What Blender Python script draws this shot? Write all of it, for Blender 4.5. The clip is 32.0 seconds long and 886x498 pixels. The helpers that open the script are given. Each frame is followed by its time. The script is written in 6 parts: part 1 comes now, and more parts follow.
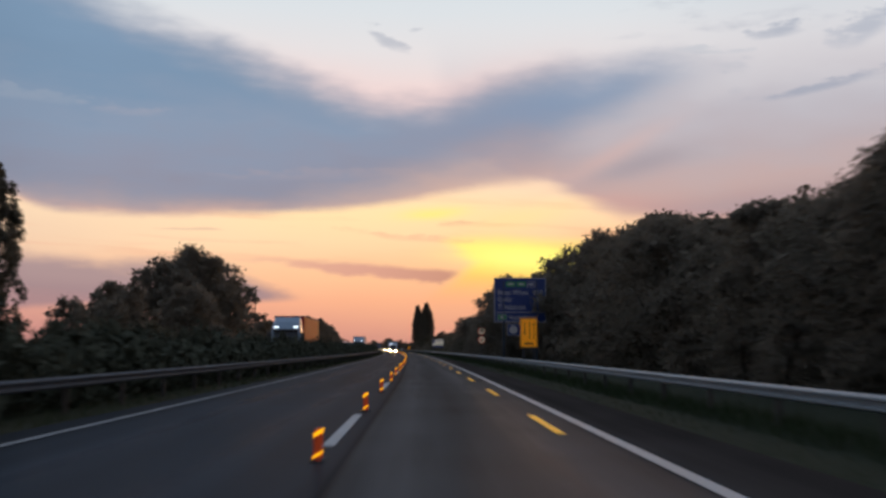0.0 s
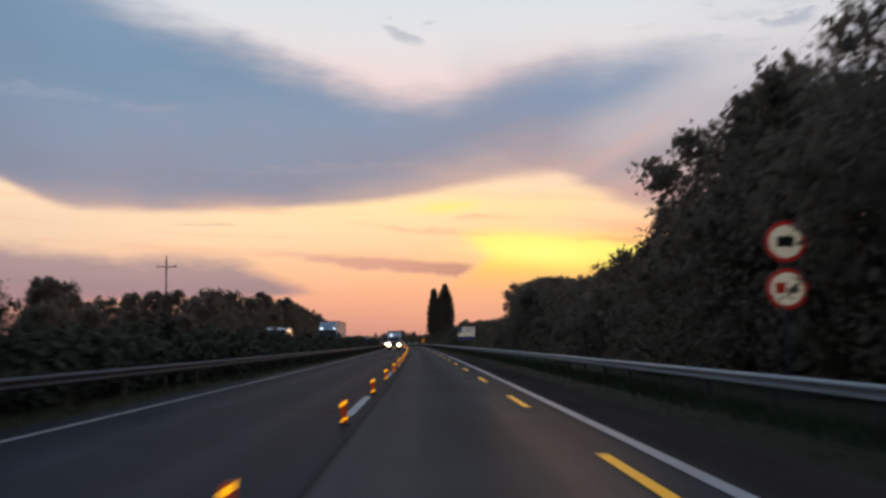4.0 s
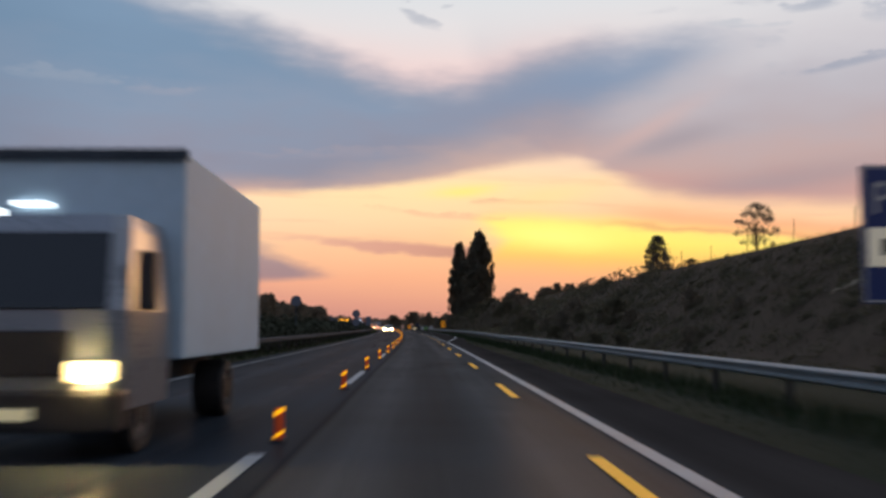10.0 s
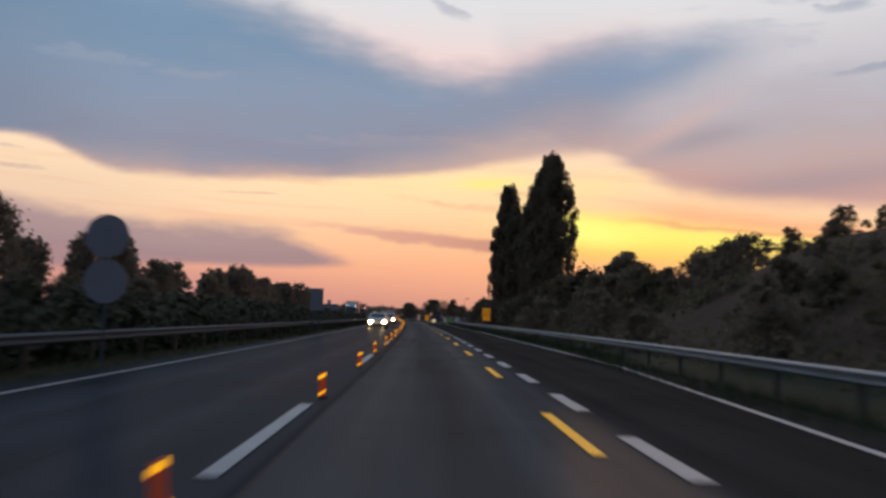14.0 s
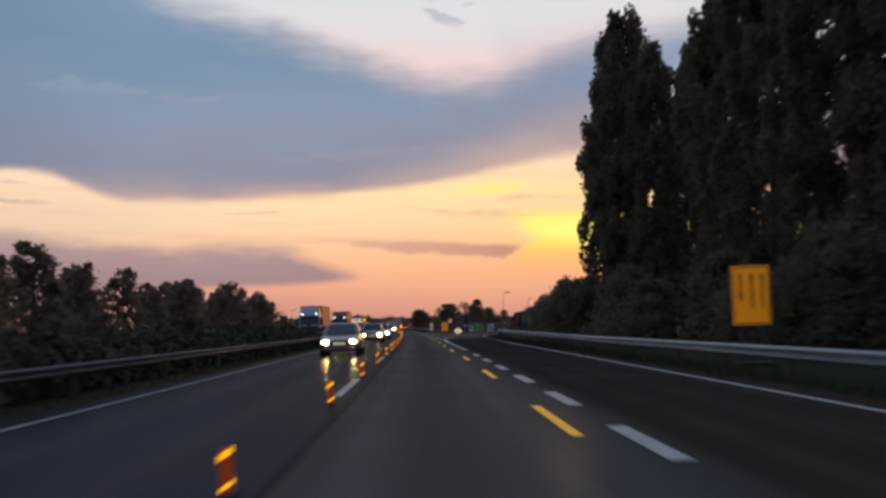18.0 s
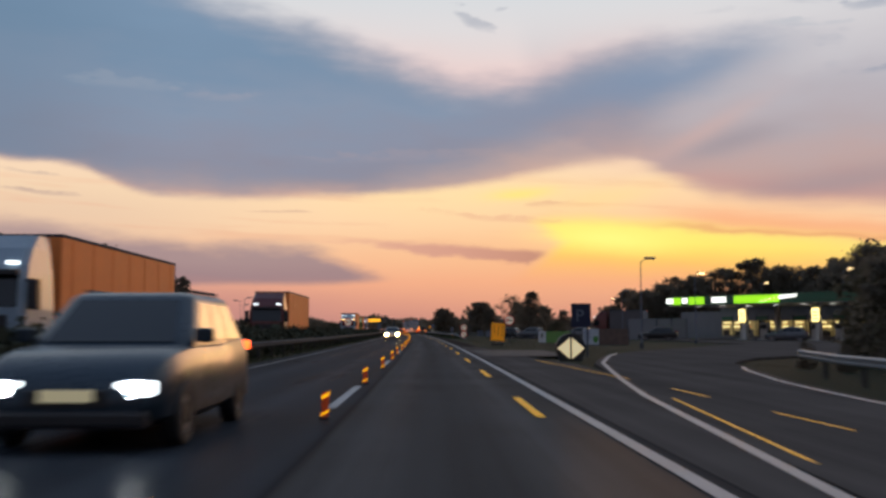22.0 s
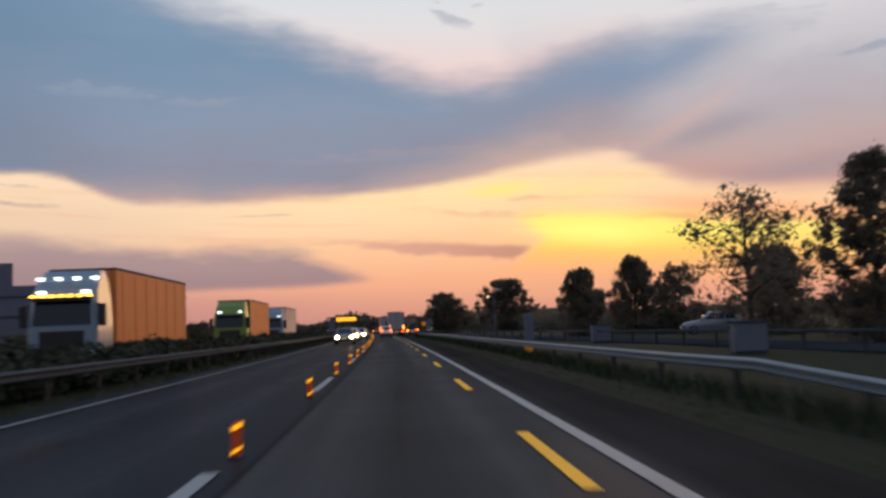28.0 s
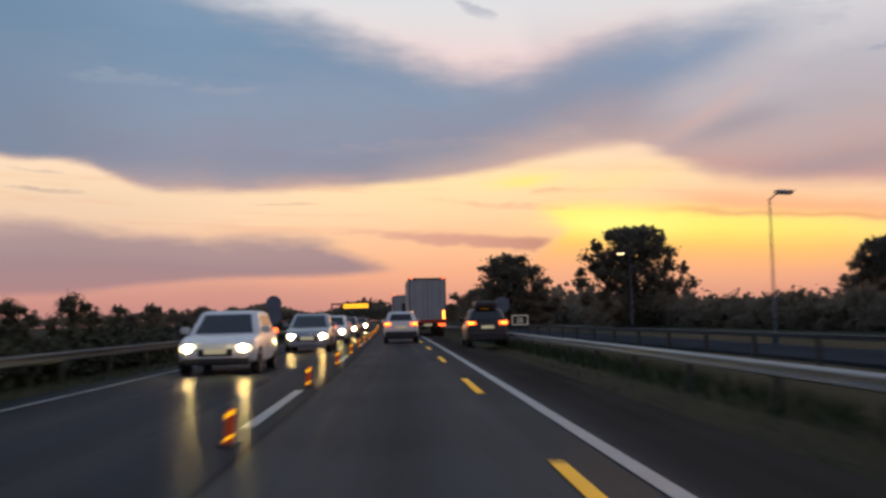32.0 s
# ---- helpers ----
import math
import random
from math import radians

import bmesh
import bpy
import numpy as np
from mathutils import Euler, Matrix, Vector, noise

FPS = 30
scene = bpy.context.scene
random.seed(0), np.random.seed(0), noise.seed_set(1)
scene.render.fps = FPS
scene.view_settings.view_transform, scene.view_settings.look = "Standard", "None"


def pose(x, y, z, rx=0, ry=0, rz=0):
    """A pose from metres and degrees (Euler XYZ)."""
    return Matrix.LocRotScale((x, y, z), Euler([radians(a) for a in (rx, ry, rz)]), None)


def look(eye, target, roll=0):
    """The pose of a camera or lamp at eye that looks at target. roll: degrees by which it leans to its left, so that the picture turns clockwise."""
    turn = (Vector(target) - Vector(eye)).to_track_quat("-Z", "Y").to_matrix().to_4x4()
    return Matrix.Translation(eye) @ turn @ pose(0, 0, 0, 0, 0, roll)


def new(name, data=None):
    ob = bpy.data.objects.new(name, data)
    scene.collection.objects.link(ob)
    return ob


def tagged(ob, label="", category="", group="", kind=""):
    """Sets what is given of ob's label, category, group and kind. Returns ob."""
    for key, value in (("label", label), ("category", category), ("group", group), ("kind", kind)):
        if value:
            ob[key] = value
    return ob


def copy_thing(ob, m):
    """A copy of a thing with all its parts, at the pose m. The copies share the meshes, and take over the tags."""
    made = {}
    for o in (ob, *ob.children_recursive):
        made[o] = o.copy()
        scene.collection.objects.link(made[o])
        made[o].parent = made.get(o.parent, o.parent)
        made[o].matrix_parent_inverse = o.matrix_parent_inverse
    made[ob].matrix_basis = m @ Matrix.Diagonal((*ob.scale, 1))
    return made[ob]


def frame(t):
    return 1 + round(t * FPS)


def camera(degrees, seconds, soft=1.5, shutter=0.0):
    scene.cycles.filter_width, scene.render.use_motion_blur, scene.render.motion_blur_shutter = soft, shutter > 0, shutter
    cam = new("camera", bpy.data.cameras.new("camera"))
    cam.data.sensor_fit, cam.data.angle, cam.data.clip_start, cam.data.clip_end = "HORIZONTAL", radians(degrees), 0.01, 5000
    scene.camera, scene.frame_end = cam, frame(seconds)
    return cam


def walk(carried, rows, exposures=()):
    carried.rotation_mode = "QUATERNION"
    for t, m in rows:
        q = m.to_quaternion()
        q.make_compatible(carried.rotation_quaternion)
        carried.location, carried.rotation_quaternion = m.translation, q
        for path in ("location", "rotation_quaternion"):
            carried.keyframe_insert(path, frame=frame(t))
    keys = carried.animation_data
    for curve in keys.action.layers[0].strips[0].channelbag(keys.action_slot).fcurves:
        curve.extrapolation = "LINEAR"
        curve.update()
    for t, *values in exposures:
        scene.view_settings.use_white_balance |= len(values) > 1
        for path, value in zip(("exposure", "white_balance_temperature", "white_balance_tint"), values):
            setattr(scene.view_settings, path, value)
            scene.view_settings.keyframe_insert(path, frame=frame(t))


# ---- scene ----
cam = camera(46.4, 32.0, soft=2.9, shutter=0.5)

# ---- the camera's path: seconds, x, y, pitch, roll, yaw; the lens is 1.2 m above the road ----
EYE = 1.2
PATH = [
    (0.0, 1.15, 0.00, 5.52, 0.02, -1.15),
    (0.5, 1.15, 13.02, 6.33, -1.01, -0.98),
    (1.0, 1.15, 26.08, 6.99, -1.89, -0.59),
    (1.5, 1.14, 39.28, 7.07, -1.48, 0.24),
    (2.0, 1.11, 52.49, 6.85, -0.56, -0.55),
    (2.5, 1.04, 65.49, 7.00, -1.14, 1.00),
    (4.5, 0.54, 116.71, 4.80, 0.85, -0.50),
    (5.0, 0.35, 129.86, 4.80, 0.63, -0.43),
    (5.5, 0.13, 143.31, 4.58, 0.51, -0.34),
    (6.0, -0.11, 156.75, 3.39, 0.11, -0.62),
    (6.5, -0.31, 169.98, 3.34, -0.31, -0.75),
    (7.0, -0.53, 183.11, 3.58, -0.13, -0.22),
    (7.5, -0.81, 196.18, 4.29, -0.42, 0.19),
    (8.0, -1.11, 209.23, 4.18, -0.58, 0.67),
    (8.5, -1.44, 222.36, 4.09, -0.06, 0.54),
    (9.0, -1.78, 235.45, 4.23, 0.22, 0.12),
    (9.5, -2.14, 248.34, 4.03, 0.07, 1.01),
    (10.0, -2.52, 261.29, 4.28, 0.08, 0.64),
    (10.5, -3.00, 274.67, 4.17, 0.06, 0.30),
    (11.0, -3.50, 288.08, 3.83, 0.76, 1.00),
    (11.5, -3.93, 301.20, 2.67, 1.13, 1.09),
    (12.0, -4.37, 314.21, 2.91, 1.02, 0.97),
    (12.5, -4.87, 327.24, 3.71, 0.51, 1.28),
    (13.0, -5.40, 340.15, 3.48, -0.52, 0.48),
    (13.5, -5.89, 352.78, 3.75, -0.83, 1.34),
    (14.0, -6.41, 365.32, 3.79, -1.83, 1.75),
    (14.5, -6.94, 377.97, 3.68, -0.97, 2.00),
    (15.0, -7.50, 390.54, 3.93, -0.15, 1.88),
    (15.5, -8.17, 402.86, 4.22, 0.02, 2.40),
    (18.0, -11.71, 462.34, 4.23, 1.94, 2.46),
    (18.5, -12.50, 474.19, 4.53, 2.20, 3.21),
    (19.0, -13.30, 485.85, 4.68, 2.89, 4.40),
    (19.5, -14.05, 496.96, 3.98, 1.76, 3.24),
    (20.0, -14.81, 508.05, 3.29, 1.46, 3.48),
    (20.5, -15.61, 519.63, 3.73, 1.17, 2.96),
    (21.0, -16.44, 531.36, 4.02, 1.00, 3.62),
    (21.5, -17.25, 543.12, 5.01, 0.19, 3.03),
    (22.0, -18.08, 554.76, 4.45, 0.03, 3.70),
    (22.5, -18.90, 565.97, 4.53, 0.16, 3.67),
    (23.0, -19.73, 577.09, 5.07, 0.29, 4.45),
    (23.5, -20.59, 588.42, 5.14, 0.18, 4.67),
    (24.0, -21.48, 599.80, 4.40, 0.07, 4.66),
    (24.5, -22.49, 611.17, 3.94, -0.24, 4.00),
    (25.0, -23.53, 622.61, 3.04, -0.87, 4.97),
    (25.5, -24.54, 634.27, 2.45, -0.41, 5.34),
    (27.5, -28.83, 681.58, 3.32, 1.71, 3.50),
    (28.0, -29.90, 693.05, 4.32, 2.26, 3.02),
    (28.5, -31.02, 704.96, 4.22, 2.27, 1.94),
    (29.0, -32.17, 717.00, 4.50, 2.12, 2.33),
    (29.5, -33.43, 728.73, 4.29, 2.25, 3.78),
    (30.0, -34.73, 740.64, 3.85, 2.39, 3.08),
    (30.5, -36.00, 753.21, 3.44, 1.92, 3.27),
    (31.0, -37.32, 766.01, 3.61, 1.61, 3.75),
    (31.5, -38.77, 778.77, 4.03, 1.65, 3.90),
    (32.0, -40.25, 791.55, 3.85, 1.36, 4.13),
]
walk(cam, [(t, pose(x, y, EYE, 90 + pitch, roll, yaw)) for t, x, y, pitch, roll, yaw in PATH], [(0.0, 0.0), (17.0, -0.03), (22.0, -0.10), (25.0, -0.14), (28.0, -0.05), (32.0, -0.03)])

# ---- the road's line: heading (degrees to the left) by distance along it ----
ROAD_S = [0, 50, 157, 314, 390, 531, 600, 694, 793, 1500]
ROAD_H = [0, .25, 1.15, 2.05, 2.95, 4.1, 4.7, 5.6, 6.5, 12]
_s = np.arange(-80.0, 1500.0, 1.0)
_h = np.radians(np.interp(np.clip(_s, 0, None), ROAD_S, ROAD_H))
_x, _y = -np.cumsum(np.sin(_h)), np.cumsum(np.cos(_h))
_x, _y = _x - _x[80], _y - _y[80]


def W(s, u, z=0.0):
    """The world place s metres along the lane line, u metres to its right."""
    f = float(np.interp(s, _s, _h))
    return Vector((float(np.interp(s, _s, _x)) + u * math.cos(f), float(np.interp(s, _s, _y)) + u * math.sin(f), z))


def heading(s):
    return math.degrees(float(np.interp(s, _s, _h)))


def at(s, u, z=0.0, turn=0.0):
    """The pose of a thing at (s, u) whose own y axis points along the road, turned to its left by turn."""
    p = W(s, u, z)
    return pose(p.x, p.y, p.z, 0, 0, heading(s) + turn)


def step(pts, x):
    return float(np.interp(x, [p[0] for p in pts], [p[1] for p in pts]))


# ---- world: the sunset sky with its cloud bank, by azimuth (right) and elevation in degrees ----
def lin(r, g, b):
    return tuple((c / 255 / 12.92) if c / 255 <= 0.04045 else ((c / 255 + 0.055) / 1.055) ** 2.4 for c in (r, g, b))


class Val:
    """A value of a shader tree that can be reckoned with."""

    def __init__(self, tree, sock):
        self.tree, self.sock = tree, sock

    def op(self, kind, *others):
        n = self.tree.nodes.new("ShaderNodeMath")
        n.operation = kind
        for i, o in enumerate((self, *others)):
            if isinstance(o, Val):
                self.tree.links.new(o.sock, n.inputs[i])
            else:
                n.inputs[i].default_value = o
        return Val(self.tree, n.outputs[0])

    def __add__(self, o): return self.op("ADD", o)
    def __radd__(self, o): return self.op("ADD", o)
    def __sub__(self, o): return self.op("SUBTRACT", o)
    def __mul__(self, o): return self.op("MULTIPLY", o)
    def __rmul__(self, o): return self.op("MULTIPLY", o)
    def __truediv__(self, o): return self.op("DIVIDE", o)
    def __neg__(self): return self.op("MULTIPLY", -1.0)

    def smooth(self, a, b):
        n = self.tree.nodes.new("ShaderNodeMapRange")
        n.interpolation_type = "SMOOTHSTEP"
        self.tree.links.new(self.sock, n.inputs[0])
        n.inputs[1].default_value, n.inputs[2].default_value = a, b
        return Val(self.tree, n.outputs[0])

    def curve(self, pts, mode="CARDINAL"):
        """The value that pts (x, y) give at this value, eased from point to point."""
        x0, x1 = pts[0][0], pts[-1][0]
        y0, y1 = min(p[1] for p in pts), max(p[1] for p in pts) + 1e-6
        n = self.tree.nodes.new("ShaderNodeValToRGB")
        n.color_ramp.interpolation = mode
        els = n.color_ramp.elements
        while len(els) < len(pts):
            els.new(0.5)
        for e, (x, y) in zip(els, pts):
            v = (y - y0) / (y1 - y0)
            e.position, e.color = (x - x0) / (x1 - x0), (v, v, v, 1)
        self.tree.links.new(((self - x0) / (x1 - x0)).sock, n.inputs[0])
        return Val(self.tree, n.outputs[0]) * (y1 - y0) + y0

    def colours(self, pts):
        x0, x1 = pts[0][0], pts[-1][0]
        n = self.tree.nodes.new("ShaderNodeValToRGB")
        els = n.color_ramp.elements
        while len(els) < len(pts):
            els.new(0.5)
        for e, (x, c) in zip(els, pts):
            e.position, e.color = (x - x0) / (x1 - x0), (*lin(*c), 1)
        self.tree.links.new(((self - x0) / (x1 - x0)).sock, n.inputs[0])
        return n.outputs[0]


def blend(tree, fac, a, b, mode="MIX"):
    n = tree.nodes.new("ShaderNodeMix")
    n.data_type, n.blend_type = "RGBA", mode
    for sock, v in ((n.inputs[0], fac), (n.inputs[6], a), (n.inputs[7], b)):
        if isinstance(v, Val):
            v = v.sock
        if isinstance(v, bpy.types.NodeSocket):
            tree.links.new(v, sock)
        elif isinstance(v, tuple):
            sock.default_value = (*v[:3], 1)
        else:
            sock.default_value = v
    return n.outputs[2]


def make_sky():
    world = bpy.data.worlds.new("dusk_sky")
    scene.world = world
    world.use_nodes = True
    t = world.node_tree
    t.nodes.clear()
    co = t.nodes.new("ShaderNodeTexCoord")
    sep = t.nodes.new("ShaderNodeSeparateXYZ")
    t.links.new(co.outputs["Generated"], sep.inputs[0])
    dx, dy, dz = (Val(t, s) for s in sep.outputs)
    X0 = dx.op("ARCTAN2", dy) * 57.2958
    Y0 = dz.op("ARCSINE") * 57.2958

    def noise_of(sx, sy, detail, seed, slant=0.0):
        cmb = t.nodes.new("ShaderNodeCombineXYZ")
        t.links.new((X0 * sx).sock, cmb.inputs[0])
        t.links.new((Y0 * sy + X0 * slant).sock, cmb.inputs[1])
        cmb.inputs[2].default_value = seed
        n = t.nodes.new("ShaderNodeTexNoise")
        n.inputs["Scale"].default_value, n.inputs["Detail"].default_value = 1.0, detail
        t.links.new(cmb.outputs[0], n.inputs["Vector"])
        return Val(t, n.outputs[0]) - 0.5

    def inv(v):
        return v * -1.0 + 1.0

    def bell(cx, cy, rx, ry, tilt=0.0):
        ax, ay = X - cx, Y - cy
        c, s = math.cos(radians(tilt)), math.sin(radians(tilt))
        px, py = (ax * c + ay * s) / rx, (ay * c - ax * s) / ry
        return ((px * px + py * py) * -1.0).op("EXPONENT")

    big = noise_of(0.10, 0.22, 3, 3.1)
    fine = noise_of(0.30, 0.9, 6, 7.7)
    wisp = noise_of(0.8, 2.6, 6, 13.3)
    bands = noise_of(0.10, 1.25, 5, 27.0, 0.06)
    X = X0 + big * 1.0 + fine * 0.5
    Y = Y0 + big * 0.5 + fine * 0.35 + wisp * 0.08
    # clear sky behind the clouds
    col = Y.colours([(-6, (120, 90, 92)), (0, (186, 130, 124)), (1.2, (214, 148, 132)), (2.6, (236, 168, 140)), (4.2, (243, 194, 158)), (5.8, (248, 214, 177)),
                     (7.6, (249, 219, 182)), (9.5, (244, 213, 186)), (12, (231, 209, 204)), (14.5, (226, 211, 209)), (16.5, (219, 215, 216)), (18.5, (210, 215, 219)), (24, (196, 206, 216)), (45, (150, 168, 194)), (90, (112, 134, 172))])
    # away from the sunset the low sky is dull and blue
    away = (X0.op("ABSOLUTE") + -6.0).smooth(38, 110)
    col = blend(t, away, col, Y0.colours([(-6, (84, 84, 94)), (0, (126, 122, 134)), (12, (138, 142, 160)), (40, (136, 150, 178)), (90, (122, 144, 180))]))
    # warm light round the place where the sun has gone down
    col = blend(t, bell(8, 4.4, 20, 3.6) * 0.46, col, lin(253, 184, 114))
    col = blend(t, bell(-3, 7.6, 8, 1.5) * 0.45, col, lin(255, 226, 160))
    # to the left the low sky is duller, and mauve at the horizon
    col = blend(t, (X * -1.0).smooth(9, 25) * Y.smooth(1.0, 3.0) * (Y * -1.0).smooth(-9.5, -6.0) * 0.38, col, lin(204, 172, 157))
    col = blend(t, (X * -1.0).smooth(2, 18) * (Y * -1.0).smooth(-3.6, -1.0) * 0.5, col, lin(182, 132, 129))
    # thin pink bands in the clear strip
    strip_ = Y.smooth(4.2, 5.6) * (Y * -1.0).smooth(-9.2, -7.0)
    col = blend(t, bands.smooth(0.02, 0.2) * strip_ * 0.42, col, lin(230, 168, 138))
    # the yellow glow, its left edge slanting under the thin cloud
    left = Y.curve([(0, -3.0), (2.0, -1.5), (3.2, 0.4), (4.0, 1.6), (4.8, 2.5), (5.4, 1.7), (6.0, 0.9), (7.0, 1.8), (9, 4.0)], "LINEAR")
    gate = (X - left + fine * 0.9).smooth(-0.35, 1.3)
    lift = Y - X.curve([(0, 5.2), (4, 5.15), (9, 4.9), (16, 4.3), (26, 3.6)], "LINEAR")
    upper = (lift * -1.0).smooth(-1.45, -0.35)
    lower = lift.smooth(-3.3, -0.1)
    glow = gate * upper * lower * X.curve([(0, 0.9), (4, 1.0), (10, 1.0), (15, 0.88), (22, 0.55), (34, 0.0)], "LINEAR")
    col = blend(t, glow * 0.93, col, (lift * 1.0).colours([(-2.6, (251, 168, 96)), (-1.2, (255, 200, 88)), (-0.2, (255, 232, 108)), (0.5, (255, 236, 118)), (1.3, (255, 218, 120))]))
    col = blend(t, bell(5.5, 4.95, 3.4, 0.62, -4) * 0.75, col, tuple(1.08 * c for c in lin(255, 242, 132)))
    col = blend(t, bell(0.7, 7.55, 1.7, 0.36, 3) * 0.85, col, lin(255, 228, 128))
    col = blend(t, bell(5.2, 7.2, 3.0, 0.7, 8) * 0.35, col, lin(255, 222, 140))
    # orange and pink bands over the glow on the right
    band = (Y - X.curve([(5, 6.5), (9, 6.2), (14, 5.5), (20, 5.0), (30, 4.6)], "LINEAR")) / 0.55
    col = blend(t, ((band * band * -1.0).op("EXPONENT")) * X.smooth(6.5, 12) * 0.72, col, lin(246, 172, 128))
    thin = (Y - X.curve([(5, 5.75), (9, 5.5), (14, 4.95), (20, 4.6), (30, 4.2)], "LINEAR") + fine * 0.5) / 0.17
    col = blend(t, ((thin * thin * -1.0).op("EXPONENT")) * X.smooth(6.0, 11) * 0.60, col, lin(226, 150, 112))
    # the veil on the right: lilac grey with darker folds
    foot = X.curve([(7.0, 8.9), (8.0, 8.4), (9.5, 7.6), (11, 7.0), (14, 6.5), (20, 6.2), (30, 5.6), (60, 5)], "LINEAR")
    veil = (Y - foot + bands * 0.7).smooth(-0.55, 0.9) * (X0 + fine * 0.8 - Y.curve([(0, 6.9), (9.0, 7.0), (9.6, 5.0), (11, 1.0), (30, -2.0)], "LINEAR")).smooth(-0.3, 1.6) * (Y * -1.0).smooth(-18.0, -12.5)
    vcol = (Y + big * 3 + fine * 1.5).colours([(5, (228, 160, 140)), (6.6, (196, 150, 144)), (8.5, (184, 157, 156)), (11, (174, 163, 169)), (13.5, (178, 175, 183)), (16, (198, 200, 205))])
    col = blend(t, veil * 0.93, col, vcol)
    col = blend(t, veil * bell(17.5, 7.6, 8.0, 0.85, 6) * 0.55, col, lin(152, 138, 146))
    col = blend(t, veil * bell(12.0, 10.0, 3.2, 0.65, 14) * 0.55, col, lin(148, 142, 152))
    col = blend(t, bell(10.8, 10.7, 3.6, 0.5, 27) * 0.35, col, lin(214, 174, 164))
    col = blend(t, X.smooth(9, 22) * Y.smooth(11.0, 15.5) * 0.30, col, lin(182, 186, 196))
    # small grey wisps, high up
    w = (noise_of(0.22, 0.9, 6, 21.0) + wisp * 0.35).smooth(0.04, 0.30) * X.smooth(7, 14) * Y.smooth(12.0, 15.0)
    col = blend(t, w * 0.5, col, lin(166, 170, 182))

    def streak(cx, cy, rx, ry, tilt, amount, colour):
        nonlocal col
        ax, ay = X0 - cx + fine * rx * 1.1, Y0 - cy + wisp * ry * 2.6 + fine * ry * 1.2
        c, s = math.cos(radians(tilt)), math.sin(radians(tilt))
        px, py = (ax * c + ay * s) / rx, (ay * c - ax * s) / ry
        m = (px * px + py * py + wisp * 4.0).smooth(1.5, -0.3)
        col = blend(t, m * amount, col, colour)

    # low mauve bank on the left and the flat bar that ends in the glow
    low_top = X.curve([(-60, 7.4), (-28, 6.1), (-24, 5.6), (-20, 5.1), (-17, 4.75), (-14, 4.95), (-11.5, 4.9), (-9.5, 4.2), (-8, 3.4), (-6.2, 2.9)], "LINEAR")
    low_foot = X.curve([(-60, 1.0), (-24, 1.7), (-17, 2.35), (-10, 2.55), (-6.2, 2.75)], "LINEAR")
    low = (low_top - Y - fine * 0.9 - wisp * 0.3).smooth(-0.3, 0.9) * (Y - low_foot).smooth(-0.22, 0.3) * (X * -1.0).smooth(6.0, 7.6)
    col = blend(t, low * 0.9, col, (Y + bands * 1.5).colours([(1.0, (176, 128, 126)), (3.0, (150, 127, 133)), (4.4, (160, 137, 140)), (6, (194, 164, 155))]))
    bar_top = X.curve([(-13, 5.0), (-8, 5.05), (-5.5, 4.95), (-2, 4.75), (2.4, 4.35)], "LINEAR")
    bar_foot = X.curve([(-13, 4.9), (-8, 4.55), (-5, 4.15), (-2, 3.9), (0.9, 3.45), (1.6, 3.8), (2.4, 4.3)], "LINEAR")
    bar = (bar_top - Y + fine * 0.6 + wisp * 0.4).smooth(-0.08, 0.3) * (Y - bar_foot + wisp * 0.5 + fine * 0.5).smooth(-0.12, 0.28) * (X * -1.0).smooth(-2.5, -1.3) * X.smooth(-13, -5)
    col = blend(t, bar * 0.85, col, X.colours([(-10, (222, 168, 146)), (-3, (206, 150, 134)), (1.5, (188, 134, 118))]))
    streak(-0.8, 6.2, 3.4, 0.20, -5, 0.45, lin(228, 172, 140))
    streak(2.4, 7.0, 1.6, 0.16, 6, 0.45, lin(222, 172, 138))
    streak(-12.5, 6.45, 2.2, 0.07, 1, 0.55, lin(208, 172, 150))
    # the great cloud
    top = X.curve([(-60, 24), (-30, 21), (-21, 19.2), (-17, 17.9), (-13.5, 16.8), (-11, 16.1), (-8.5, 15.2), (-6, 14.5), (-3.5, 13.75), (-1.2, 13.35), (1.0, 13.45), (3.2, 14.1), (6.4, 14.85), (9.5, 15.2), (12.5, 15.6), (15, 15.4), (18, 14.9), (22, 13.6)])
    bottom = X.curve([(-60, 11), (-28, 8.95), (-24.3, 8.75), (-22.6, 8.35), (-21.3, 7.7), (-19.5, 7.25), (-17, 7.1), (-14.2, 7.05), (-11, 7.2), (-8, 7.4), (-3.7, 7.75), (0, 8.3), (3.1, 8.8), (6.2, 9.05), (9, 9.3), (17, 10.5)])
    # lower edge of the dark blue part, where the pink skirt begins
    core_foot = X.curve([(-60, 10), (-10, 7.4), (-6, 8.2), (-2, 9.2), (1, 10.3), (4, 11.3), (8, 12.1), (12, 13.5), (17, 15)])
    # rose light along the upper edge
    rim = (Y - top) / 1.5
    col = blend(t, ((rim * rim * -1.0).op("EXPONENT")) * bell(0.0, 14.5, 7.5, 4.0) * 0.75, col, lin(234, 203, 199))
    upper = (top - (Y + fine * 1.5 + bands * 0.6)).smooth(-1.3, 1.9)
    foot_soft = X.smooth(0, 8)
    under = (Y - bottom + wisp * 0.10).smooth(-0.22, 0.42) * inv(foot_soft) + (Y - bottom).smooth(-0.35, 0.9) * foot_soft
    body = upper * under
    right = (X * -1.0 + fine * 2.0).smooth(-23.0, -11.5)
    # everything between the foot and the dark part is a pink-grey skirt
    skirt = body * (X * -1.0 + fine * 1.2).smooth(-10.5, -5.5)
    d = Y - core_foot + fine * 0.9
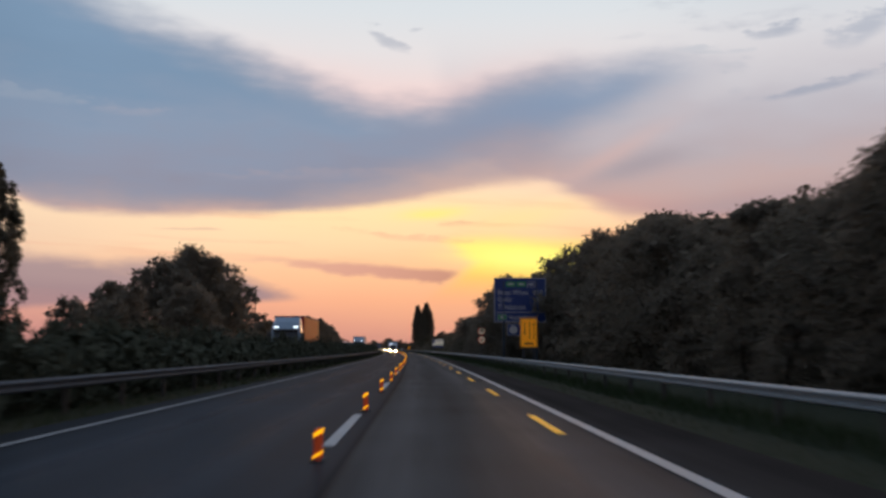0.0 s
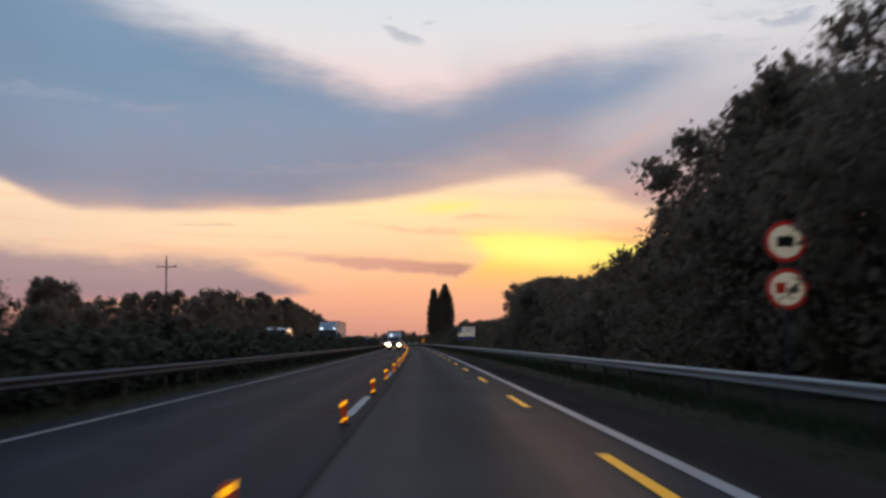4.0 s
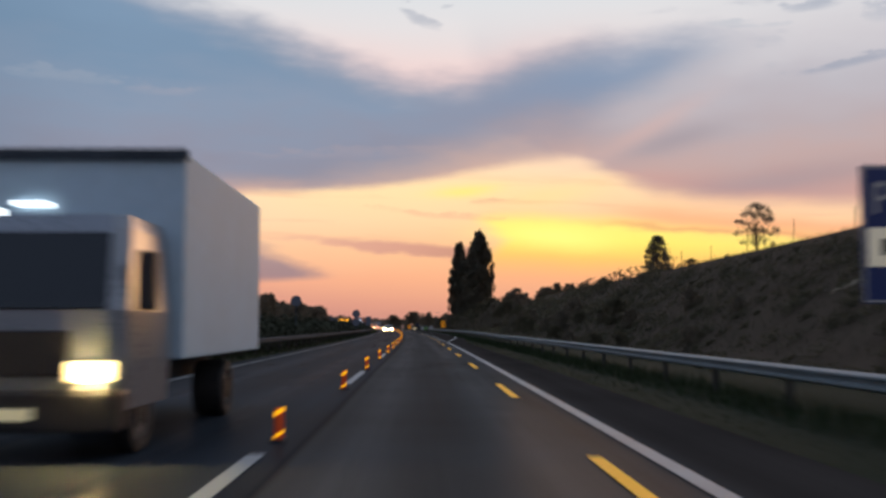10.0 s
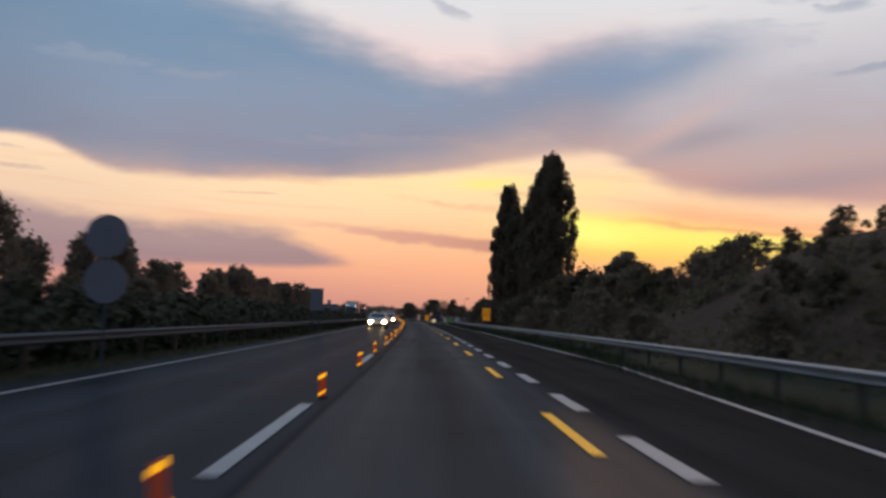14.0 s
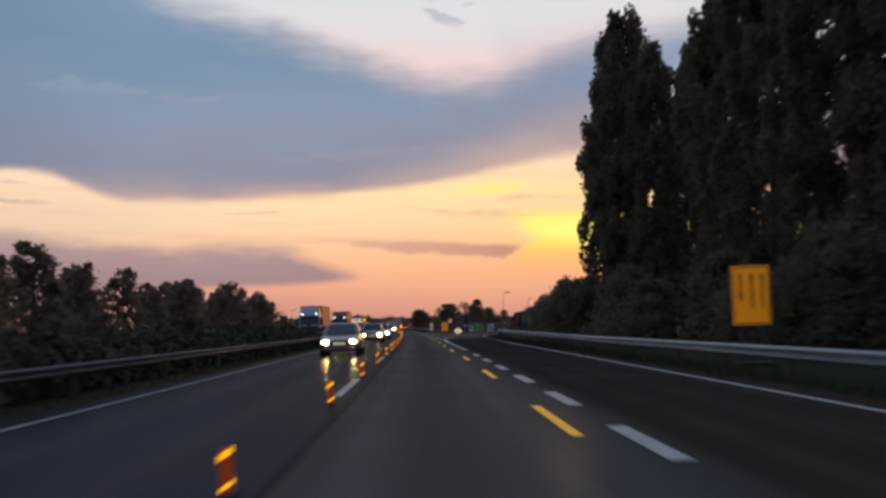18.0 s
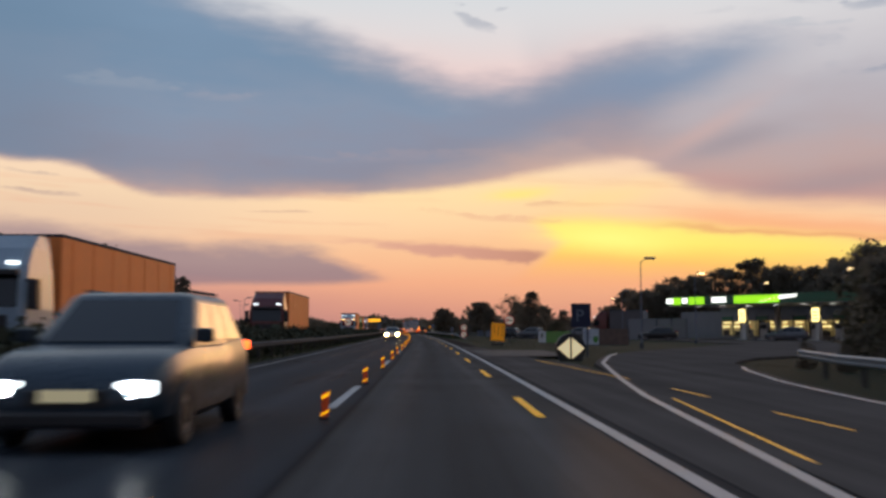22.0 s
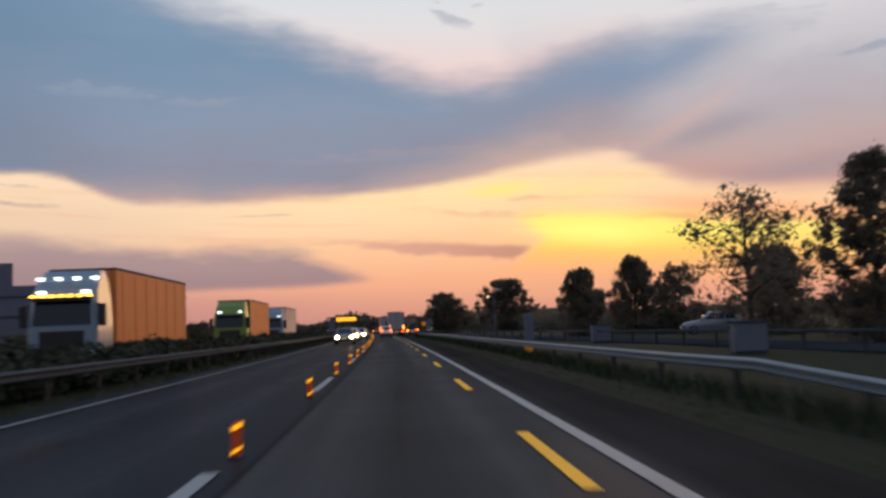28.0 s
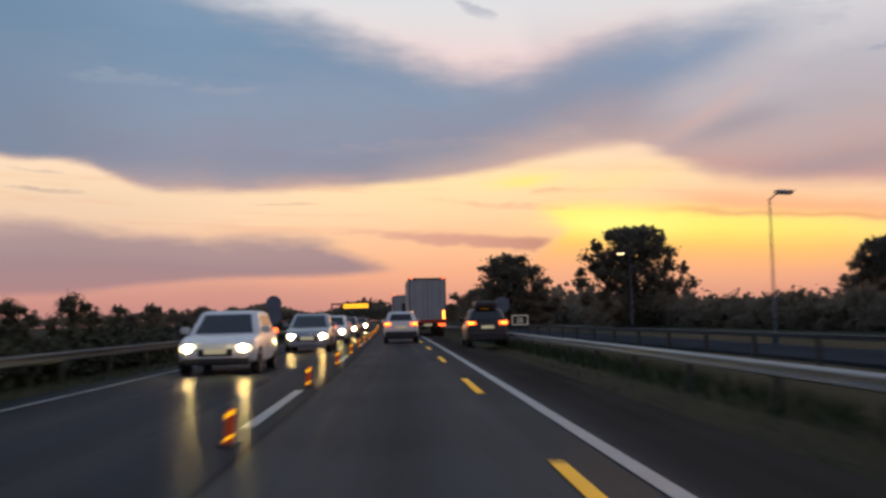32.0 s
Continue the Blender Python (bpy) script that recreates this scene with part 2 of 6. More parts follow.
    col = blend(t, skirt * 0.92, col, (Y - bottom + fine * 1.2).colours([(-0.4, (214, 170, 152)), (0.5, (184, 157, 153)), (1.6, (164, 150, 156)), (3.5, (152, 148, 160))]))
    core = body * d.smooth(-1.3, 1.5) * right
    hue = (Y - bottom) + fine * 2.2 + big * 4.0 + bands * 1.2
    ccol = hue.colours([(-0.5, (148, 138, 148)), (0.8, (137, 137, 153)), (2.4, (136, 142, 161)), (4.5, (131, 146, 168)), (7.5, (116, 141, 167)), (12, (120, 147, 174))])
    col = blend(t, core * 0.96, col, ccol)
    col = blend(t, core * bell(8.0, 13.6, 6.0, 1.3, 12) * 0.35, col, lin(122, 144, 174))
    col = blend(t, core * (X * -1.0).smooth(17, 28) * 0.5, col, lin(98, 126, 152))
    streak(-16.3, 12.6, 2.0, 0.32, -2, 0.38, lin(160, 158, 170))
    streak(-21.3, 13.0, 2.9, 0.36, -3, 0.34, lin(152, 160, 174))
    streak(-5.5, 9.6, 4.8, 0.32, 3, 0.30, lin(166, 152, 158))
    streak(-2.0, 16.95, 1.3, 0.34, -28, 0.55, lin(156, 162, 176))
    streak(-0.4, 17.5, 0.4, 0.13, 10, 0.5, lin(172, 176, 186))
    streak(22.0, 13.65, 3.4, 0.30, 9, 0.72, lin(150, 156, 172))
    streak(19.6, 16.6, 1.5, 0.36, 4, 0.65, lin(152, 160, 176))
    streak(23.8, 16.4, 2.0, 0.8, 22, 0.6, lin(154, 162, 178))
    streak(16.0, 15.9, 2.5, 0.18, -4, 0.45, lin(176, 182, 192))
    streak(-26.3, 8.2, 1.7, 0.14, -6, 0.6, lin(176, 156, 152))
    streak(-25.4, 7.15, 2.1, 0.13, -4, 0.6, lin(178, 154, 148))
    bg = t.nodes.new("ShaderNodeBackground")
    t.links.new(col, bg.inputs[0])
    bg.inputs[1].default_value = 1.13
    out = t.nodes.new("ShaderNodeOutputWorld")
    t.links.new(bg.outputs[0], out.inputs[0])


make_sky()

sun = bpy.data.lights.new("sun", "SUN")
sun.energy, sun.angle, sun.color = 0.62, radians(28), (1.0, 0.52, 0.24)
new("sun", sun).matrix_world = look((0, 0, 0), (-math.sin(radians(17)), -math.cos(radians(17)), -math.tan(radians(4.4))))


# ---- materials ----
def material(name, colour, rough=0.6, metal=0.0, vary=0.12, scale=3.0, fine=40.0, bump=0.0, spec=0.5, emit=0.0, emit_colour=None, coat=0.0, coords="Object", island=0.0):
    m = bpy.data.materials.new(name)
    m.use_nodes = True
    t = m.node_tree
    b = t.nodes["Principled BSDF"]
    b.inputs["Roughness"].default_value, b.inputs["Metallic"].default_value = rough, metal
    b.inputs["Specular IOR Level"].default_value, b.inputs["Coat Weight"].default_value = spec, coat
    co = t.nodes.new("ShaderNodeTexCoord")
    big = t.nodes.new("ShaderNodeTexNoise")
    big.inputs["Scale"].default_value, big.inputs["Detail"].default_value = scale, 4
    small = t.nodes.new("ShaderNodeTexNoise")
    small.inputs["Scale"].default_value, small.inputs["Detail"].default_value = fine, 3
    for n in (big, small):
        t.links.new(co.outputs[coords], n.inputs["Vector"])
    f = (Val(t, big.outputs[0]) - 0.5) * 1.4 + (Val(t, small.outputs[0]) - 0.5) * 0.8
    if island:
        geo = t.nodes.new("ShaderNodeNewGeometry")
        f = f + (Val(t, geo.outputs["Random Per Island"]) - 0.5) * island
    f = f * (2 * vary) + 1.0
    n = t.nodes.new("ShaderNodeMix")
    n.data_type, n.blend_type = "RGBA", "MULTIPLY"
    n.inputs[0].default_value, n.inputs[6].default_value = 1.0, (*colour, 1)
    t.links.new(f.sock, n.inputs[7])
    t.links.new(n.outputs[2], b.inputs["Base Color"])
    r = (Val(t, small.outputs[0]) - 0.5) * 0.18 + (Val(t, big.outputs[0]) - 0.5) * 0.12 + rough
    t.links.new(r.op("MAXIMUM", 0.03).sock, b.inputs["Roughness"])
    if bump:
        bp = t.nodes.new("ShaderNodeBump")
        bp.inputs["Strength"].default_value, bp.inputs["Distance"].default_value = bump, 0.02
        t.links.new(small.outputs[0], bp.inputs["Height"])
        t.links.new(bp.outputs[0], b.inputs["Normal"])
    if emit:
        b.inputs["Emission Color"].default_value = (*(emit_colour or colour), 1)
        b.inputs["Emission Strength"].default_value = emit
    return m


def asphalt_material(name, base, seam=False, rough=0.36, wet=0.05):
    """Worn asphalt; its UV map holds metres along and across the road."""
    m = bpy.data.materials.new(name)
    m.use_nodes = True
    t = m.node_tree
    b = t.nodes["Principled BSDF"]
    uv = t.nodes.new("ShaderNodeUVMap")
    uv.uv_map = "UVMap"
    sep = t.nodes.new("ShaderNodeSeparateXYZ")
    t.links.new(uv.outputs[0], sep.inputs[0])
    S, U = Val(t, sep.outputs[0]), Val(t, sep.outputs[1])

    def nz(a, c, scale, detail, seed):
        cmb = t.nodes.new("ShaderNodeCombineXYZ")
        t.links.new((S * a).sock, cmb.inputs[0])
        t.links.new((U * c).sock, cmb.inputs[1])
        cmb.inputs[2].default_value = seed
        n = t.nodes.new("ShaderNodeTexNoise")
        n.inputs["Scale"].default_value, n.inputs["Detail"].default_value = scale, detail
        t.links.new(cmb.outputs[0], n.inputs["Vector"])
        return Val(t, n.outputs[0]) - 0.5

    long = nz(0.03, 1.6, 1.0, 4, 1.0)
    patch = nz(0.25, 0.35, 1.0, 3, 5.0)
    grain = nz(1, 1, 45.0, 2, 9.0)
    f = long * 1.0 + patch * 0.6 + grain * 0.5 + 1.0
    rough_v = long * 0.16 + patch * 0.10 + grain * 0.10 + rough
    if seam:
        # polished wheel tracks of both lanes, an oily middle and the joint between the two strips
        for c in (0.95, 2.65, -1.05, -2.75):
            d = (U - c) / 0.34
            track = (d * d * -1.0).op("EXPONENT")
            f = f + track * 0.24
            rough_v = rough_v + track * -0.05
        d = (U + long * 0.25 - 0.33) / 0.06
        f = f - (d * d * -1.0).op("EXPONENT") * 0.5
        d = (U - 1.8) / 0.5
        f = f - (d * d * -1.0).op("EXPONENT") * 0.12
        # painted corner shade: the hard shoulder and the far edge are darker
        f = f * ((U.op("ABSOLUTE") * -1.0).smooth(-4.2, -3.4) * 0.42 + 0.58)
        # the next lane's strip is darkened too, as painted shade
        left = (U + long * 0.2).smooth(0.30, 0.36)
        f = f * (left * 0.46 + 0.47)
        dark = nz(0.06, 0.5, 1.0, 2, 33.0).smooth(0.12, 0.2)
        f = f * (dark * -0.18 + 1.0)
    n = t.nodes.new("ShaderNodeMix")
    n.data_type, n.blend_type = "RGBA", "MULTIPLY"
    n.inputs[0].default_value, n.inputs[6].default_value = 1.0, (*base, 1)
    if seam:
        # glare tint put into the colour: next lane bluer, driven strip and shoulder warmer
        t.links.new(blend(t, left, (base[0] * 0.90, base[1], base[2] * 1.12), blend(t, U.smooth(3.6, 4.0), (base[0] * 1.12, base[1] * 1.03, base[2] * 0.93), (base[0] * 1.3, base[1] * 1.02, base[2] * 0.82))), n.inputs[6])
    t.links.new(f.sock, n.inputs[7])
    t.links.new(n.outputs[2], b.inputs["Base Color"])
    t.links.new((rough_v + 0.34).op("MINIMUM", 0.95).sock, b.inputs["Roughness"])
    b.inputs["Specular IOR Level"].default_value = 0.0
    # the travelled lanes are polished, the hard shoulder is not
    t.links.new(((U.smooth(0.0, 0.6) * -0.42 + 0.80) * (U * -1.0).smooth(-3.9, -3.3) * wet).sock, b.inputs["Coat Weight"])
    t.links.new((rough_v - 0.08).op("MAXIMUM", 0.24).sock, b.inputs["Coat Roughness"])
    bp = t.nodes.new("ShaderNodeBump")
    bp.inputs["Strength"].default_value, bp.inputs["Distance"].default_value = 0.25, 0.006
    t.links.new(grain.sock, bp.inputs["Height"])
    t.links.new(bp.outputs[0], b.inputs["Normal"])
    return m


M_asphalt = asphalt_material("asphalt", (0.060, 0.065, 0.072), True, 0.40, 0.12)
M_asphalt_ramp = asphalt_material("asphalt_ramp", (0.098, 0.084, 0.075), False, 0.5, 0.0)
M_asphalt_old = asphalt_material("asphalt_old", (0.036, 0.040, 0.047), False, 0.5, 0.0)
M_white = material("road_paint_white", (0.33, 0.34, 0.34), 0.6, spec=0.1, vary=0.22, scale=0.8, fine=18, bump=0.1)
M_white_worn = material("worn_road_paint", (0.19, 0.20, 0.205), 0.7, spec=0.1, vary=0.35, scale=0.8, fine=18, bump=0.1)
# slight emission brightens the yellow; the paint itself is no light source
M_yellow = material("road_paint_yellow_glow", (0.85, 0.43, 0.01), 0.5, vary=0.15, scale=0.8, fine=18, spec=0.05, emit=0.13, emit_colour=(1.0, 0.45, 0.01))
M_grass = material("verge_grass", (0.016, 0.022, 0.012), 1.0, vary=0.12, scale=0.25, fine=22.0, bump=0.15, spec=0.1)
M_blade = material("grass_blade", (0.028, 0.041, 0.018), 0.9, vary=0.3, scale=0.4, fine=3, spec=0.1, island=0.8)
M_berm = material("berm_dry_grass", (0.070, 0.052, 0.038), 1.0, vary=0.3, scale=0.35, fine=9.0, bump=0.6, spec=0.03)
M_track = material("dry_soil_track", (0.20, 0.165, 0.12), 0.95, vary=0.3, scale=0.8, fine=8.0, bump=0.5, spec=0.05)
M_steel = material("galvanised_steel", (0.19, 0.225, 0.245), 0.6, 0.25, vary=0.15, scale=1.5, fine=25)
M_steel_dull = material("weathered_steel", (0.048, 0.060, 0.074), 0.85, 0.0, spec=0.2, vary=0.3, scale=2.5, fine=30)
M_rust = material("rusty_steel", (0.045, 0.042, 0.038), 0.75, 0.3, vary=0.3, scale=3, fine=30)
M_leaf = material("leaves", (0.160, 0.140, 0.108), 0.9, vary=0.2, scale=0.4, fine=3.0, spec=0.05, island=0.2)
M_leaf_pop = material("poplar_leaves", (0.135, 0.125, 0.095), 0.85, vary=0.25, scale=0.5, fine=3.0, spec=0.1, island=0.35)
M_leaf_hedge = material("hedge_leaves", (0.060, 0.066, 0.046), 0.9, vary=0.25, scale=0.4, fine=3.0, spec=0.05, island=0.3)
M_leaf_dry = material("dry_shrub_leaves", (0.105, 0.096, 0.065), 0.8, vary=0.35, scale=0.5, fine=3.0, spec=0.06, island=0.35)


def thin_leaf(m, share_):
    """Lets part of the light through, as leaves do."""
    t = m.node_tree
    b, out = t.nodes["Principled BSDF"], t.nodes["Material Output"]
    tr, mix = t.nodes.new("ShaderNodeBsdfTranslucent"), t.nodes.new("ShaderNodeMixShader")
    t.links.new(b.inputs["Base Color"].links[0].from_socket, tr.inputs["Color"])
    mix.inputs[0].default_value = share_
    t.links.new(b.outputs[0], mix.inputs[1])
    t.links.new(tr.outputs[0], mix.inputs[2])
    t.links.new(mix.outputs[0], out.inputs["Surface"])


for m_ in (M_leaf, M_leaf_pop, M_leaf_dry):
    thin_leaf(m_, 0.60)
M_bark = material("bark", (0.075, 0.058, 0.045), 0.9, vary=0.35, scale=2.0, fine=14, bump=0.9, spec=0.1)
# guide posts are no lamps; emission stands in for light they throw back
M_orange = material("orange_plastic_glow", (0.55, 0.07, 0.015), 0.5, vary=0.08, scale=4, fine=30, emit=0.06, emit_colour=(1.0, 0.12, 0.01))
M_reflector = material("yellow_reflector_glow", (0.95, 0.48, 0.02), 0.25, vary=0.05, scale=6, fine=60, emit=1.1, emit_colour=(1.0, 0.42, 0.005))
M_rubber = material("black_rubber", (0.02, 0.02, 0.021), 0.75, vary=0.15, scale=5, fine=50)
M_black = material("black_plastic", (0.016, 0.016, 0.018), 0.45, vary=0.1, scale=4, fine=40)


# ---- builders ----
def part(name, bm, mat, parent=None, label="", kind=""):
    me = bpy.data.meshes.new(name)
    if isinstance(bm, bmesh.types.BMesh):
        bmesh.ops.recalc_face_normals(bm, faces=bm.faces)
        bm.to_mesh(me)
        bm.free()
    else:
        verts, faces = bm
        me.from_pydata(verts, [], faces)
    for mm in (mat if isinstance(mat, (list, tuple)) else (mat,)):
        me.materials.append(mm)
    ob = new(name, me)
    if parent is not None:
        ob.parent = parent
    return tagged(ob, label, "", "", kind)


def thing(name, label, category, group="", m=None, kind=""):
    ob = new(name)
    ob.empty_display_size = 0.2
    if m is not None:
        ob.matrix_world = m
    return tagged(ob, label, category, group, kind)


def share(ob, parent, m):
    """Another object on the same mesh."""
    o = ob.copy()
    scene.collection.objects.link(o)
    o.parent = parent
    o.matrix_basis = m
    return o


def box(bm, x0, x1, y0, y1, z0, z1, bevel=0.0):
    r = bmesh.ops.create_cube(bm, size=1.0)
    vs = r["verts"]
    for v in vs:
        v.co = Vector(((x0 + x1) / 2 + v.co.x * (x1 - x0), (y0 + y1) / 2 + v.co.y * (y1 - y0), (z0 + z1) / 2 + v.co.z * (z1 - z0)))
    if bevel:
        bmesh.ops.bevel(bm, geom=list({e for v in vs for e in v.link_edges}), offset=bevel, segments=2, affect="EDGES", profile=0.6)
    return bm


def boxed(*a, bevel=0.0):
    return box(bmesh.new(), *a, bevel=bevel)


def cyl(bm, p, q, r0, r1=None, n=12, caps=True):
    p, q = Vector(p), Vector(q)
    d = q - p
    m = Matrix.Translation((p + q) / 2) @ d.to_track_quat("Z", "Y").to_matrix().to_4x4()
    bmesh.ops.create_cone(bm, cap_ends=caps, segments=n, radius1=r0, radius2=r0 if r1 is None else r1, depth=d.length, matrix=m)
    return bm


def tube(*a, **k):
    return cyl(bmesh.new(), *a, **k)


def strip(s0, s1, ua, ub, z, ds=6.0, uv=True, thick=0.0):
    """A ribbon along the road between the offsets ua(s) and ub(s): verts, faces."""
    n = max(1, int(round((s1 - s0) / ds)))
    ss = [s0 + (s1 - s0) * i / n for i in range(n + 1)]
    fa = ua if callable(ua) else (lambda s: ua)
    fb = ub if callable(ub) else (lambda s: ub)
    return ss, fa, fb, z


def ribbon(name, s0, s1, ua, ub, z, mat, parent=None, ds=6.0, cols=1, drop=0.0, label="", kind=""):
    """A sheet that follows the road, its UV map in metres; drop gives it side faces."""
    ss, fa, fb, z = strip(s0, s1, ua, ub, z, ds)
    verts, uvs, faces = [], [], []
    for s in ss:
        for j in range(cols + 1):
            u = fa(s) + (fb(s) - fa(s)) * j / cols
            verts.append(W(s, u, z(s, u) if callable(z) else z))
            uvs.append((s, u))
    k = cols + 1
    for i in range(len(ss) - 1):
        for j in range(cols):
            a = i * k + j
            faces.append((a, a + 1, a + k + 1, a + k))
    if drop:
        base = len(verts)
        for i, s in enumerate(ss):
            for j in (0, cols):
                v = verts[i * k + j]
                verts.append(v - Vector((0, 0, drop)))
                uvs.append(uvs[i * k + j])
        for i in range(len(ss) - 1):
            a, b = base + 2 * i, base + 2 * i + 2
            faces.append((i * k, (i + 1) * k, b, a))
            faces.append((i * k + cols, a + 1, b + 1, (i + 1) * k + cols))
    me = bpy.data.meshes.new(name)
    me.from_pydata(verts, [], faces)
    lay = me.uv_layers.new(name="UVMap")
    for loop in me.loops:
        lay.data[loop.index].uv = uvs[loop.vertex_index]
    me.materials.append(mat)
    ob = new(name, me)
    if parent is not None:
        ob.parent = parent
    return tagged(ob, label, "", "", kind)


# ---- the large structure ----
# ground: one sheet to the horizon, rising to the berm beside the road
def ground_z(s, u):
    z = -0.10
    if u > 12 and 238 < s < 470:
        rise = step([(238, 0), (262, 1), (420, 1), (470, 0.0)], s)
        z += rise * step([(12.5, 0), (22.5, 6.0), (27, 6.4), (60, 5.0), (90, 0)], u)
    if u < -20:
        z += step([(-60, 0.2), (-20, 0)], u)
    return z + 0.06 * noise.noise(Vector((s * 0.08, u * 0.3, 0)))


GU = [-2600, -900, -300, -120, -60, -40, -30, -24, -20, -17.6, -8.4, -7.2, -6, -4.7, -4.4, 0, 4.9, 5.3, 6.5, 8, 10, 12.5, 14, 16, 18, 20, 22.5, 25, 27, 32, 40, 60, 90, 150, 400, 1000, 2600]
GS = [-700, -250, -80] + list(range(-60, 1000, 5)) + [1020, 1060, 1120, 1200, 1300, 1450]
gv, gf = [], []
for s in GS + [2200, 3600]:
    for u in GU:
        sc = min(max(s, -79), 1490)
        p = W(sc, u, 0)
        f = math.radians(heading(sc))
        ext = s - sc
        z = -0.03 - 0.1 if -4.6 < u < 5.0 else ground_z(s, u)
        gv.append((p.x - math.sin(f) * ext, p.y + math.cos(f) * ext, z))
k = len(GU)
for i in range(len(GS) + 1):
    for j in range(k - 1):
        gf.append((i * k + j, i * k + j + 1, (i + 1) * k + j + 1, (i + 1) * k + j))
ground = part("ground", (gv, gf), M_grass, None, "dark roadside grassland running to the horizon", "structure")
ground["category"] = "ground"
ground.data.materials.append(M_berm)
for p_ in ground.data.polygons:
    i_, j_ = divmod(p_.index, len(GU) - 1)
    if 238 <= GS[min(i_, len(GS) - 1)] < 470 and 12 < GU[j_] < 60:
        p_.material_index = 1
for p_ in ground.data.polygons:
    p_.use_smooth = True

RIGHT_EDGE = [(-80, 5.05), (337, 5.05), (392, 7.7), (530, 7.7), (548, 8.0), (562, 6.0), (590, 6.2), (614, 6.2), (622, 5.05), (1500, 5.05)]
road = ribbon("road", -70, 1490, -4.75, lambda s: step(RIGHT_EDGE, s), 0.0, M_asphalt, None, 4.0, 4, 0.25, "dark grey worn asphalt motorway carriageway, slightly shiny", "structure")
road["category"] = "road"
far_road = ribbon("road_opposite", -70, 1490, -17.2, -8.7, 0.0, M_asphalt_old, None, 8.0, 2, 0.2, "grey asphalt carriageway of the opposite direction", "structure")
far_road["category"] = "road"

# the exit ramp that leads off to the filling station
RAMP_L = [(556, 4.2), (566, 4.8), (575, 5.5), (584, 6.5), (592, 7.4), (597, 8.4), (602, 9.5), (612, 13.0), (627, 21.0), (640, 28.0), (700, 29.5)]
RAMP_R = [(540, 7.4), (556, 8.0), (571, 8.9), (578, 9.7), (586, 11.2), (592, 12.4), (598, 15.0), (604, 20.0), (612, 30.0), (622, 46.0), (700, 58.0)]
ramp = ribbon("road_ramp", 552, 700, lambda s: step(RAMP_L, s), lambda s: step(RAMP_R, s), 0.008, M_asphalt_ramp, None, 2.0, 4, 0.2, "patched grey asphalt ramp to the filling station forecourt", "structure")
ramp["category"] = "road"

# lighter worn surface between the through lane and the ramp
GORE_R = [(556, 4.1), (562, 4.35), (574, 5.3), (584, 6.5), (592, 6.6), (597, 6.0), (610, 5.6), (626, 4.9)]
gore = ribbon("road_gore", 556, 626, 3.85, lambda s: step(GORE_R, s), 0.005, M_asphalt_ramp, None, 2.0, 2, 0.2, "lighter patched asphalt where the ramp leaves the road", "structure")
gore["category"] = "road"

# ---- markings ----
lines = thing("road_marking", "white and yellow painted lane lines on the asphalt", "road marking", kind="structure")
MZ = 0.012


def line(name, s0, s1, u, w, mat=M_white, ds=6.0, label=""):
    fu = u if callable(u) else (lambda s: u)
    z = lambda s, uu: MZ
    return ribbon(name, s0, s1, lambda s: fu(s) - w / 2, lambda s: fu(s) + w / 2, z, mat, lines, ds, 1, 0.0, label)


line("edge_line", -60, 1480, -4.05, 0.14, M_white_worn, ds=10)
EDGE_R = [(337, 3.68), (346, 4.2), (366, 5.5), (394, 6.95), (520, 6.98), (540, 7.3), (556, 7.8), (571, 8.7), (578, 9.4), (586, 10.9), (593, 12.9), (600, 16.5)]
line("edge_line", -60, 337, 3.68, 0.17, ds=8)
line("edge_line", 337, 588, lambda s: step(EDGE_R, s), 0.13, ds=3)
line("edge_line", 511.5, 1480, lambda s: step([(511, 3.68), (535, 3.62), (700, 3.57)], s), 0.16, ds=8)
line("gore_line", 535, 607, lambda s: step([(535, 3.72), (545, 3.8), (553, 4.0), (562, 4.4), (574, 5.4), (580, 6.1), (586, 6.9), (592, 7.7), (597, 8.7), (602, 9.75), (607, 11.0)], s), 0.14, ds=1.5)
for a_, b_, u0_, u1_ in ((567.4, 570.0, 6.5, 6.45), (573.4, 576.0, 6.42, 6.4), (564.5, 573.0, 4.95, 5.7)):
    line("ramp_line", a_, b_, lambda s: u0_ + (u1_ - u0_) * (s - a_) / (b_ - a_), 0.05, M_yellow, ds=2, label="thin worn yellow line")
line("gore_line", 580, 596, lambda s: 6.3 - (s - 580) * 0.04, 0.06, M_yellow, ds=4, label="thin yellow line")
line("edge_line", -60, 1480, -16.6, 0.17, ds=10)
line("edge_line", -60, 1480, -9.1, 0.17, ds=10)
s = 12.9 - 54
while s < 1100:
    line("lane_dash", s, s + 6.2, 0.0, 0.16, ds=7)
    s += 18
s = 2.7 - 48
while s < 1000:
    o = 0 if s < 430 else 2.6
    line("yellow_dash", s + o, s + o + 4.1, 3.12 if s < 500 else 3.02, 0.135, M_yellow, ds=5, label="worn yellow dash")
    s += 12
s = 343.3
while s < 505:
    o = 0 if s < 430 else 1.9
    line("short_dash", s + o, s + o + 3.0, 3.68, 0.21, ds=4)
    s += 6

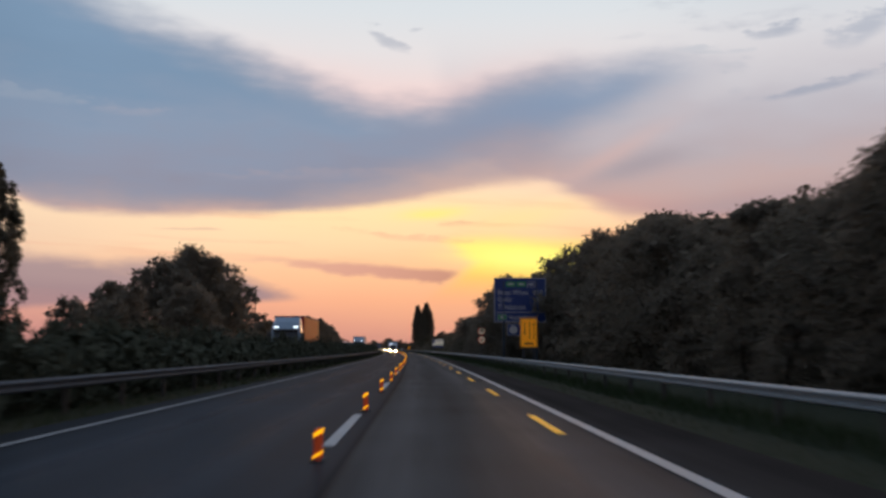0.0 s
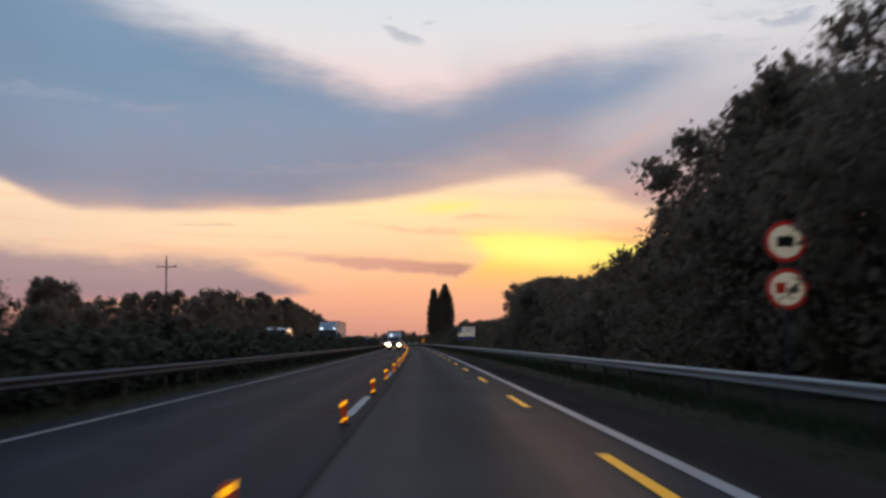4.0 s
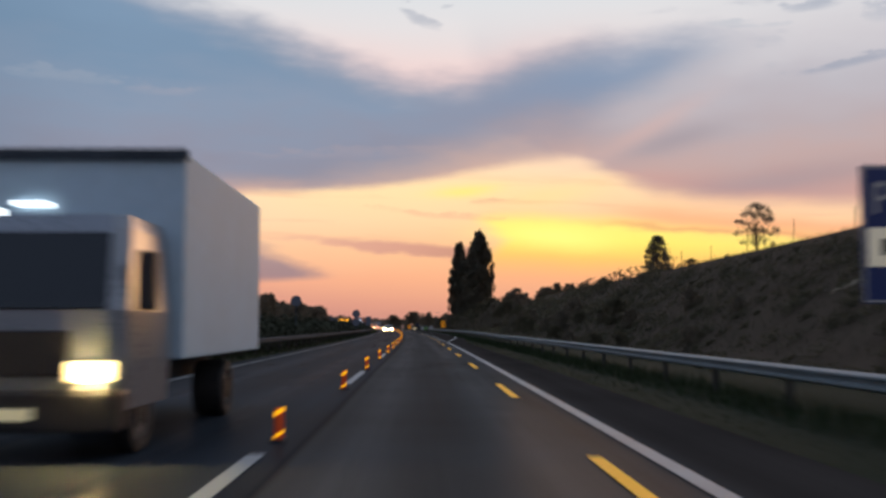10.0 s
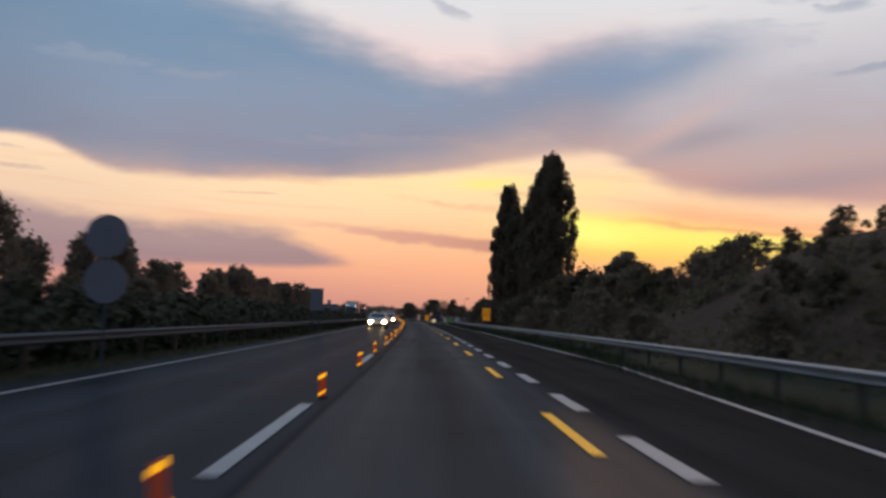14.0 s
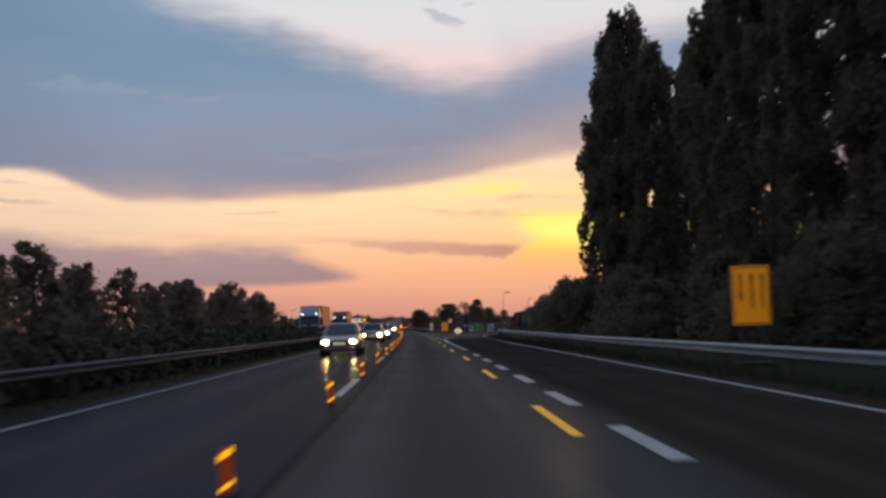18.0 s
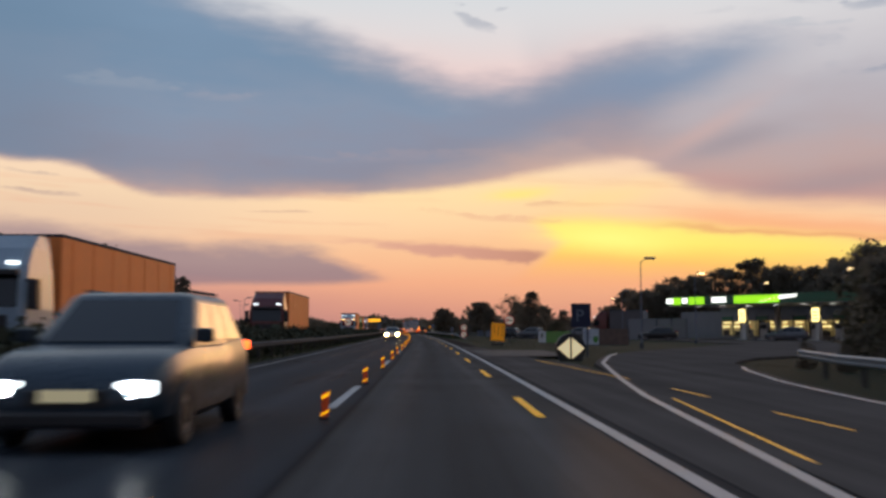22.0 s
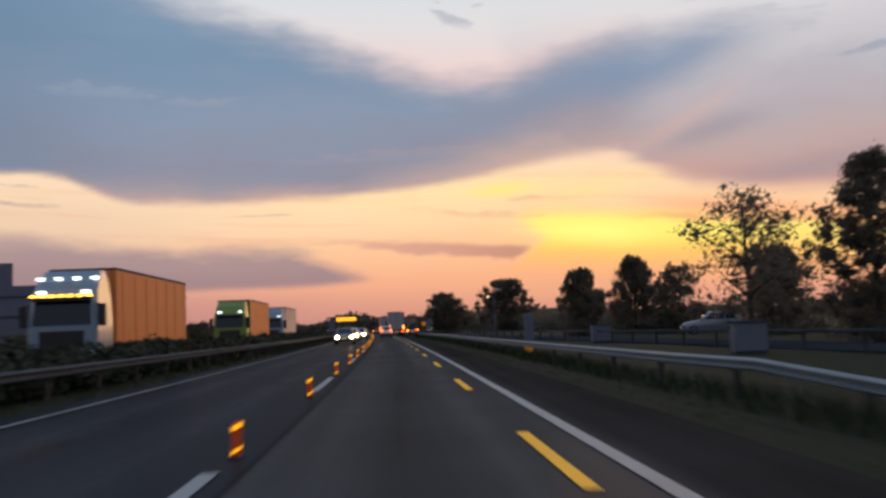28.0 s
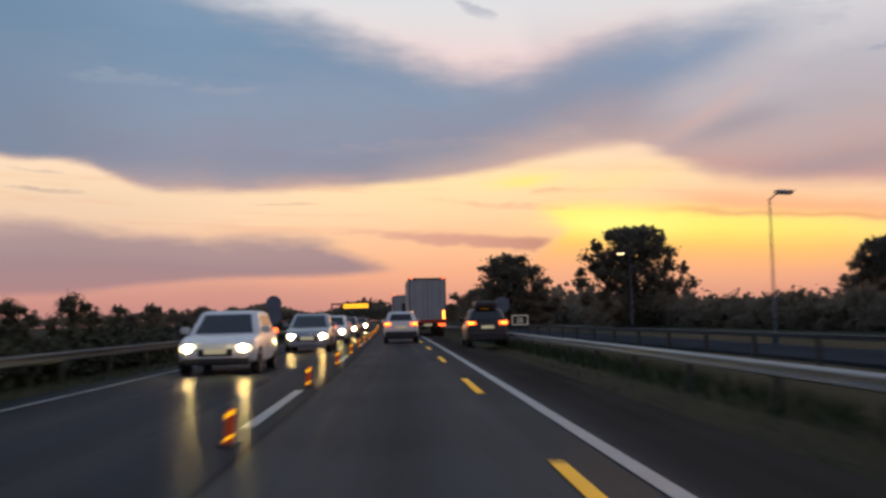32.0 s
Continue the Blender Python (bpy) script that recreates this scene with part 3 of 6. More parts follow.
# ---- guide posts between the two directions of traffic ----
post0 = thing("guide_post", "short orange guide post with two yellow reflector bands", "guide post", "guide posts along the lane line")
bm = bmesh.new()
box(bm, -0.07, 0.07, -0.1, 0.1, 0.0, 0.028, 0.008)
part("foot", bm, M_rubber, post0)
bm = bmesh.new()
prof = [(-0.05, -0.014), (-0.024, -0.026), (0.024, -0.026), (0.05, -0.014), (0.05, 0.0), (0.024, 0.014), (-0.024, 0.014), (-0.05, 0.0)]
rings = [[bm.verts.new((x * (1 if z < 0.34 else 0.8), y, z)) for x, y in prof] for z in (0.03, 0.15, 0.28, 0.345, 0.36)]
for a, b in zip(rings, rings[1:]):
    for i in range(8):
        bm.faces.new((a[i], a[(i + 1) % 8], b[(i + 1) % 8], b[i]))
bm.faces.new(rings[-1])
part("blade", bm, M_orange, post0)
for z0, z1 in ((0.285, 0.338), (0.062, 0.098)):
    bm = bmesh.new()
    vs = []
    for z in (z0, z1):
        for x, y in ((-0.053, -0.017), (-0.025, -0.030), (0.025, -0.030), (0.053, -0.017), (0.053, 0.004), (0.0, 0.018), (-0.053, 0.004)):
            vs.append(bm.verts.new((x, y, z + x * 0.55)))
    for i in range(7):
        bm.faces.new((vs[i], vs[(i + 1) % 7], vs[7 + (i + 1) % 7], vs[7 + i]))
    part("reflector_band", bm, M_reflector, post0, "yellow reflective band with a painted-in glow")
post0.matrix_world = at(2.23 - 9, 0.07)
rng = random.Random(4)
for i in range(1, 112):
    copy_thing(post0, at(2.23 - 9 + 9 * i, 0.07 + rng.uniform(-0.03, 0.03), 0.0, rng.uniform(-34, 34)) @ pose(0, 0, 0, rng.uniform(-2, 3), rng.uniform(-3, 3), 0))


# ---- guard rails ----
def guard_rail(label, s0, s1, u, top, face, mat, post_step=4.0, sink0=0.0, size=1.0):
    """A W-beam on posts; face -1 looks to the left, 1 to the right."""
    g = thing("guard_rail", label, "guard rail", kind="structure")
    fu = u if callable(u) else (lambda s: u)
    n = int((s1 - s0) / 2.0)
    prof = [(-0.02, -0.01), (0.0, 0.0), (0.035, -0.015), (0.08, -0.04), (0.08, -0.07), (0.02, -0.095), (0.02, -0.14), (0.08, -0.165), (0.08, -0.195), (0.035, -0.225), (0.0, -0.235)]
    prof = [(x * size, z * size) for x, z in prof]
    verts, faces = [], []
    for i in range(n + 1):
        s = s0 + (s1 - s0) * i / n
        dz = -sink0 * max(0.0, 1 - (s - s0) / 12.0)
        for x, z in prof:
            verts.append(W(s, fu(s) + face * x, top + z + dz))
    k = len(prof)
    for i in range(n):
        for j in range(k - 1):
            a = i * k + j
            faces.append((a, a + 1, a + k + 1, a + k))
    part("beam", (verts, faces), mat, g)
    bm = bmesh.new()
    box(bm, -0.05, 0.05, -0.04, 0.04, -0.35, top - 0.06)
    first = part("post", bm, M_rust, g)
    s = s0 + 1
    first.matrix_basis = at(s, fu(s) - face * 0.07)
    while s + post_step < s1:
        s += post_step
        share(first, g, at(s, fu(s) - face * 0.07, -sink0 * max(0.0, 1 - (s - s0) / 12.0)))
    return g


guard_rail("galvanised steel guard rail on posts beside the grass verge", -60, 556, lambda s: step([(-60, 6.9), (330, 7.1), (395, 8.4), (500, 8.0), (556, 9.4)], s), 0.62, -1, M_steel)
guard_rail("galvanised steel guard rail curving off beside the exit ramp", 557, 586, lambda s: step([(556, 9.4), (571, 10.2), (580, 11.3), (586, 12.6)], s), 0.60, -1, M_steel)
guard_rail("galvanised steel guard rail that rises from the verge", 697, 1100, lambda s: step([(697, 7.8), (712, 6.8), (730, 6.5), (1100, 6.5)], s), 0.56, -1, M_steel, sink0=0.55, size=0.85)
guard_rail("thin grey guard rail beside the slip road", 715, 960, lambda s: step([(715, 16), (800, 11.5), (900, 9.5), (960, 8.0)], s), 0.66, -1, M_steel_dull, 4.0, 0.0, 0.5)
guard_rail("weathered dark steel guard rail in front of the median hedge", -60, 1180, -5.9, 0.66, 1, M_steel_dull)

# the slip road behind the rail
slip = ribbon("road_slip", 690, 980, lambda s: step([(690, 17.5), (800, 12.4), (900, 10.4), (980, 6.5)], s), lambda s: step([(690, 22), (800, 16.4), (900, 14), (980, 10)], s), -0.02, M_asphalt_old, None, 6.0, 2, 0.15, "grey asphalt slip road behind the guard rail", "structure")
slip["category"] = "road"


# ---- vegetation ----
def leaf_mesh(pts, size, rng):
    """Small folded leaf sprays at pts: verts, faces."""
    n = len(pts)
    ax = rng.normal(size=(n, 3))
    ax /= np.linalg.norm(ax, axis=1)[:, None]
    bx = np.cross(ax, rng.normal(size=(n, 3)))
    bx /= np.linalg.norm(bx, axis=1)[:, None] + 1e-9
    L = size * rng.uniform(0.6, 1.35, n)[:, None]
    v = np.stack([pts - ax * L * 0.5, pts + bx * L * 0.38 + ax * L * 0.05, pts + ax * L * 0.55, pts - bx * L * 0.36], axis=1)
    v[:, 1] += np.cross(ax, bx) * L * 0.12
    v[:, 3] += np.cross(ax, bx) * L * 0.12
    f = np.arange(4 * n).reshape(n, 4)
    return v.reshape(-1, 3).tolist(), f.tolist()


def limbs(bm, h, r, rng, count, spread, base):
    cyl(bm, (0, 0, -0.3), (0.02 * h * rng.uniform(-1, 1), 0.02 * h, h * 0.55), r, r * 0.55, 9)
    cyl(bm, (0, 0.02 * h, h * 0.5), (0.03 * h * rng.uniform(-1, 1), 0, h * 0.92), r * 0.5, r * 0.1, 7)
    for i in range(count):
        a, z0 = rng.uniform(0, 6.28), h * rng.uniform(base, 0.7)
        ln = spread * rng.uniform(0.35, 0.6)
        p = Vector((0, 0, z0))
        q = p + Vector((math.cos(a) * ln * 0.6, math.sin(a) * ln * 0.6, ln * rng.uniform(0.3, 0.7)))
        cyl(bm, p, q, r * 0.38, r * 0.2, 6)
        cyl(bm, q, q + Vector((math.cos(a + rng.uniform(-.6, .6)) * ln * 0.4, math.sin(a) * ln * 0.4, ln * rng.uniform(0.2, 0.6))), r * 0.2, r * 0.06, 5)


def broadleaf(h, spread, seed, n=5200, low=0.12, size=0.44, mat=None, clumps=64, open_=0.0, name="tree"):
    rng, r = np.random.default_rng(seed), random.Random(seed)
    t = thing(name, "", "")
    bm = bmesh.new()
    limbs(bm, h, 0.02 * h + 0.04, r, 9, spread, 0.18)
    part("trunk", bm, M_bark, t)
    cs = []
    while len(cs) < clumps:
        z = rng.uniform(low, 0.97)
        prof = float(np.interp((z - low) / (1 - low), [0, 0.15, 0.45, 0.75, 0.92, 1], [0.75, 0.95, 1.0, 0.72, 0.42, 0.2]))
        a, d = rng.uniform(0, 6.283), spread * prof * math.sqrt(rng.uniform(0.02, 1))
        lob = 1 + 0.28 * math.sin(a * 2 + seed) + 0.16 * math.sin(a * 5 + z * 9)
        cs.append((math.cos(a) * d * lob, math.sin(a) * d * lob, z * h, rng.uniform(0.5, 1.15) * (0.16 * spread + 0.25)))
    cs = np.array(cs)
    # two fifths fill the whole crown, the rest hang in clumps
    k = int(n * 0.4)
    z = rng.uniform(low, 0.96, k)
    a = rng.uniform(0, 6.283, k)
    R = spread * np.interp((z - low) / (1 - low), [0, 0.12, 0.4, 0.7, 0.9, 1], [0.85, 1.0, 1.0, 0.76, 0.44, 0.12])
    R = R * (1 + 0.13 * np.sin(a * 3 + z * 7 + seed) + 0.10 * np.sin(a * 7 - z * 17))
    d = R * np.sqrt(rng.uniform(0.15, 1.0, k))
    fill = np.stack([np.cos(a) * d, np.sin(a) * d, z * h], axis=1) + rng.normal(size=(k, 3)) * 0.12
    m = n - k
    idx = rng.integers(0, clumps, m)
    dirs = rng.normal(size=(m, 3))
    dirs /= np.linalg.norm(dirs, axis=1)[:, None]
    rad = cs[idx, 3] * rng.uniform(0.05 + open_, 1.0, m) ** 0.5 * (1 + 0.35 * (rng.uniform(size=m) > 0.93))
    pts = cs[idx, :3] + dirs * rad[:, None] * np.array([1.1, 1.1, 0.85])
    pts = np.concatenate([pts, fill[rng.uniform(size=k) > open_ * 3]])
    pts[:, 2] = np.maximum(pts[:, 2], 0.15)
    v, f = leaf_mesh(pts, size, rng)
    # the close inner foliage
    m = int(n * (0.25 - open_))
    idx = rng.integers(0, clumps, m)
    core = cs[idx, :3] + rng.normal(size=(m, 3)) * cs[idx, 3:4] * 0.33
    core[:, 2] = np.maximum(core[:, 2], 0.25)
    v2, f2 = leaf_mesh(core, size * 2.0, rng)
    k = len(v)
    part("crown", (v + v2, f + [[i + k for i in q] for q in f2]), mat or M_leaf, t)
    return t


def poplar(h, spread, seed, n=11000):
    rng, r = np.random.default_rng(seed), random.Random(seed)
    t = thing("poplar_tree", "", "")
    bm = bmesh.new()
    cyl(bm, (0, 0, -0.3), (0.1, 0, h * 0.5), 0.34, 0.2, 10)
    cyl(bm, (0.1, 0, h * 0.48), (0, 0, h * 0.96), 0.2, 0.03, 8)
    for i in range(22):
        a, z0 = r.uniform(0, 6.28), h * r.uniform(0.06, 0.75)
        ln = h * r.uniform(0.10, 0.2)
        cyl(bm, (0, 0, z0), (math.cos(a) * spread * 0.55, math.sin(a) * spread * 0.55, z0 + ln), 0.07, 0.02, 5)
    part("trunk", bm, M_bark, t)
    k = 190
    z = rng.uniform(0.05, 0.99, k)
    prof = np.interp(z, [0.0, 0.08, 0.3, 0.6, 0.85, 0.96, 1.0], [0.35, 0.7, 1.0, 0.95, 0.62, 0.28, 0.1])
    a = rng.uniform(0, 6.283, k)
    d = spread * prof * np.sqrt(rng.uniform(0.05, 1, k)) * (1 + 0.2 * np.sin(a * 3 + z * 11))
    c = np.stack([np.cos(a) * d, np.sin(a) * d, z * h], axis=1)
    idx = rng.integers(0, k, n)
    dirs = rng.normal(size=(n, 3))
    dirs /= np.linalg.norm(dirs, axis=1)[:, None]
    pts = c[idx] + dirs * (rng.uniform(0.1, 1, n) ** 0.5 * 0.62)[:, None] * np.array([0.75, 0.75, 1.7])
    part("crown", leaf_mesh(pts, 0.33, rng), M_leaf_pop, t)
    return t


def plant(proto, s, u, sc, z=None, turn=0.0, label="", category="tree", group="", sx=1.0, lean=0.0):
    zz = ground_z(s, u) - 0.05 if z is None else z
    o = copy_thing(proto, at(s, u, zz, turn) @ pose(0, 0, 0, lean, lean * 0.5, 0) @ Matrix.Diagonal((sc * sx, sc * sx, sc, 1)))
    return tagged(o, label, category, group)


TREES = [broadleaf(10, 3.6, 11, 10500, 0.02, 0.20, None, 120), broadleaf(10, 4.2, 12, 11500, 0.02, 0.20, None, 135), broadleaf(10, 3.2, 13, 9600, 0.02, 0.20, None, 110), broadleaf(10, 4.6, 14, 12000, 0.02, 0.20, None, 140)]
PLAIN = [broadleaf(10, 3.6, 15, 4600, 0.02, 0.29, None, 95), broadleaf(10, 4.2, 16, 5200, 0.02, 0.29, None, 105), broadleaf(10, 3.1, 17, 4300, 0.02, 0.29, None, 90)]
ROUND = [broadleaf(10, 4.4, 51, 14000, 0.0, 0.27, None, 150), broadleaf(10, 4.0, 52, 13000, 0.0, 0.27, None, 140)]
AIRY = [broadleaf(10, 3.4, 21, 5200, 0.25, 0.2, None, 80, 0.2), broadleaf(10, 3.8, 22, 5600, 0.2, 0.2, None, 90, 0.2)]
BUSHES = [broadleaf(4, 2.2, 31, 2400, 0.02, 0.21, None, 40, 0, "shrub"), broadleaf(4, 2.6, 32, 2500, 0.02, 0.21, M_leaf_dry, 44, 0, "shrub"), broadleaf(4, 1.9, 33, 2200, 0.02, 0.21, None, 34, 0.1, "shrub")]
POPLARS = [poplar(23, 2.8, 41, 17000), poplar(23, 3.1, 42, 18000), poplar(23, 2.6, 43, 16000)]
rng = random.Random(77)


def row(protos, s0, s1, gap, u0, u1, heights, base_h, label, category, group, jitter=0.22, sx=1.0, shift=()):
    s = s0
    while s < s1:
        h = step(heights, s) * rng.uniform(1 - jitter, 1 + jitter * 0.6)
        plant(rng.choice(protos), s + rng.uniform(-0.3, 0.3) * gap, rng.uniform(u0, u1) + (step(shift, s) if shift else 0.0), h / base_h, None, rng.uniform(0, 360), label, category, group, sx * rng.uniform(0.85, 1.15))
        s += gap * rng.uniform(0.75, 1.25)


DARK = "dark green broadleaf tree at dusk beside the motorway"
SHRUB = "dense dark shrub on the motorway verge"
# right: wood, berm scrub, shrubs before the station
row(TREES, 16, 223, 4.0, 13.0, 17.0, [(16, 6.6), (40, 7.2), (58, 8.7), (70, 10.4), (80, 12.2), (108, 12.8), (114, 10.0), (132, 10.0), (140, 10.0), (150, 7.8), (165, 7.2), (188, 6.5), (205, 7.6), (224, 8.3)], 10, DARK, "tree", "trees of the roadside wood", 0.09, 1.1, [(40, 0), (58, 2.0), (72, 5.0), (106, 5.6), (113, 0.5), (120, 0)])
row(PLAIN, 10, 220, 6.5, 20.0, 25.0, [(10, 8), (60, 9.5), (110, 11.0), (140, 10), (155, 7.5), (188, 6.8), (220, 8)], 10, DARK, "tree", "trees of the roadside wood", 0.1)
row(BUSHES, 14, 226, 5.0, 10.6, 12.2, [(14, 2.6), (240, 2.8)], 4, SHRUB, "shrub", "shrubs under the wood", 0.3, 1.0, [(36, 0), (50, 2.6), (70, 4.6), (107, 5.4), (113, 0)])
row(BUSHES, 335, 500, 3.2, 19.5, 25.5, [(335, 0.5), (420, 0.8), (435, 1.6), (450, 3.4), (475, 5.8), (500, 6.5)], 4, SHRUB, "shrub", "shrubs on the berm", 0.35)
row(BUSHES, 300, 500, 4.0, 11.2, 17.0, [(300, 0.8), (330, 1.4), (420, 2.4), (500, 3.6)], 4, SHRUB, "shrub", "shrubs at the foot of the berm", 0.4)
row(PLAIN, 395, 500, 6.0, 23, 30, [(395, 0.9), (415, 1.5), (430, 3.4), (450, 5.6), (475, 8.8), (500, 10.4)], 10, DARK, "tree", "trees behind the berm", 0.15)
for s, u, h in ((212, 15.6, 8.0), (217, 14.2, 7.8), (222, 13.8, 7.6)):
    plant(TREES[int(s) % 4], s, u, h / 10, None, s * 11, DARK, "tree", "trees of the roadside wood", 1.1)
plant(TREES[2], 379, 29.5, 0.55, None, 40, "round-topped dark tree standing alone on the berm", "tree")
plant(AIRY[0], 338, 27, 0.42, None, 10, "small thin tree on the berm", "tree")
for i, (s, u, h) in enumerate([(499, 19.4, 22.6), (503, 19.2, 23.6), (507, 19.3, 23.2), (512, 19.1, 22.4), (519, 19.8, 22.8), (525, 20.8, 21.5), (530, 17.8, 19.5), (535, 17.2, 23.4), (541, 17.1, 23.6), (545, 17.7, 22.0), (536, 22.6, 21.5), (541, 23.4, 22.0)]):
    plant(POPLARS[i % 3], s, u, h / 23, None, i * 67, "tall slender poplar with dark leaves", "poplar tree", "row of poplars")
row(BUSHES, 500, 556, 3.6, 12.5, 15.5, [(500, 3.5), (540, 4.4), (556, 4.2)], 4, SHRUB, "shrub", "shrubs by the exit ramp", 0.25)
row(PLAIN, 552, 584, 6.0, 17, 23, [(552, 4.3), (584, 4.0)], 10, DARK, "tree", "trees by the exit ramp", 0.2)
row(BUSHES, 570, 599, 2.4, 17.2, 21.5, [(570, 3.8), (599, 4.4)], 4, SHRUB, "shrub", "shrubs by the exit ramp", 0.2)
row(BUSHES, 584, 592, 2.6, 13.6, 14.6, [(584, 1.0), (592, 1.2)], 4, SHRUB, "shrub", "shrubs by the exit ramp", 0.2, 0.8)
# trees behind the filling station and along the slip road
row(PLAIN, 655, 725, 4.5, 58, 70, [(655, 14.5), (725, 12.0)], 10, DARK, "tree", "trees behind the filling station", 0.2)
row(PLAIN, 700, 770, 7.0, 42, 60, [(700, 9), (770, 8.0)], 10, DARK, "tree", "trees behind the filling station", 0.25)
for s, u, h in ((712, 36, 7.4), (714, 40, 8.4), (711, 44, 9.3), (713, 48.5, 10.8), (712, 53, 12.2), (714, 57.5, 11.2), (711, 62, 11.0), (708, 67, 11.6), (704, 72, 12.2), (700, 77, 12.4)):
    plant(rng.choice(TREES), s, u, h / 10, None, s * 7 + u * 31, DARK, "tree", "trees behind the filling station", 1.2)
# left: field trees beyond the opposite carriageway
LEFT_H = [(40, 2.6), (66, 2.9), (80, 4.6), (100, 7.6), (118, 9.5), (131, 13.5), (142, 11), (155, 5.5), (200, 6.0), (240, 8.5), (280, 10.0), (330, 9.9), (390, 10.3), (415, 9.6), (435, 6.6), (500, 7.0), (530, 7.8), (580, 7.0), (640, 8.2), (680, 6.6), (700, 3.6)]
row(PLAIN, 40, 700, 5.0, -30, -23.5, LEFT_H, 10, DARK, "tree", "trees beyond the opposite carriageway", 0.2)
row(BUSHES, 40, 700, 9.5, -23, -19.5, [(40, 3.2), (420, 3.4), (700, 2.4)], 4, SHRUB, "shrub", "shrubs beyond the opposite carriageway", 0.3)
row(BUSHES, 700, 1000, 7.0, -30, -20, [(700, 2.6), (800, 2.8), (1000, 3.4)], 4, SHRUB, "shrub", "shrubs beyond the opposite carriageway", 0.4)
plant(POPLARS[0], 52, -20.2, 0.46, None, 50, "dark narrow tree beside the opposite carriageway", "poplar tree", "", 1.15)
plant(TREES[3], 131, -27, 1.42, None, 20, "large spreading dark tree beyond the opposite carriageway", "tree")
# right, last stretch
for s, u, h, p, sx, lab in [(913, 15.5, 8.6, 1, 1.35, "rounded dark tree beside the slip road"), (899, 27, 10.4, 0, 1.1, "bushy dark tree with a pointed top"), (866, 37.6, 6.6, 2, 1.0, "small dark tree behind the slip road"),
                            (784, 18.6, 6.0, 2, 0.72, "dark upright tree of a pair"), (795, 26.1, 7.6, 0, 0.74, "dark upright tree of a pair")]:
    plant(ROUND[p % 2], s, u, h / 10, None, s * 13, lab, "tree", "", sx)
plant(AIRY[1], 743, 19.0, 0.78, None, 30, "airy thin-leaved tree against the sky", "tree")
plant(TREES[2], 735, 21.5, 0.80, None, 80, "dark pointed tree beside an airy one", "tree")
row(PLAIN, 752, 795, 8.0, 26, 40, [(752, 6.0), (795, 5.5)], 10, DARK, "tree", "trees behind the slip road", 0.2)
row(BUSHES, 700, 1000, 6.0, 26, 38, [(700, 2.5), (1000, 2.5)], 4, SHRUB, "shrub", "shrubs behind the slip road", 0.35)
row(PLAIN, 930, 1080, 9.0, 16, 30, [(930, 5.5), (1080, 7)], 10, DARK, "tree", "trees behind the slip road", 0.25)
for t_ in ROUND + TREES + PLAIN + AIRY + BUSHES + POPLARS:
    for o_ in list(t_.children) + [t_]:
        bpy.data.objects.remove(o_)


# far woods at the end of the road and on the horizon
def far_wood(name, s0, s1, u0, u1, h, n, seed, label):
    rng = np.random.default_rng(seed)
    ss, uu = rng.uniform(s0, s1, n), rng.uniform(u0, u1, n)
    top = h * (0.7 + 0.3 * np.sin(uu * 0.11 + seed) * np.sin(uu * 0.031 + ss * 0.02)) * rng.uniform(0.75, 1.0, n)
    z = top * np.sqrt(rng.uniform(0, 1, n))
    pts = np.array([W(a, b, c) for a, b, c in zip(ss, uu, z)])
    ob = part(name, leaf_mesh(pts, h * 0.22, rng), M_leaf, None, label, "stuff")
    ob["category"] = "wood"


far_wood("far_wood", 1330, 1400, -60, 60, 13, 5000, 1, "low dark wood far ahead across the road's end")
far_wood("far_wood", 1250, 1420, 60, 420, 11, 7000, 2, "low dark wood along the far horizon")
far_wood("far_wood", 1250, 1420, -420, -60, 9, 7000, 3, "low dark wood along the far horizon")
far_wood("far_wood", 950, 1300, 30, 60, 7, 4000, 4, "dark scrub along the slip road")


# hedge in the median, weeds on the verges
def hedge(name, s0, s1, u0, u1, tops, n, size, seed, label, mat):
    rng = np.random.default_rng(seed)
    ss, uu = rng.uniform(s0, s1, n), rng.uniform(u0, u1, n)
    top = np.interp(ss, [p[0] for p in tops], [p[1] for p in tops])
    top = top * (0.78 + 0.22 * np.sin(ss * 0.9 + seed) * np.sin(ss * 0.37) + 0.12 * np.sin(ss * 2.3))
    mid = 1 - 0.35 * np.abs((uu - (u0 + u1) / 2) / ((u1 - u0) / 2)) ** 2
    z = top * mid * rng.uniform(0, 1, n) ** 0.85
    pts = np.array([W(a, b, c) for a, b, c in zip(ss, uu, z)])
    v, f = leaf_mesh(pts, size, rng)
    # the close inner foliage
    k = n // 2
    inner = np.array([W(a, (u0 + u1) / 2 + (b - (u0 + u1) / 2) * 0.75, c * 0.86) for a, b, c in zip(ss[:k], uu[:k], z[:k])])
    v2, f2 = leaf_mesh(inner, size * 2.6, rng)
    b = len(v)
    ob = part(name, (v + v2, f + [[i + b for i in q] for q in f2]), mat, None, label, "stuff")
    ob["category"] = "hedge"


HT = [(-40, 2.3), (150, 2.2), (420, 2.1), (470, 1.7), (620, 1.55), (700, 1.3), (900, 1.35), (1200, 1.6)]
hedge("field_hedge", 790, 1010, 28, 33, [(790, 2.7), (900, 3.2), (1010, 3.6)], 16000, 0.36, 75, "dark overgrown hedge along the field behind the slip road", M_leaf)
for i, (a, b) in enumerate([(-40, 140), (140, 300), (300, 460), (460, 620), (620, 780), (780, 960), (960, 1180)]):
    hedge("median_hedge", a, b, -8.4, -6.25, HT, 30000, 0.17, 60 + i, "dark unkempt hedge in the median behind the guard rail", M_leaf_hedge)


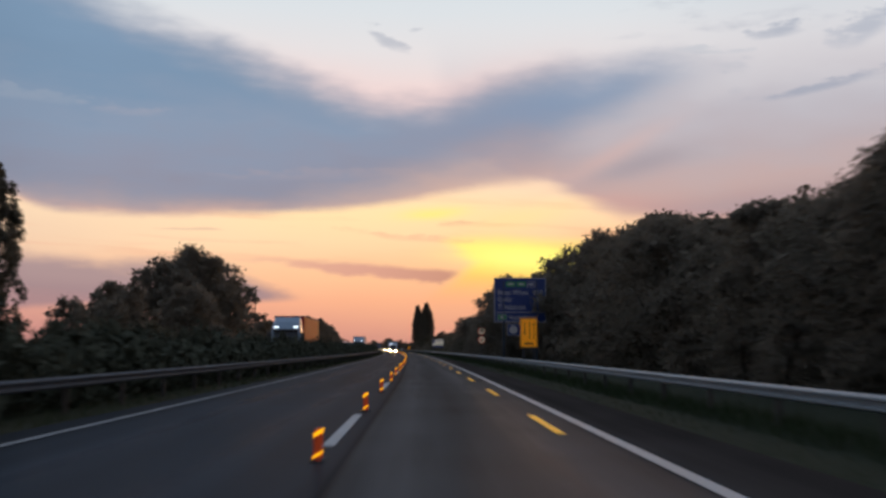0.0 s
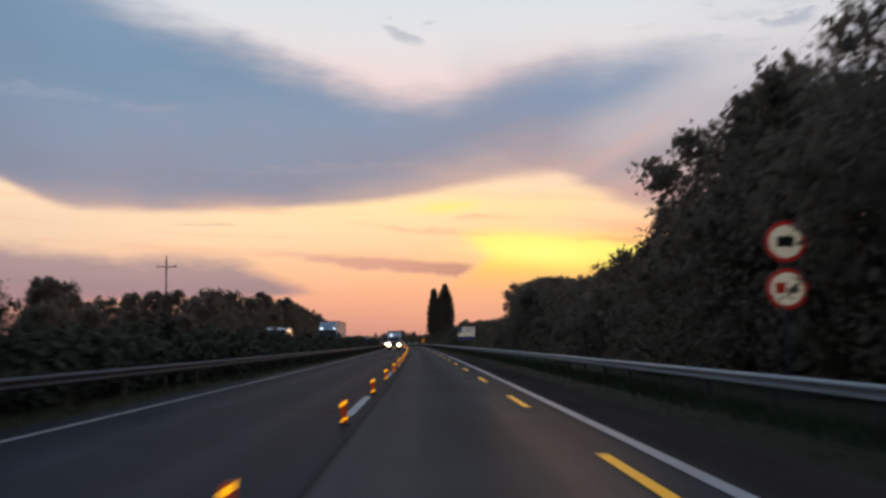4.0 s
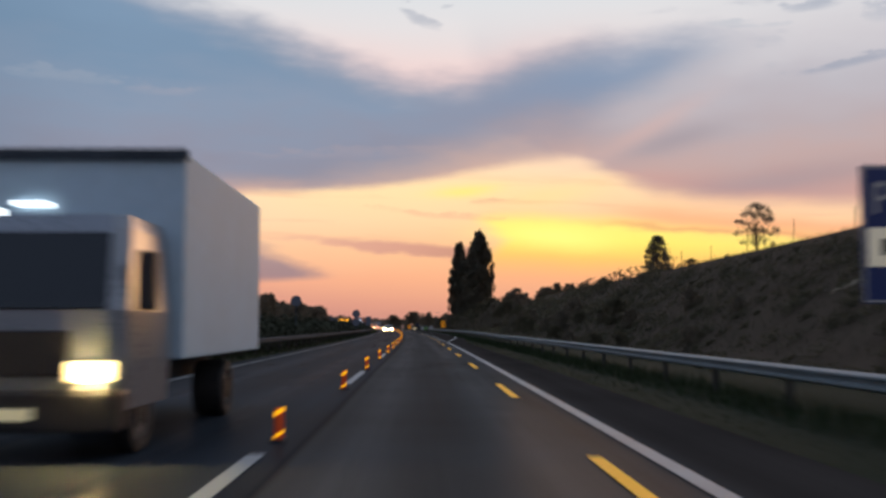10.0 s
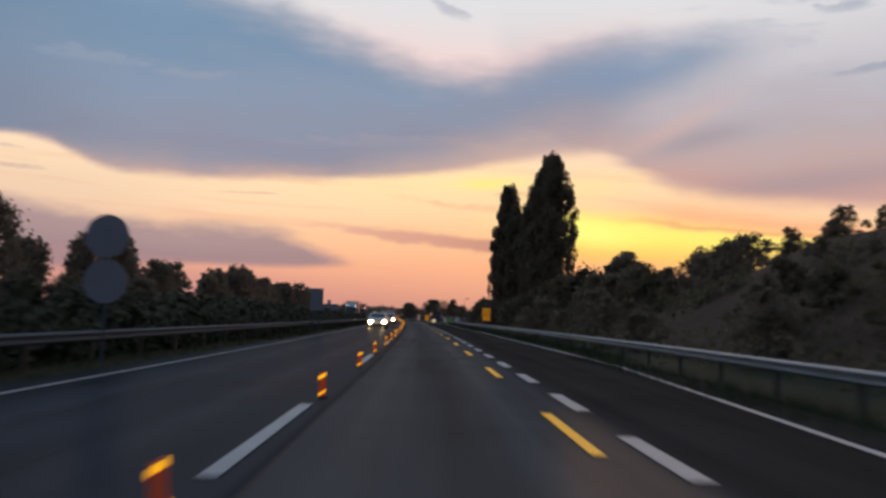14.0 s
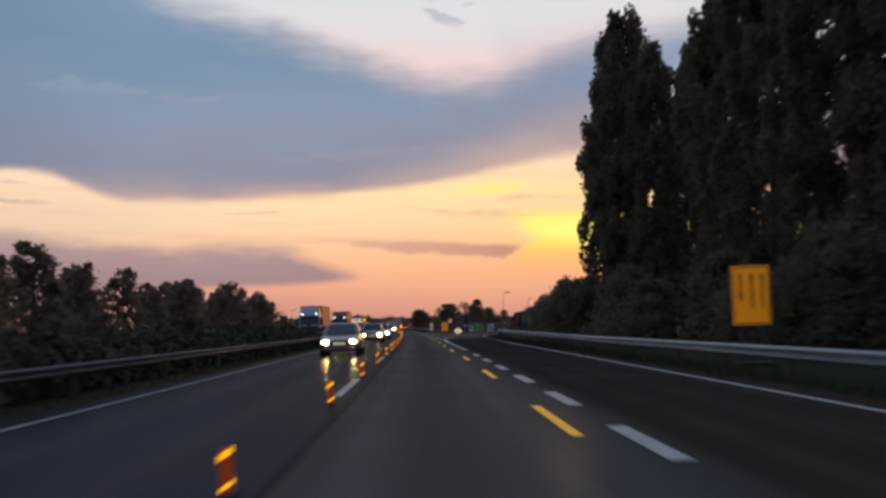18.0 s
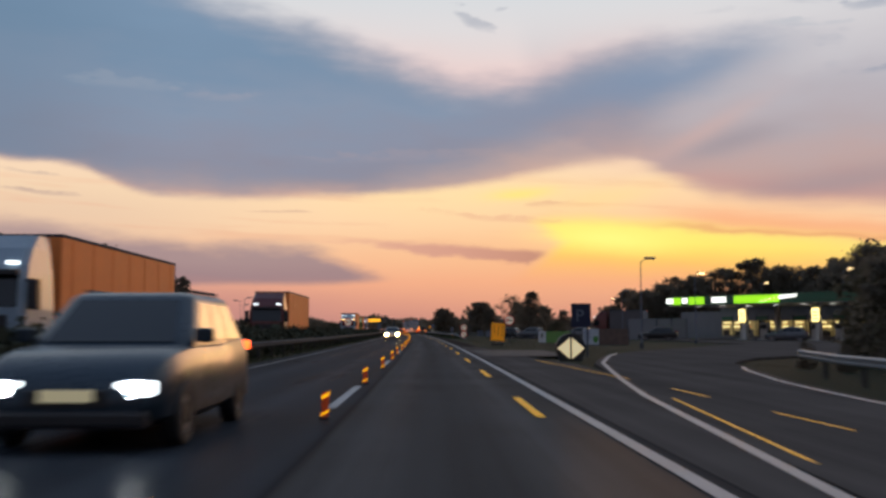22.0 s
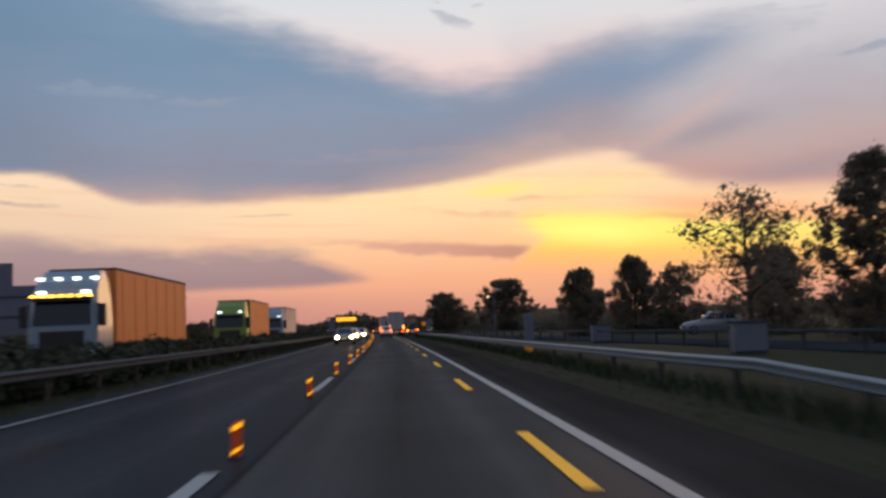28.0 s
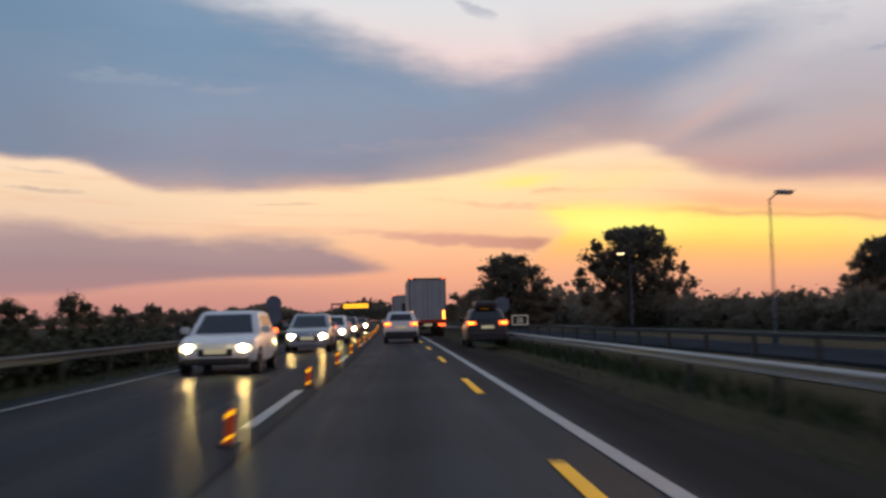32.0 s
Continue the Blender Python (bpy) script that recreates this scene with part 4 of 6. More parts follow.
def weeds(name, s0, s1, u0, u1, n, h0, h1, seed, label, on=None):
    rng = np.random.default_rng(seed)
    verts, faces = [], []
    for i in range(n):
        s, u = rng.uniform(s0, s1), rng.uniform(u0, u1)
        p = W(s, u, ground_z(s, u) - 0.02)
        a, h, w = rng.uniform(0, 6.28), rng.uniform(h0, h1), rng.uniform(0.006, 0.016)
        d = Vector((math.cos(a), math.sin(a), 0))
        q = p + Vector((rng.uniform(-.4, .4) * h, rng.uniform(-.4, .4) * h, h))
        b = len(verts)
        verts += [p - d * w, p + d * w, q]
        faces.append((b, b + 1, b + 2))
    ob = part(name, (verts, faces), M_blade, None, label, "stuff")
    ob["category"] = "grass"


for i, (a, b) in enumerate([(0, 130), (130, 260), (260, 400)]):
    weeds("verge_grass", a, b, 5.15, 8.2, 20000, 0.03, 0.1, 80 + i, "unmown dry grass on the verge by the guard rail")
weeds("verge_grass", 590, 720, 6.3, 14, 16000, 0.03, 0.09, 90, "mown grass beside the filling station")
weeds("verge_grass", 700, 850, 5.15, 8.5, 20000, 0.03, 0.09, 91, "unmown dry grass on the verge by the guard rail")
for i, (a, b) in enumerate([(0, 200), (200, 400), (400, 600), (600, 850)]):
    weeds("median_grass", a, b, -6.6, -4.8, 9000, 0.06, 0.3, 95 + i, "short grass strip under the median guard rail")
for i, (a, b) in enumerate([(0, 130), (130, 260), (260, 400), (400, 556), (700, 850)]):
    weeds("verge_grass", a, b, 6.3 if a < 300 or a > 600 else 7.2, 7.6 if a < 300 or a > 600 else 9.0, 13000, 0.14, 0.42, 180 + i, "tall unmown grass growing round the guard rail posts")
weeds("berm_weeds", 250, 400, 13, 26, 26000, 0.1, 0.42, 99, "tall dry weeds on the berm")


def scrub(name, s0, s1, u0, u1, n, size, h, seed, label, mat):
    rng = np.random.default_rng(seed)
    k = n // 40
    cs, cu, ch = rng.uniform(s0, s1, k), rng.uniform(u0, u1, k), rng.uniform(0.3, 1.0, k) * h
    i = rng.integers(0, k, n)
    ss, uu = cs[i] + rng.normal(size=n) * ch[i] * 0.7, cu[i] + rng.normal(size=n) * ch[i] * 0.7
    pts = np.array([W(a, b, ground_z(a, b) + c) for a, b, c in zip(ss, uu, rng.uniform(0, 1, n) * ch[i])])
    ob = part(name, leaf_mesh(pts, size, rng), mat, None, label, "stuff")
    ob["category"] = "scrub"


scrub("berm_scrub", 248, 345, 10, 21.5, 34000, 0.13, 0.42, 120, "low dry scrub covering the slope of the berm", M_leaf_dry)
scrub("berm_scrub", 345, 470, 10, 24, 9000, 0.30, 1.2, 121, "low dry scrub covering the slope of the berm", M_leaf_dry)
track = ribbon("dirt_track", 288, 299, lambda s: 19.7 - (s - 292.7) * 0.45 - 0.28, lambda s: 19.7 - (s - 292.7) * 0.45 + 0.28, lambda s, u: ground_z(s, u) + 0.06, M_track, None, 0.5, 2, 0.08, "pale dry soil track down the berm", "structure")
track["category"] = "track"

# ---- signs ----
M_blue = material("sign_blue", (0.012, 0.034, 0.14), 0.4, vary=0.08, scale=1.2, fine=20, spec=0.4)
# darker copy of the sign blue, with missing light put into the colour
M_blue_unlit = material("sign_blue_unlit", (0.012, 0.018, 0.045), 0.5, vary=0.12, scale=1.2, fine=20, spec=0.3)
M_green = material("sign_green", (0.02, 0.22, 0.07), 0.4, vary=0.06, scale=1.2, fine=20)
M_signwhite = material("sign_white", (0.40, 0.40, 0.39), 0.4, vary=0.06, scale=1.2, fine=20)
M_signgrey = material("sign_back_grey", (0.12, 0.14, 0.18), 0.6, 0.2, vary=0.15, scale=0.7, fine=12)
# emission on the next four films stands in for headlight light thrown back
M_signorange = material("sign_yellow_orange_glow", (0.85, 0.33, 0.01), 0.35, vary=0.1, scale=0.9, fine=18, emit=0.16, emit_colour=(1.0, 0.34, 0.005))
M_signred = material("sign_red_glow", (0.55, 0.03, 0.02), 0.4, vary=0.08, scale=2, fine=30, emit=0.05, emit_colour=(1, 0.05, 0.02))
M_signlit = material("sign_retro_white_glow", (0.75, 0.72, 0.62), 0.35, vary=0.06, scale=2, fine=30, emit=0.15, emit_colour=(1.0, 0.86, 0.55))
M_beacon = material("beacon_retro_film_glow", (0.8, 0.74, 0.55), 0.35, vary=0.06, scale=2, fine=30, emit=0.55, emit_colour=(1.0, 0.80, 0.42))
M_signblack = material("sign_black", (0.015, 0.015, 0.016), 0.5, vary=0.1, scale=2, fine=30)


def lettering(text, size, x, z, mat, parent, y=-0.035, align="LEFT"):
    """Words cut from the built-in typeface, standing on a board that faces -y."""
    cu = bpy.data.curves.new("lettering", "FONT")
    cu.body, cu.size, cu.align_x, cu.extrude = text, size, align, 0.003
    tmp = bpy.data.objects.new("tmp", cu)
    scene.collection.objects.link(tmp)
    me = bpy.data.meshes.new_from_object(tmp.evaluated_get(bpy.context.evaluated_depsgraph_get()))
    bpy.data.objects.remove(tmp)
    me.materials.clear()
    me.materials.append(mat)
    ob = new("lettering", me)
    ob.parent = parent
    ob.matrix_basis = pose(x, y, z, 90, 0, 0)
    return ob


def panel(name, x0, x1, z0, z1, mat, parent, y0=-0.03, y1=0.0, bevel=0.008, label=""):
    return part(name, boxed(x0, x1, y0, y1, z0, z1, bevel=bevel), mat, parent, label)


def posts_of(parent, xs, z1, r=0.05, z0=-0.4):
    for x in xs:
        part("post", tube((x, 0.06, z0), (x, 0.06, z1), r), M_steel_dull, parent)


def rim(parent, x0, x1, z0, z1, w, mat, y=-0.034):
    bm = bmesh.new()
    box(bm, x0, x1, y, y + 0.006, z0, z0 + w)
    box(bm, x0, x1, y, y + 0.006, z1 - w, z1)
    box(bm, x0, x0 + w, y, y + 0.006, z0 + w, z1 - w)
    box(bm, x1 - w, x1, y, y + 0.006, z0 + w, z1 - w)
    return part("border", bm, mat, parent)


def disc(bm, x, z, r, y0, y1, n=28):
    return cyl(bm, (x, y1, z), (x, y0, z), r, r, n)


# the big direction sign
sg = thing("direction_sign", "large blue motorway direction sign with white place names", "road sign", m=at(106, 11.8, 0, 2))
panel("board", -2.7, 2.7, 3.9, 8.5, M_blue, sg)
part("back_frame", boxed(-2.6, 2.6, 0.004, 0.06, 4.1, 8.3), M_signgrey, sg)
rim(sg, -2.66, 2.66, 3.94, 8.46, 0.06, M_signwhite)
posts_of(sg, (-1.7, 1.7), 8.2, 0.11)
for x in (-1.45, -0.35):
    panel("road_badge", x, x + 0.95, 7.55, 8.1, M_green, sg, -0.04, -0.031)
    panel("badge_bar", x + 0.18, x + 0.77, 7.74, 7.92, M_signwhite, sg, -0.046, -0.041, 0.0)
rim(sg, 0.75, 1.55, 7.52, 8.12, 0.05, M_signwhite, -0.038)
panel("badge_bar", 0.92, 1.38, 7.72, 7.92, M_signwhite, sg, -0.036, -0.031, 0.0)
for txt, num, z in (("Bécs-Wien", "210", 6.75), ("Győr", "95", 6.0), ("Tatabánya", "", 5.25)):
    lettering(txt, 0.72, -2.35, z, M_signwhite, sg)
    if num:
        lettering(num, 0.72, 2.4, z, M_signwhite, sg, align="RIGHT")
panel("distance_bar", 1.9, 2.4, 5.3, 5.65, M_signwhite, sg, -0.038, -0.031, 0.0)
panel("divider", -2.6, 2.6, 4.92, 4.98, M_signwhite, sg, -0.038, -0.031, 0.0)
panel("road_badge", -2.35, -1.4, 4.15, 4.72, M_green, sg, -0.04, -0.031)
rim(sg, -2.35, -1.4, 4.15, 4.72, 0.04, M_signwhite, -0.05)
panel("badge_bar", -2.05, -1.72, 4.33, 4.55, M_signwhite, sg, -0.046, -0.041, 0.0)
lettering("Komárom", 0.72, -1.15, 4.2, M_signwhite, sg)
panel("service_panel", -1.35, 1.0, 2.55, 3.75, M_blue, sg)
rim(sg, -1.33, 0.98, 2.57, 3.73, 0.045, M_signwhite)
part("pictogram", disc(bmesh.new(), -0.72, 3.15, 0.42, -0.045, -0.032), M_signwhite, sg, "round white pictogram disc")
panel("distance_bar", 0.0, 0.5, 3.0, 3.25, M_signwhite, sg, -0.038, -0.031, 0.0)


def lane_sign(s, u, z0, z1, w, lean, lab, arrows):
    """A yellow road-works board with black lane arrows."""
    t = thing("lane_sign", lab, "road sign", m=at(s, u, 0, 3) @ pose(0, 0, 0, 0, lean, 0))
    panel("board", -w / 2, w / 2, z0, z1, M_signorange, t)
    rim(t, -w / 2 + 0.03, w / 2 - 0.03, z0 + 0.03, z1 - 0.03, 0.025, M_signblack)
    posts_of(t, (-w * 0.3, w * 0.3), z1 - 0.05, 0.04)
    part("foot", boxed(-w * 0.45, w * 0.45, -0.3, 0.4, -0.12, 0.02, bevel=0.02), M_rubber, t)
    h = z1 - z0
    for x, up in arrows:
        bm = bmesh.new()
        a, b = z0 + h * (0.28 if up else 0.42), z0 + h * 0.86
        box(bm, x * w - 0.02, x * w + 0.02, -0.04, -0.032, a, b)
        tip, base = (b + 0.04, b - h * 0.1) if up else (a - 0.04, a + h * 0.1)
        vs = [bm.verts.new((x * w + dx, y, zz)) for y in (-0.042, -0.032) for dx, zz in ((-0.055, base), (0.055, base), (0, tip))]
        bm.faces.new(vs[:3])
        bm.faces.new(vs[3:])
        for i in range(3):
            bm.faces.new((vs[i], vs[(i + 1) % 3], vs[3 + (i + 1) % 3], vs[3 + i]))
        part("arrow", bm, M_signblack, t)
    return t


t_ = lane_sign(66, 8.15, 1.3, 3.15, 1.08, 0, "tall yellow road-works sign with black lane arrows", ((-0.25, False), (0.05, True), (0.3, True)))
panel("distance_bar", -0.3, 0.3, 1.48, 1.58, M_signblack, t_, -0.04, -0.032, 0.0)
lane_sign(488.5, 9.9, 0.95, 2.45, 0.98, 0, "yellow road-works sign with black lane arrows by the poplars", ((-0.28, False), (0.02, True), (0.3, True)))
lane_sign(641, 7.5, 0.25, 1.75, 1.15, 4, "leaning yellow road-works sign with three black arrows", ((-0.28, False), (0.02, True), (0.3, True)))


def round_sign(s, u, tops, r, lab, faces, back=False):
    """Round plates on one pole, topmost first."""
    t = thing("traffic_sign", lab, "traffic sign", m=at(s, u, 0, 180 if back else 0))
    part("pole", tube((0, 0.04, -0.4), (0, 0.04, tops[0] + r * 0.6), 0.035), M_steel_dull, t)
    for z, kind_ in zip(tops, faces):
        plate = part("plate", disc(bmesh.new(), 0, z, r, -0.012, 0.012), M_signgrey, t, "grey metal back plate")
        if kind_ == "back":
            continue
        part("red_ring", disc(bmesh.new(), 0, z, r * 0.985, -0.018, -0.013), M_signred, plate)
        part("white_face", disc(bmesh.new(), 0, z, r * 0.78, -0.023, -0.019), M_signlit, plate)
        if kind_ == "60":
            lettering("60", r * 1.05, 0, z - r * 0.36, M_signblack, plate, -0.027, "CENTER")
        elif kind_ == "bars":
            part("number_bar", boxed(-r * 0.42, r * 0.42, -0.028, -0.024, z - r * 0.25, z + r * 0.25), M_signblack, plate)
        else:
            bm = bmesh.new()
            box(bm, -r * 0.55, -r * 0.05, -0.028, -0.024, z - r * 0.22, z + r * 0.3, 0.004)
            part("lorry_mark", bm, M_signred, plate)
            part("car_mark", boxed(r * 0.05, r * 0.55, -0.028, -0.024, z - r * 0.2, z + r * 0.05), M_signblack, plate)
    return t


round_sign(126.5, 9.3, (3.35, 2.3), 0.47, "two round red-rimmed traffic signs on one pole", ("bars", "pass"))
round_sign(699, 7.6, (1.45, 0.52), 0.46, "red-rimmed sixty limit sign above an overtaking ban", ("60", "pass"))
round_sign(640.8, 8.5, (1.95,), 0.42, "round red-rimmed overtaking ban sign", ("pass",))
round_sign(388.2, -5.5, (2.75, 1.75), 0.48, "backs of two round traffic signs in the median", ("back", "back"))
round_sign(865, -6.6, (2.5, 1.6), 0.55, "back of a round traffic sign in the median", ("back", "back"))
round_sign(668, -6.6, (2.0,), 0.45, "round traffic sign standing in the median hedge", ("pass",))
round_sign(868.5, 9.6, (2.1,), 0.6, "back of a round sign by the slip road", ("back",))
round_sign(330, -6.6, (2.9,), 0.35, "small dark sign standing in the median", ("back",))

# sign backs of the opposite carriageway
t = thing("road_sign", "grey back of a road sign on the median", "road sign", m=at(433.6, -5.3))
panel("board", -0.42, 0.42, 1.4, 2.85, M_signgrey, t)
posts_of(t, (-0.25, 0.25), 2.7)
t = thing("direction_sign", "huge dark grey back of a direction sign with a tab", "road sign", m=at(763, -23.6, 0, 8))
panel("board", -3.6, 3.6, 0.8, 5.0, M_signgrey, t, -0.06, 0.06)
panel("tab", -0.65, 0.65, 5.0, 6.5, M_signgrey, t, -0.06, 0.06)
posts_of(t, (-2.4, 2.4), 4.8, 0.14, -0.6)
for z in (1.6, 2.9, 4.2):
    part("stiffener", boxed(-3.5, 3.5, -0.12, -0.06, z, z + 0.12), M_steel_dull, t)

# services sign
t = thing("services_sign", "blue services sign with white pictogram squares", "road sign", m=at(277.5, 9.95, 0, 2))
panel("board", -1.45, 1.45, 1.55, 3.75, M_blue, t)
rim(t, -1.43, 1.43, 1.57, 3.73, 0.03, M_signwhite)
panel("name_field", -0.72, 1.38, 2.83, 3.66, M_signlit, t, -0.04, -0.031, 0.0)
for z in (3.35, 3.05):
    panel("name_bar", -0.5, 1.2, z, z + 0.12, M_blue, t, -0.046, -0.041, 0.0)
lettering("P", 0.75, -1.3, 2.97, M_signwhite, t)
for i in range(4):
    x = -1.36 + i * 0.69
    sq = panel("pictogram", x, x + 0.66, 2.13, 2.75, M_signlit, t, -0.04, -0.031, 0.004)
    part("symbol", disc(bmesh.new(), x + 0.33, 2.45, 0.13, -0.046, -0.041, 14) if i % 2 else boxed(x + 0.22, x + 0.44, -0.046, -0.041, 2.32, 2.58), M_signblack, sq)
posts_of(t, (-0.9, 0.9), 3.6, 0.06)

# the exit's guide beacon, a pale diamond split by a bar, its retroreflection put in as emission, and the parking sign
t = thing("gore_beacon", "round-shouldered beacon with two pale triangles given a glow", "traffic beacon", m=at(598, 7.4, 0, 0))
bm = bmesh.new()
disc(bm, 0, 0.42, 0.62, -0.10, 0.25, 24)
part("drum", bm, M_black, t)
part("foot", boxed(-0.5, 0.5, -0.1, 0.3, -0.15, 0.0, bevel=0.02), M_black, t)
for sgn in (-1, 1):
    bm = bmesh.new()
    pts_ = [(sgn * 0.04, -0.02), (sgn * 0.56, 0.42), (sgn * 0.04, 0.86)]
    vs = [bm.verts.new((x, y, z)) for y in (-0.13, -0.105) for x, z in pts_]
    bm.faces.new(vs[:3])
    bm.faces.new(vs[3:])
    for i in range(3):
        bm.faces.new((vs[i], vs[(i + 1) % 3], vs[3 + (i + 1) % 3], vs[3 + i]))
    part("triangle", bm, M_beacon, t, "pale retroreflective triangle with a painted-in glow")
t = thing("parking_sign", "dark blue parking sign with a white letter", "road sign", m=at(603, 8.6, 0, 0))
panel("board", -0.46, 0.46, 1.3, 2.4, M_blue_unlit, t)
# the white letter is greyed for the same painted-in gloom
lettering("P", 0.8, -0.27, 1.57, M_signgrey, t)
posts_of(t, (-0.3, 0.3), 2.3, 0.04)

# slim marker and cabinet on the verge after the filling station
t = thing("marker_post", "pale roadside marker column with an orange foot", "marker post", m=at(741, 7.9, -0.1))
part("column", boxed(-0.2, 0.2, -0.12, 0.12, 0.35, 1.75, bevel=0.03), M_signgrey, t)
part("foot", boxed(-0.22, 0.22, -0.14, 0.14, 0.0, 0.35, bevel=0.02), M_signorange, t, "orange foot")
for s_, u_ in ((755, 14.1), (728, 13.5)):
    t = thing("roadside_cabinet", "grey metal roadside cabinet on the grass", "cabinet", m=at(s_, u_, -0.1))
    part("body", boxed(-0.55, 0.55, -0.3, 0.3, 0.1, 1.05, bevel=0.02), M_signgrey, t)
    part("roof", boxed(-0.6, 0.6, -0.36, 0.36, 1.05, 1.12, bevel=0.01), M_steel_dull, t)
    part("plinth", boxed(-0.5, 0.5, -0.26, 0.26, -0.2, 0.1), M_steel_dull, t)
t = thing("small_sign", "small dark pale-framed sign with a number behind the guard rail", "road sign", m=at(850, 8.6, 0))
panel("board", -0.45, 0.45, 0.75, 1.3, M_signblack, t)
rim(t, -0.44, 0.44, 0.76, 1.29, 0.04, M_signlit)
lettering("20", 0.36, 0, 0.9, M_signlit, t, align="CENTER")
posts_of(t, (-0.3, 0.3), 1.2, 0.03)
t = thing("warning_sign", "small yellow warning board on a post", "road sign", m=at(878, 9.2, 0))
panel("board", -0.35, 0.35, 1.6, 2.3, M_signorange, t)
posts_of(t, (0,), 2.2, 0.03)

# overhead message sign far ahead
t = thing("message_gantry", "overhead gantry with a glowing amber message panel", "gantry", m=at(1188, -4, 0))
M_amber = material("amber_display", (0.5, 0.2, 0.02), 0.5, vary=0.25, scale=2.5, fine=6, emit=2.2, emit_colour=(1.0, 0.45, 0.02))
for x in (-9.5, 12.5):
    part("column", boxed(x - 0.25, x + 0.25, -0.25, 0.25, -0.3, 7.6), M_steel_dull, t)
part("beam", boxed(-9.5, 12.5, -0.3, 0.3, 7.3, 7.9), M_steel_dull, t)
case = part("display_case", boxed(-5.6, 5.6, -0.5, -0.3, 5.6, 8.0), M_black, t)
for z in (6.0, 6.9):
    part("text_bar", boxed(-5.0, 4.4, -0.52, -0.505, z, z + 0.6), M_amber, case)


# ---- lamp posts ----
M_lamp = material("lamp_glow", (1.0, 0.8, 0.5), 0.4, vary=0.02, emit=9.0, emit_colour=(1.0, 0.66, 0.30))


def lamp_post(s, u, h, turn, lit, lab):
    t = thing("street_lamp", lab, "street lamp", "street lamps", at(s, u, -0.1, turn))
    bm = bmesh.new()
    cyl(bm, (0, 0, -0.4), (0, 0, h - 0.25), 0.05, 0.03, 10)
    cyl(bm, (0, 0, h - 0.3), (0.45, 0, h), 0.032, 0.028, 8)
    part("pole", bm, M_signgrey, t)
    part("base_plate", tube((0, 0, -0.1), (0, 0, 0.35), 0.12), M_steel_dull, t)
    bm = boxed(0.35, 1.15, -0.13, 0.13, h - 0.03, h + 0.1, bevel=0.03)
    head = part("lamp_head", bm, M_steel, t)
    part("glass", boxed(0.5, 1.08, -0.1, 0.1, h - 0.07, h - 0.032, bevel=0.01), M_lamp if lit else M_signgrey, head, "glowing amber lamp glass" if lit else "unlit lamp glass")
    return t


for s_, u_, h_, turn_, lit_ in ((626, 16.3, 6.2, 20, False), (648, 26.0, 6.4, 30, True), (668, 48, 8.0, 0, True), (700, 30, 6.8, 10, False), (716, 40, 7.2, 170, True), (733, 35, 6.6, 30, True), (750, 44, 7.5, 10, True), (706, 52, 8.2, 0, True),
                             (811, 23, 6.0, 160, True), (833, 16.6, 6.0, 20, False), (880, 22, 6.5, 160, True), (930, 19, 6.5, 160, True), (720, -26, 6.3, 0, False), (735, -29, 6.3, 180, False), (765, -33, 6.3, 0, False), (690, -33, 6.3, 0, False)):
    lamp_post(s_, u_, h_, turn_, lit_, "lit amber street lamp on a tall pole" if lit_ else "unlit street lamp on a tall grey pole")

# power pole beyond the trees
t = thing("power_pole", "wooden power pole with a cross arm", "power pole", m=at(264, -37, 0))
part("pole", tube((0, 0, -0.4), (0, 0, 14.6), 0.16, 0.10), M_bark, t)
part("cross_arm", boxed(-1.5, 1.5, -0.07, 0.07, 13.1, 13.25), M_bark, t)
for x in (-1.35, 0.0, 1.35):
    part("insulator", tube((x, 0, 13.25 if x else 14.6), (x, 0, 13.55 if x else 14.9), 0.07, 0.05), M_signgrey, t)


# ---- filling station ----
M_canopy_green = material("canopy_green_glow", (0.25, 0.8, 0.02), 0.4, vary=0.06, scale=0.4, fine=4, emit=0.85, emit_colour=(0.42, 1.0, 0.02))
M_canopy_white = material("canopy_white_glow", (0.9, 0.9, 0.85), 0.4, vary=0.04, scale=0.4, fine=4, emit=1.6, emit_colour=(1.0, 1.0, 0.92))
M_canopy_dark = material("canopy_dark_green", (0.02, 0.10, 0.05), 0.5, vary=0.1, scale=0.5, fine=6)
M_canopy_soffit = material("canopy_soffit", (0.55, 0.55, 0.52), 0.6, vary=0.08, scale=0.6, fine=8)
M_shopwall = material("shop_wall", (0.16, 0.16, 0.17), 0.7, vary=0.12, scale=0.6, fine=8)
M_window_glow = material("lit_shop_interior", (0.5, 0.4, 0.2), 0.5, vary=0.6, scale=0.7, fine=2.5, emit=0.16, emit_colour=(1.0, 0.70, 0.22))
M_shop_lamp = material("shop_lamp_glow", (1.0, 0.9, 0.6), 0.4, vary=0.05, emit=2.6, emit_colour=(1.0, 0.78, 0.30))
M_shop_red = material("shop_red_glow", (0.9, 0.3, 0.1), 0.4, vary=0.05, emit=1.0, emit_colour=(1.0, 0.26, 0.05))
M_glass = bpy.data.materials.new("clear_glass")
M_glass.use_nodes = True
_b = M_glass.node_tree.nodes["Principled BSDF"]
_b.inputs["Base Color"].default_value, _b.inputs["Roughness"].default_value = (0.02, 0.025, 0.03, 1), 0.06
_b.inputs["Specular IOR Level"].default_value = 0.6

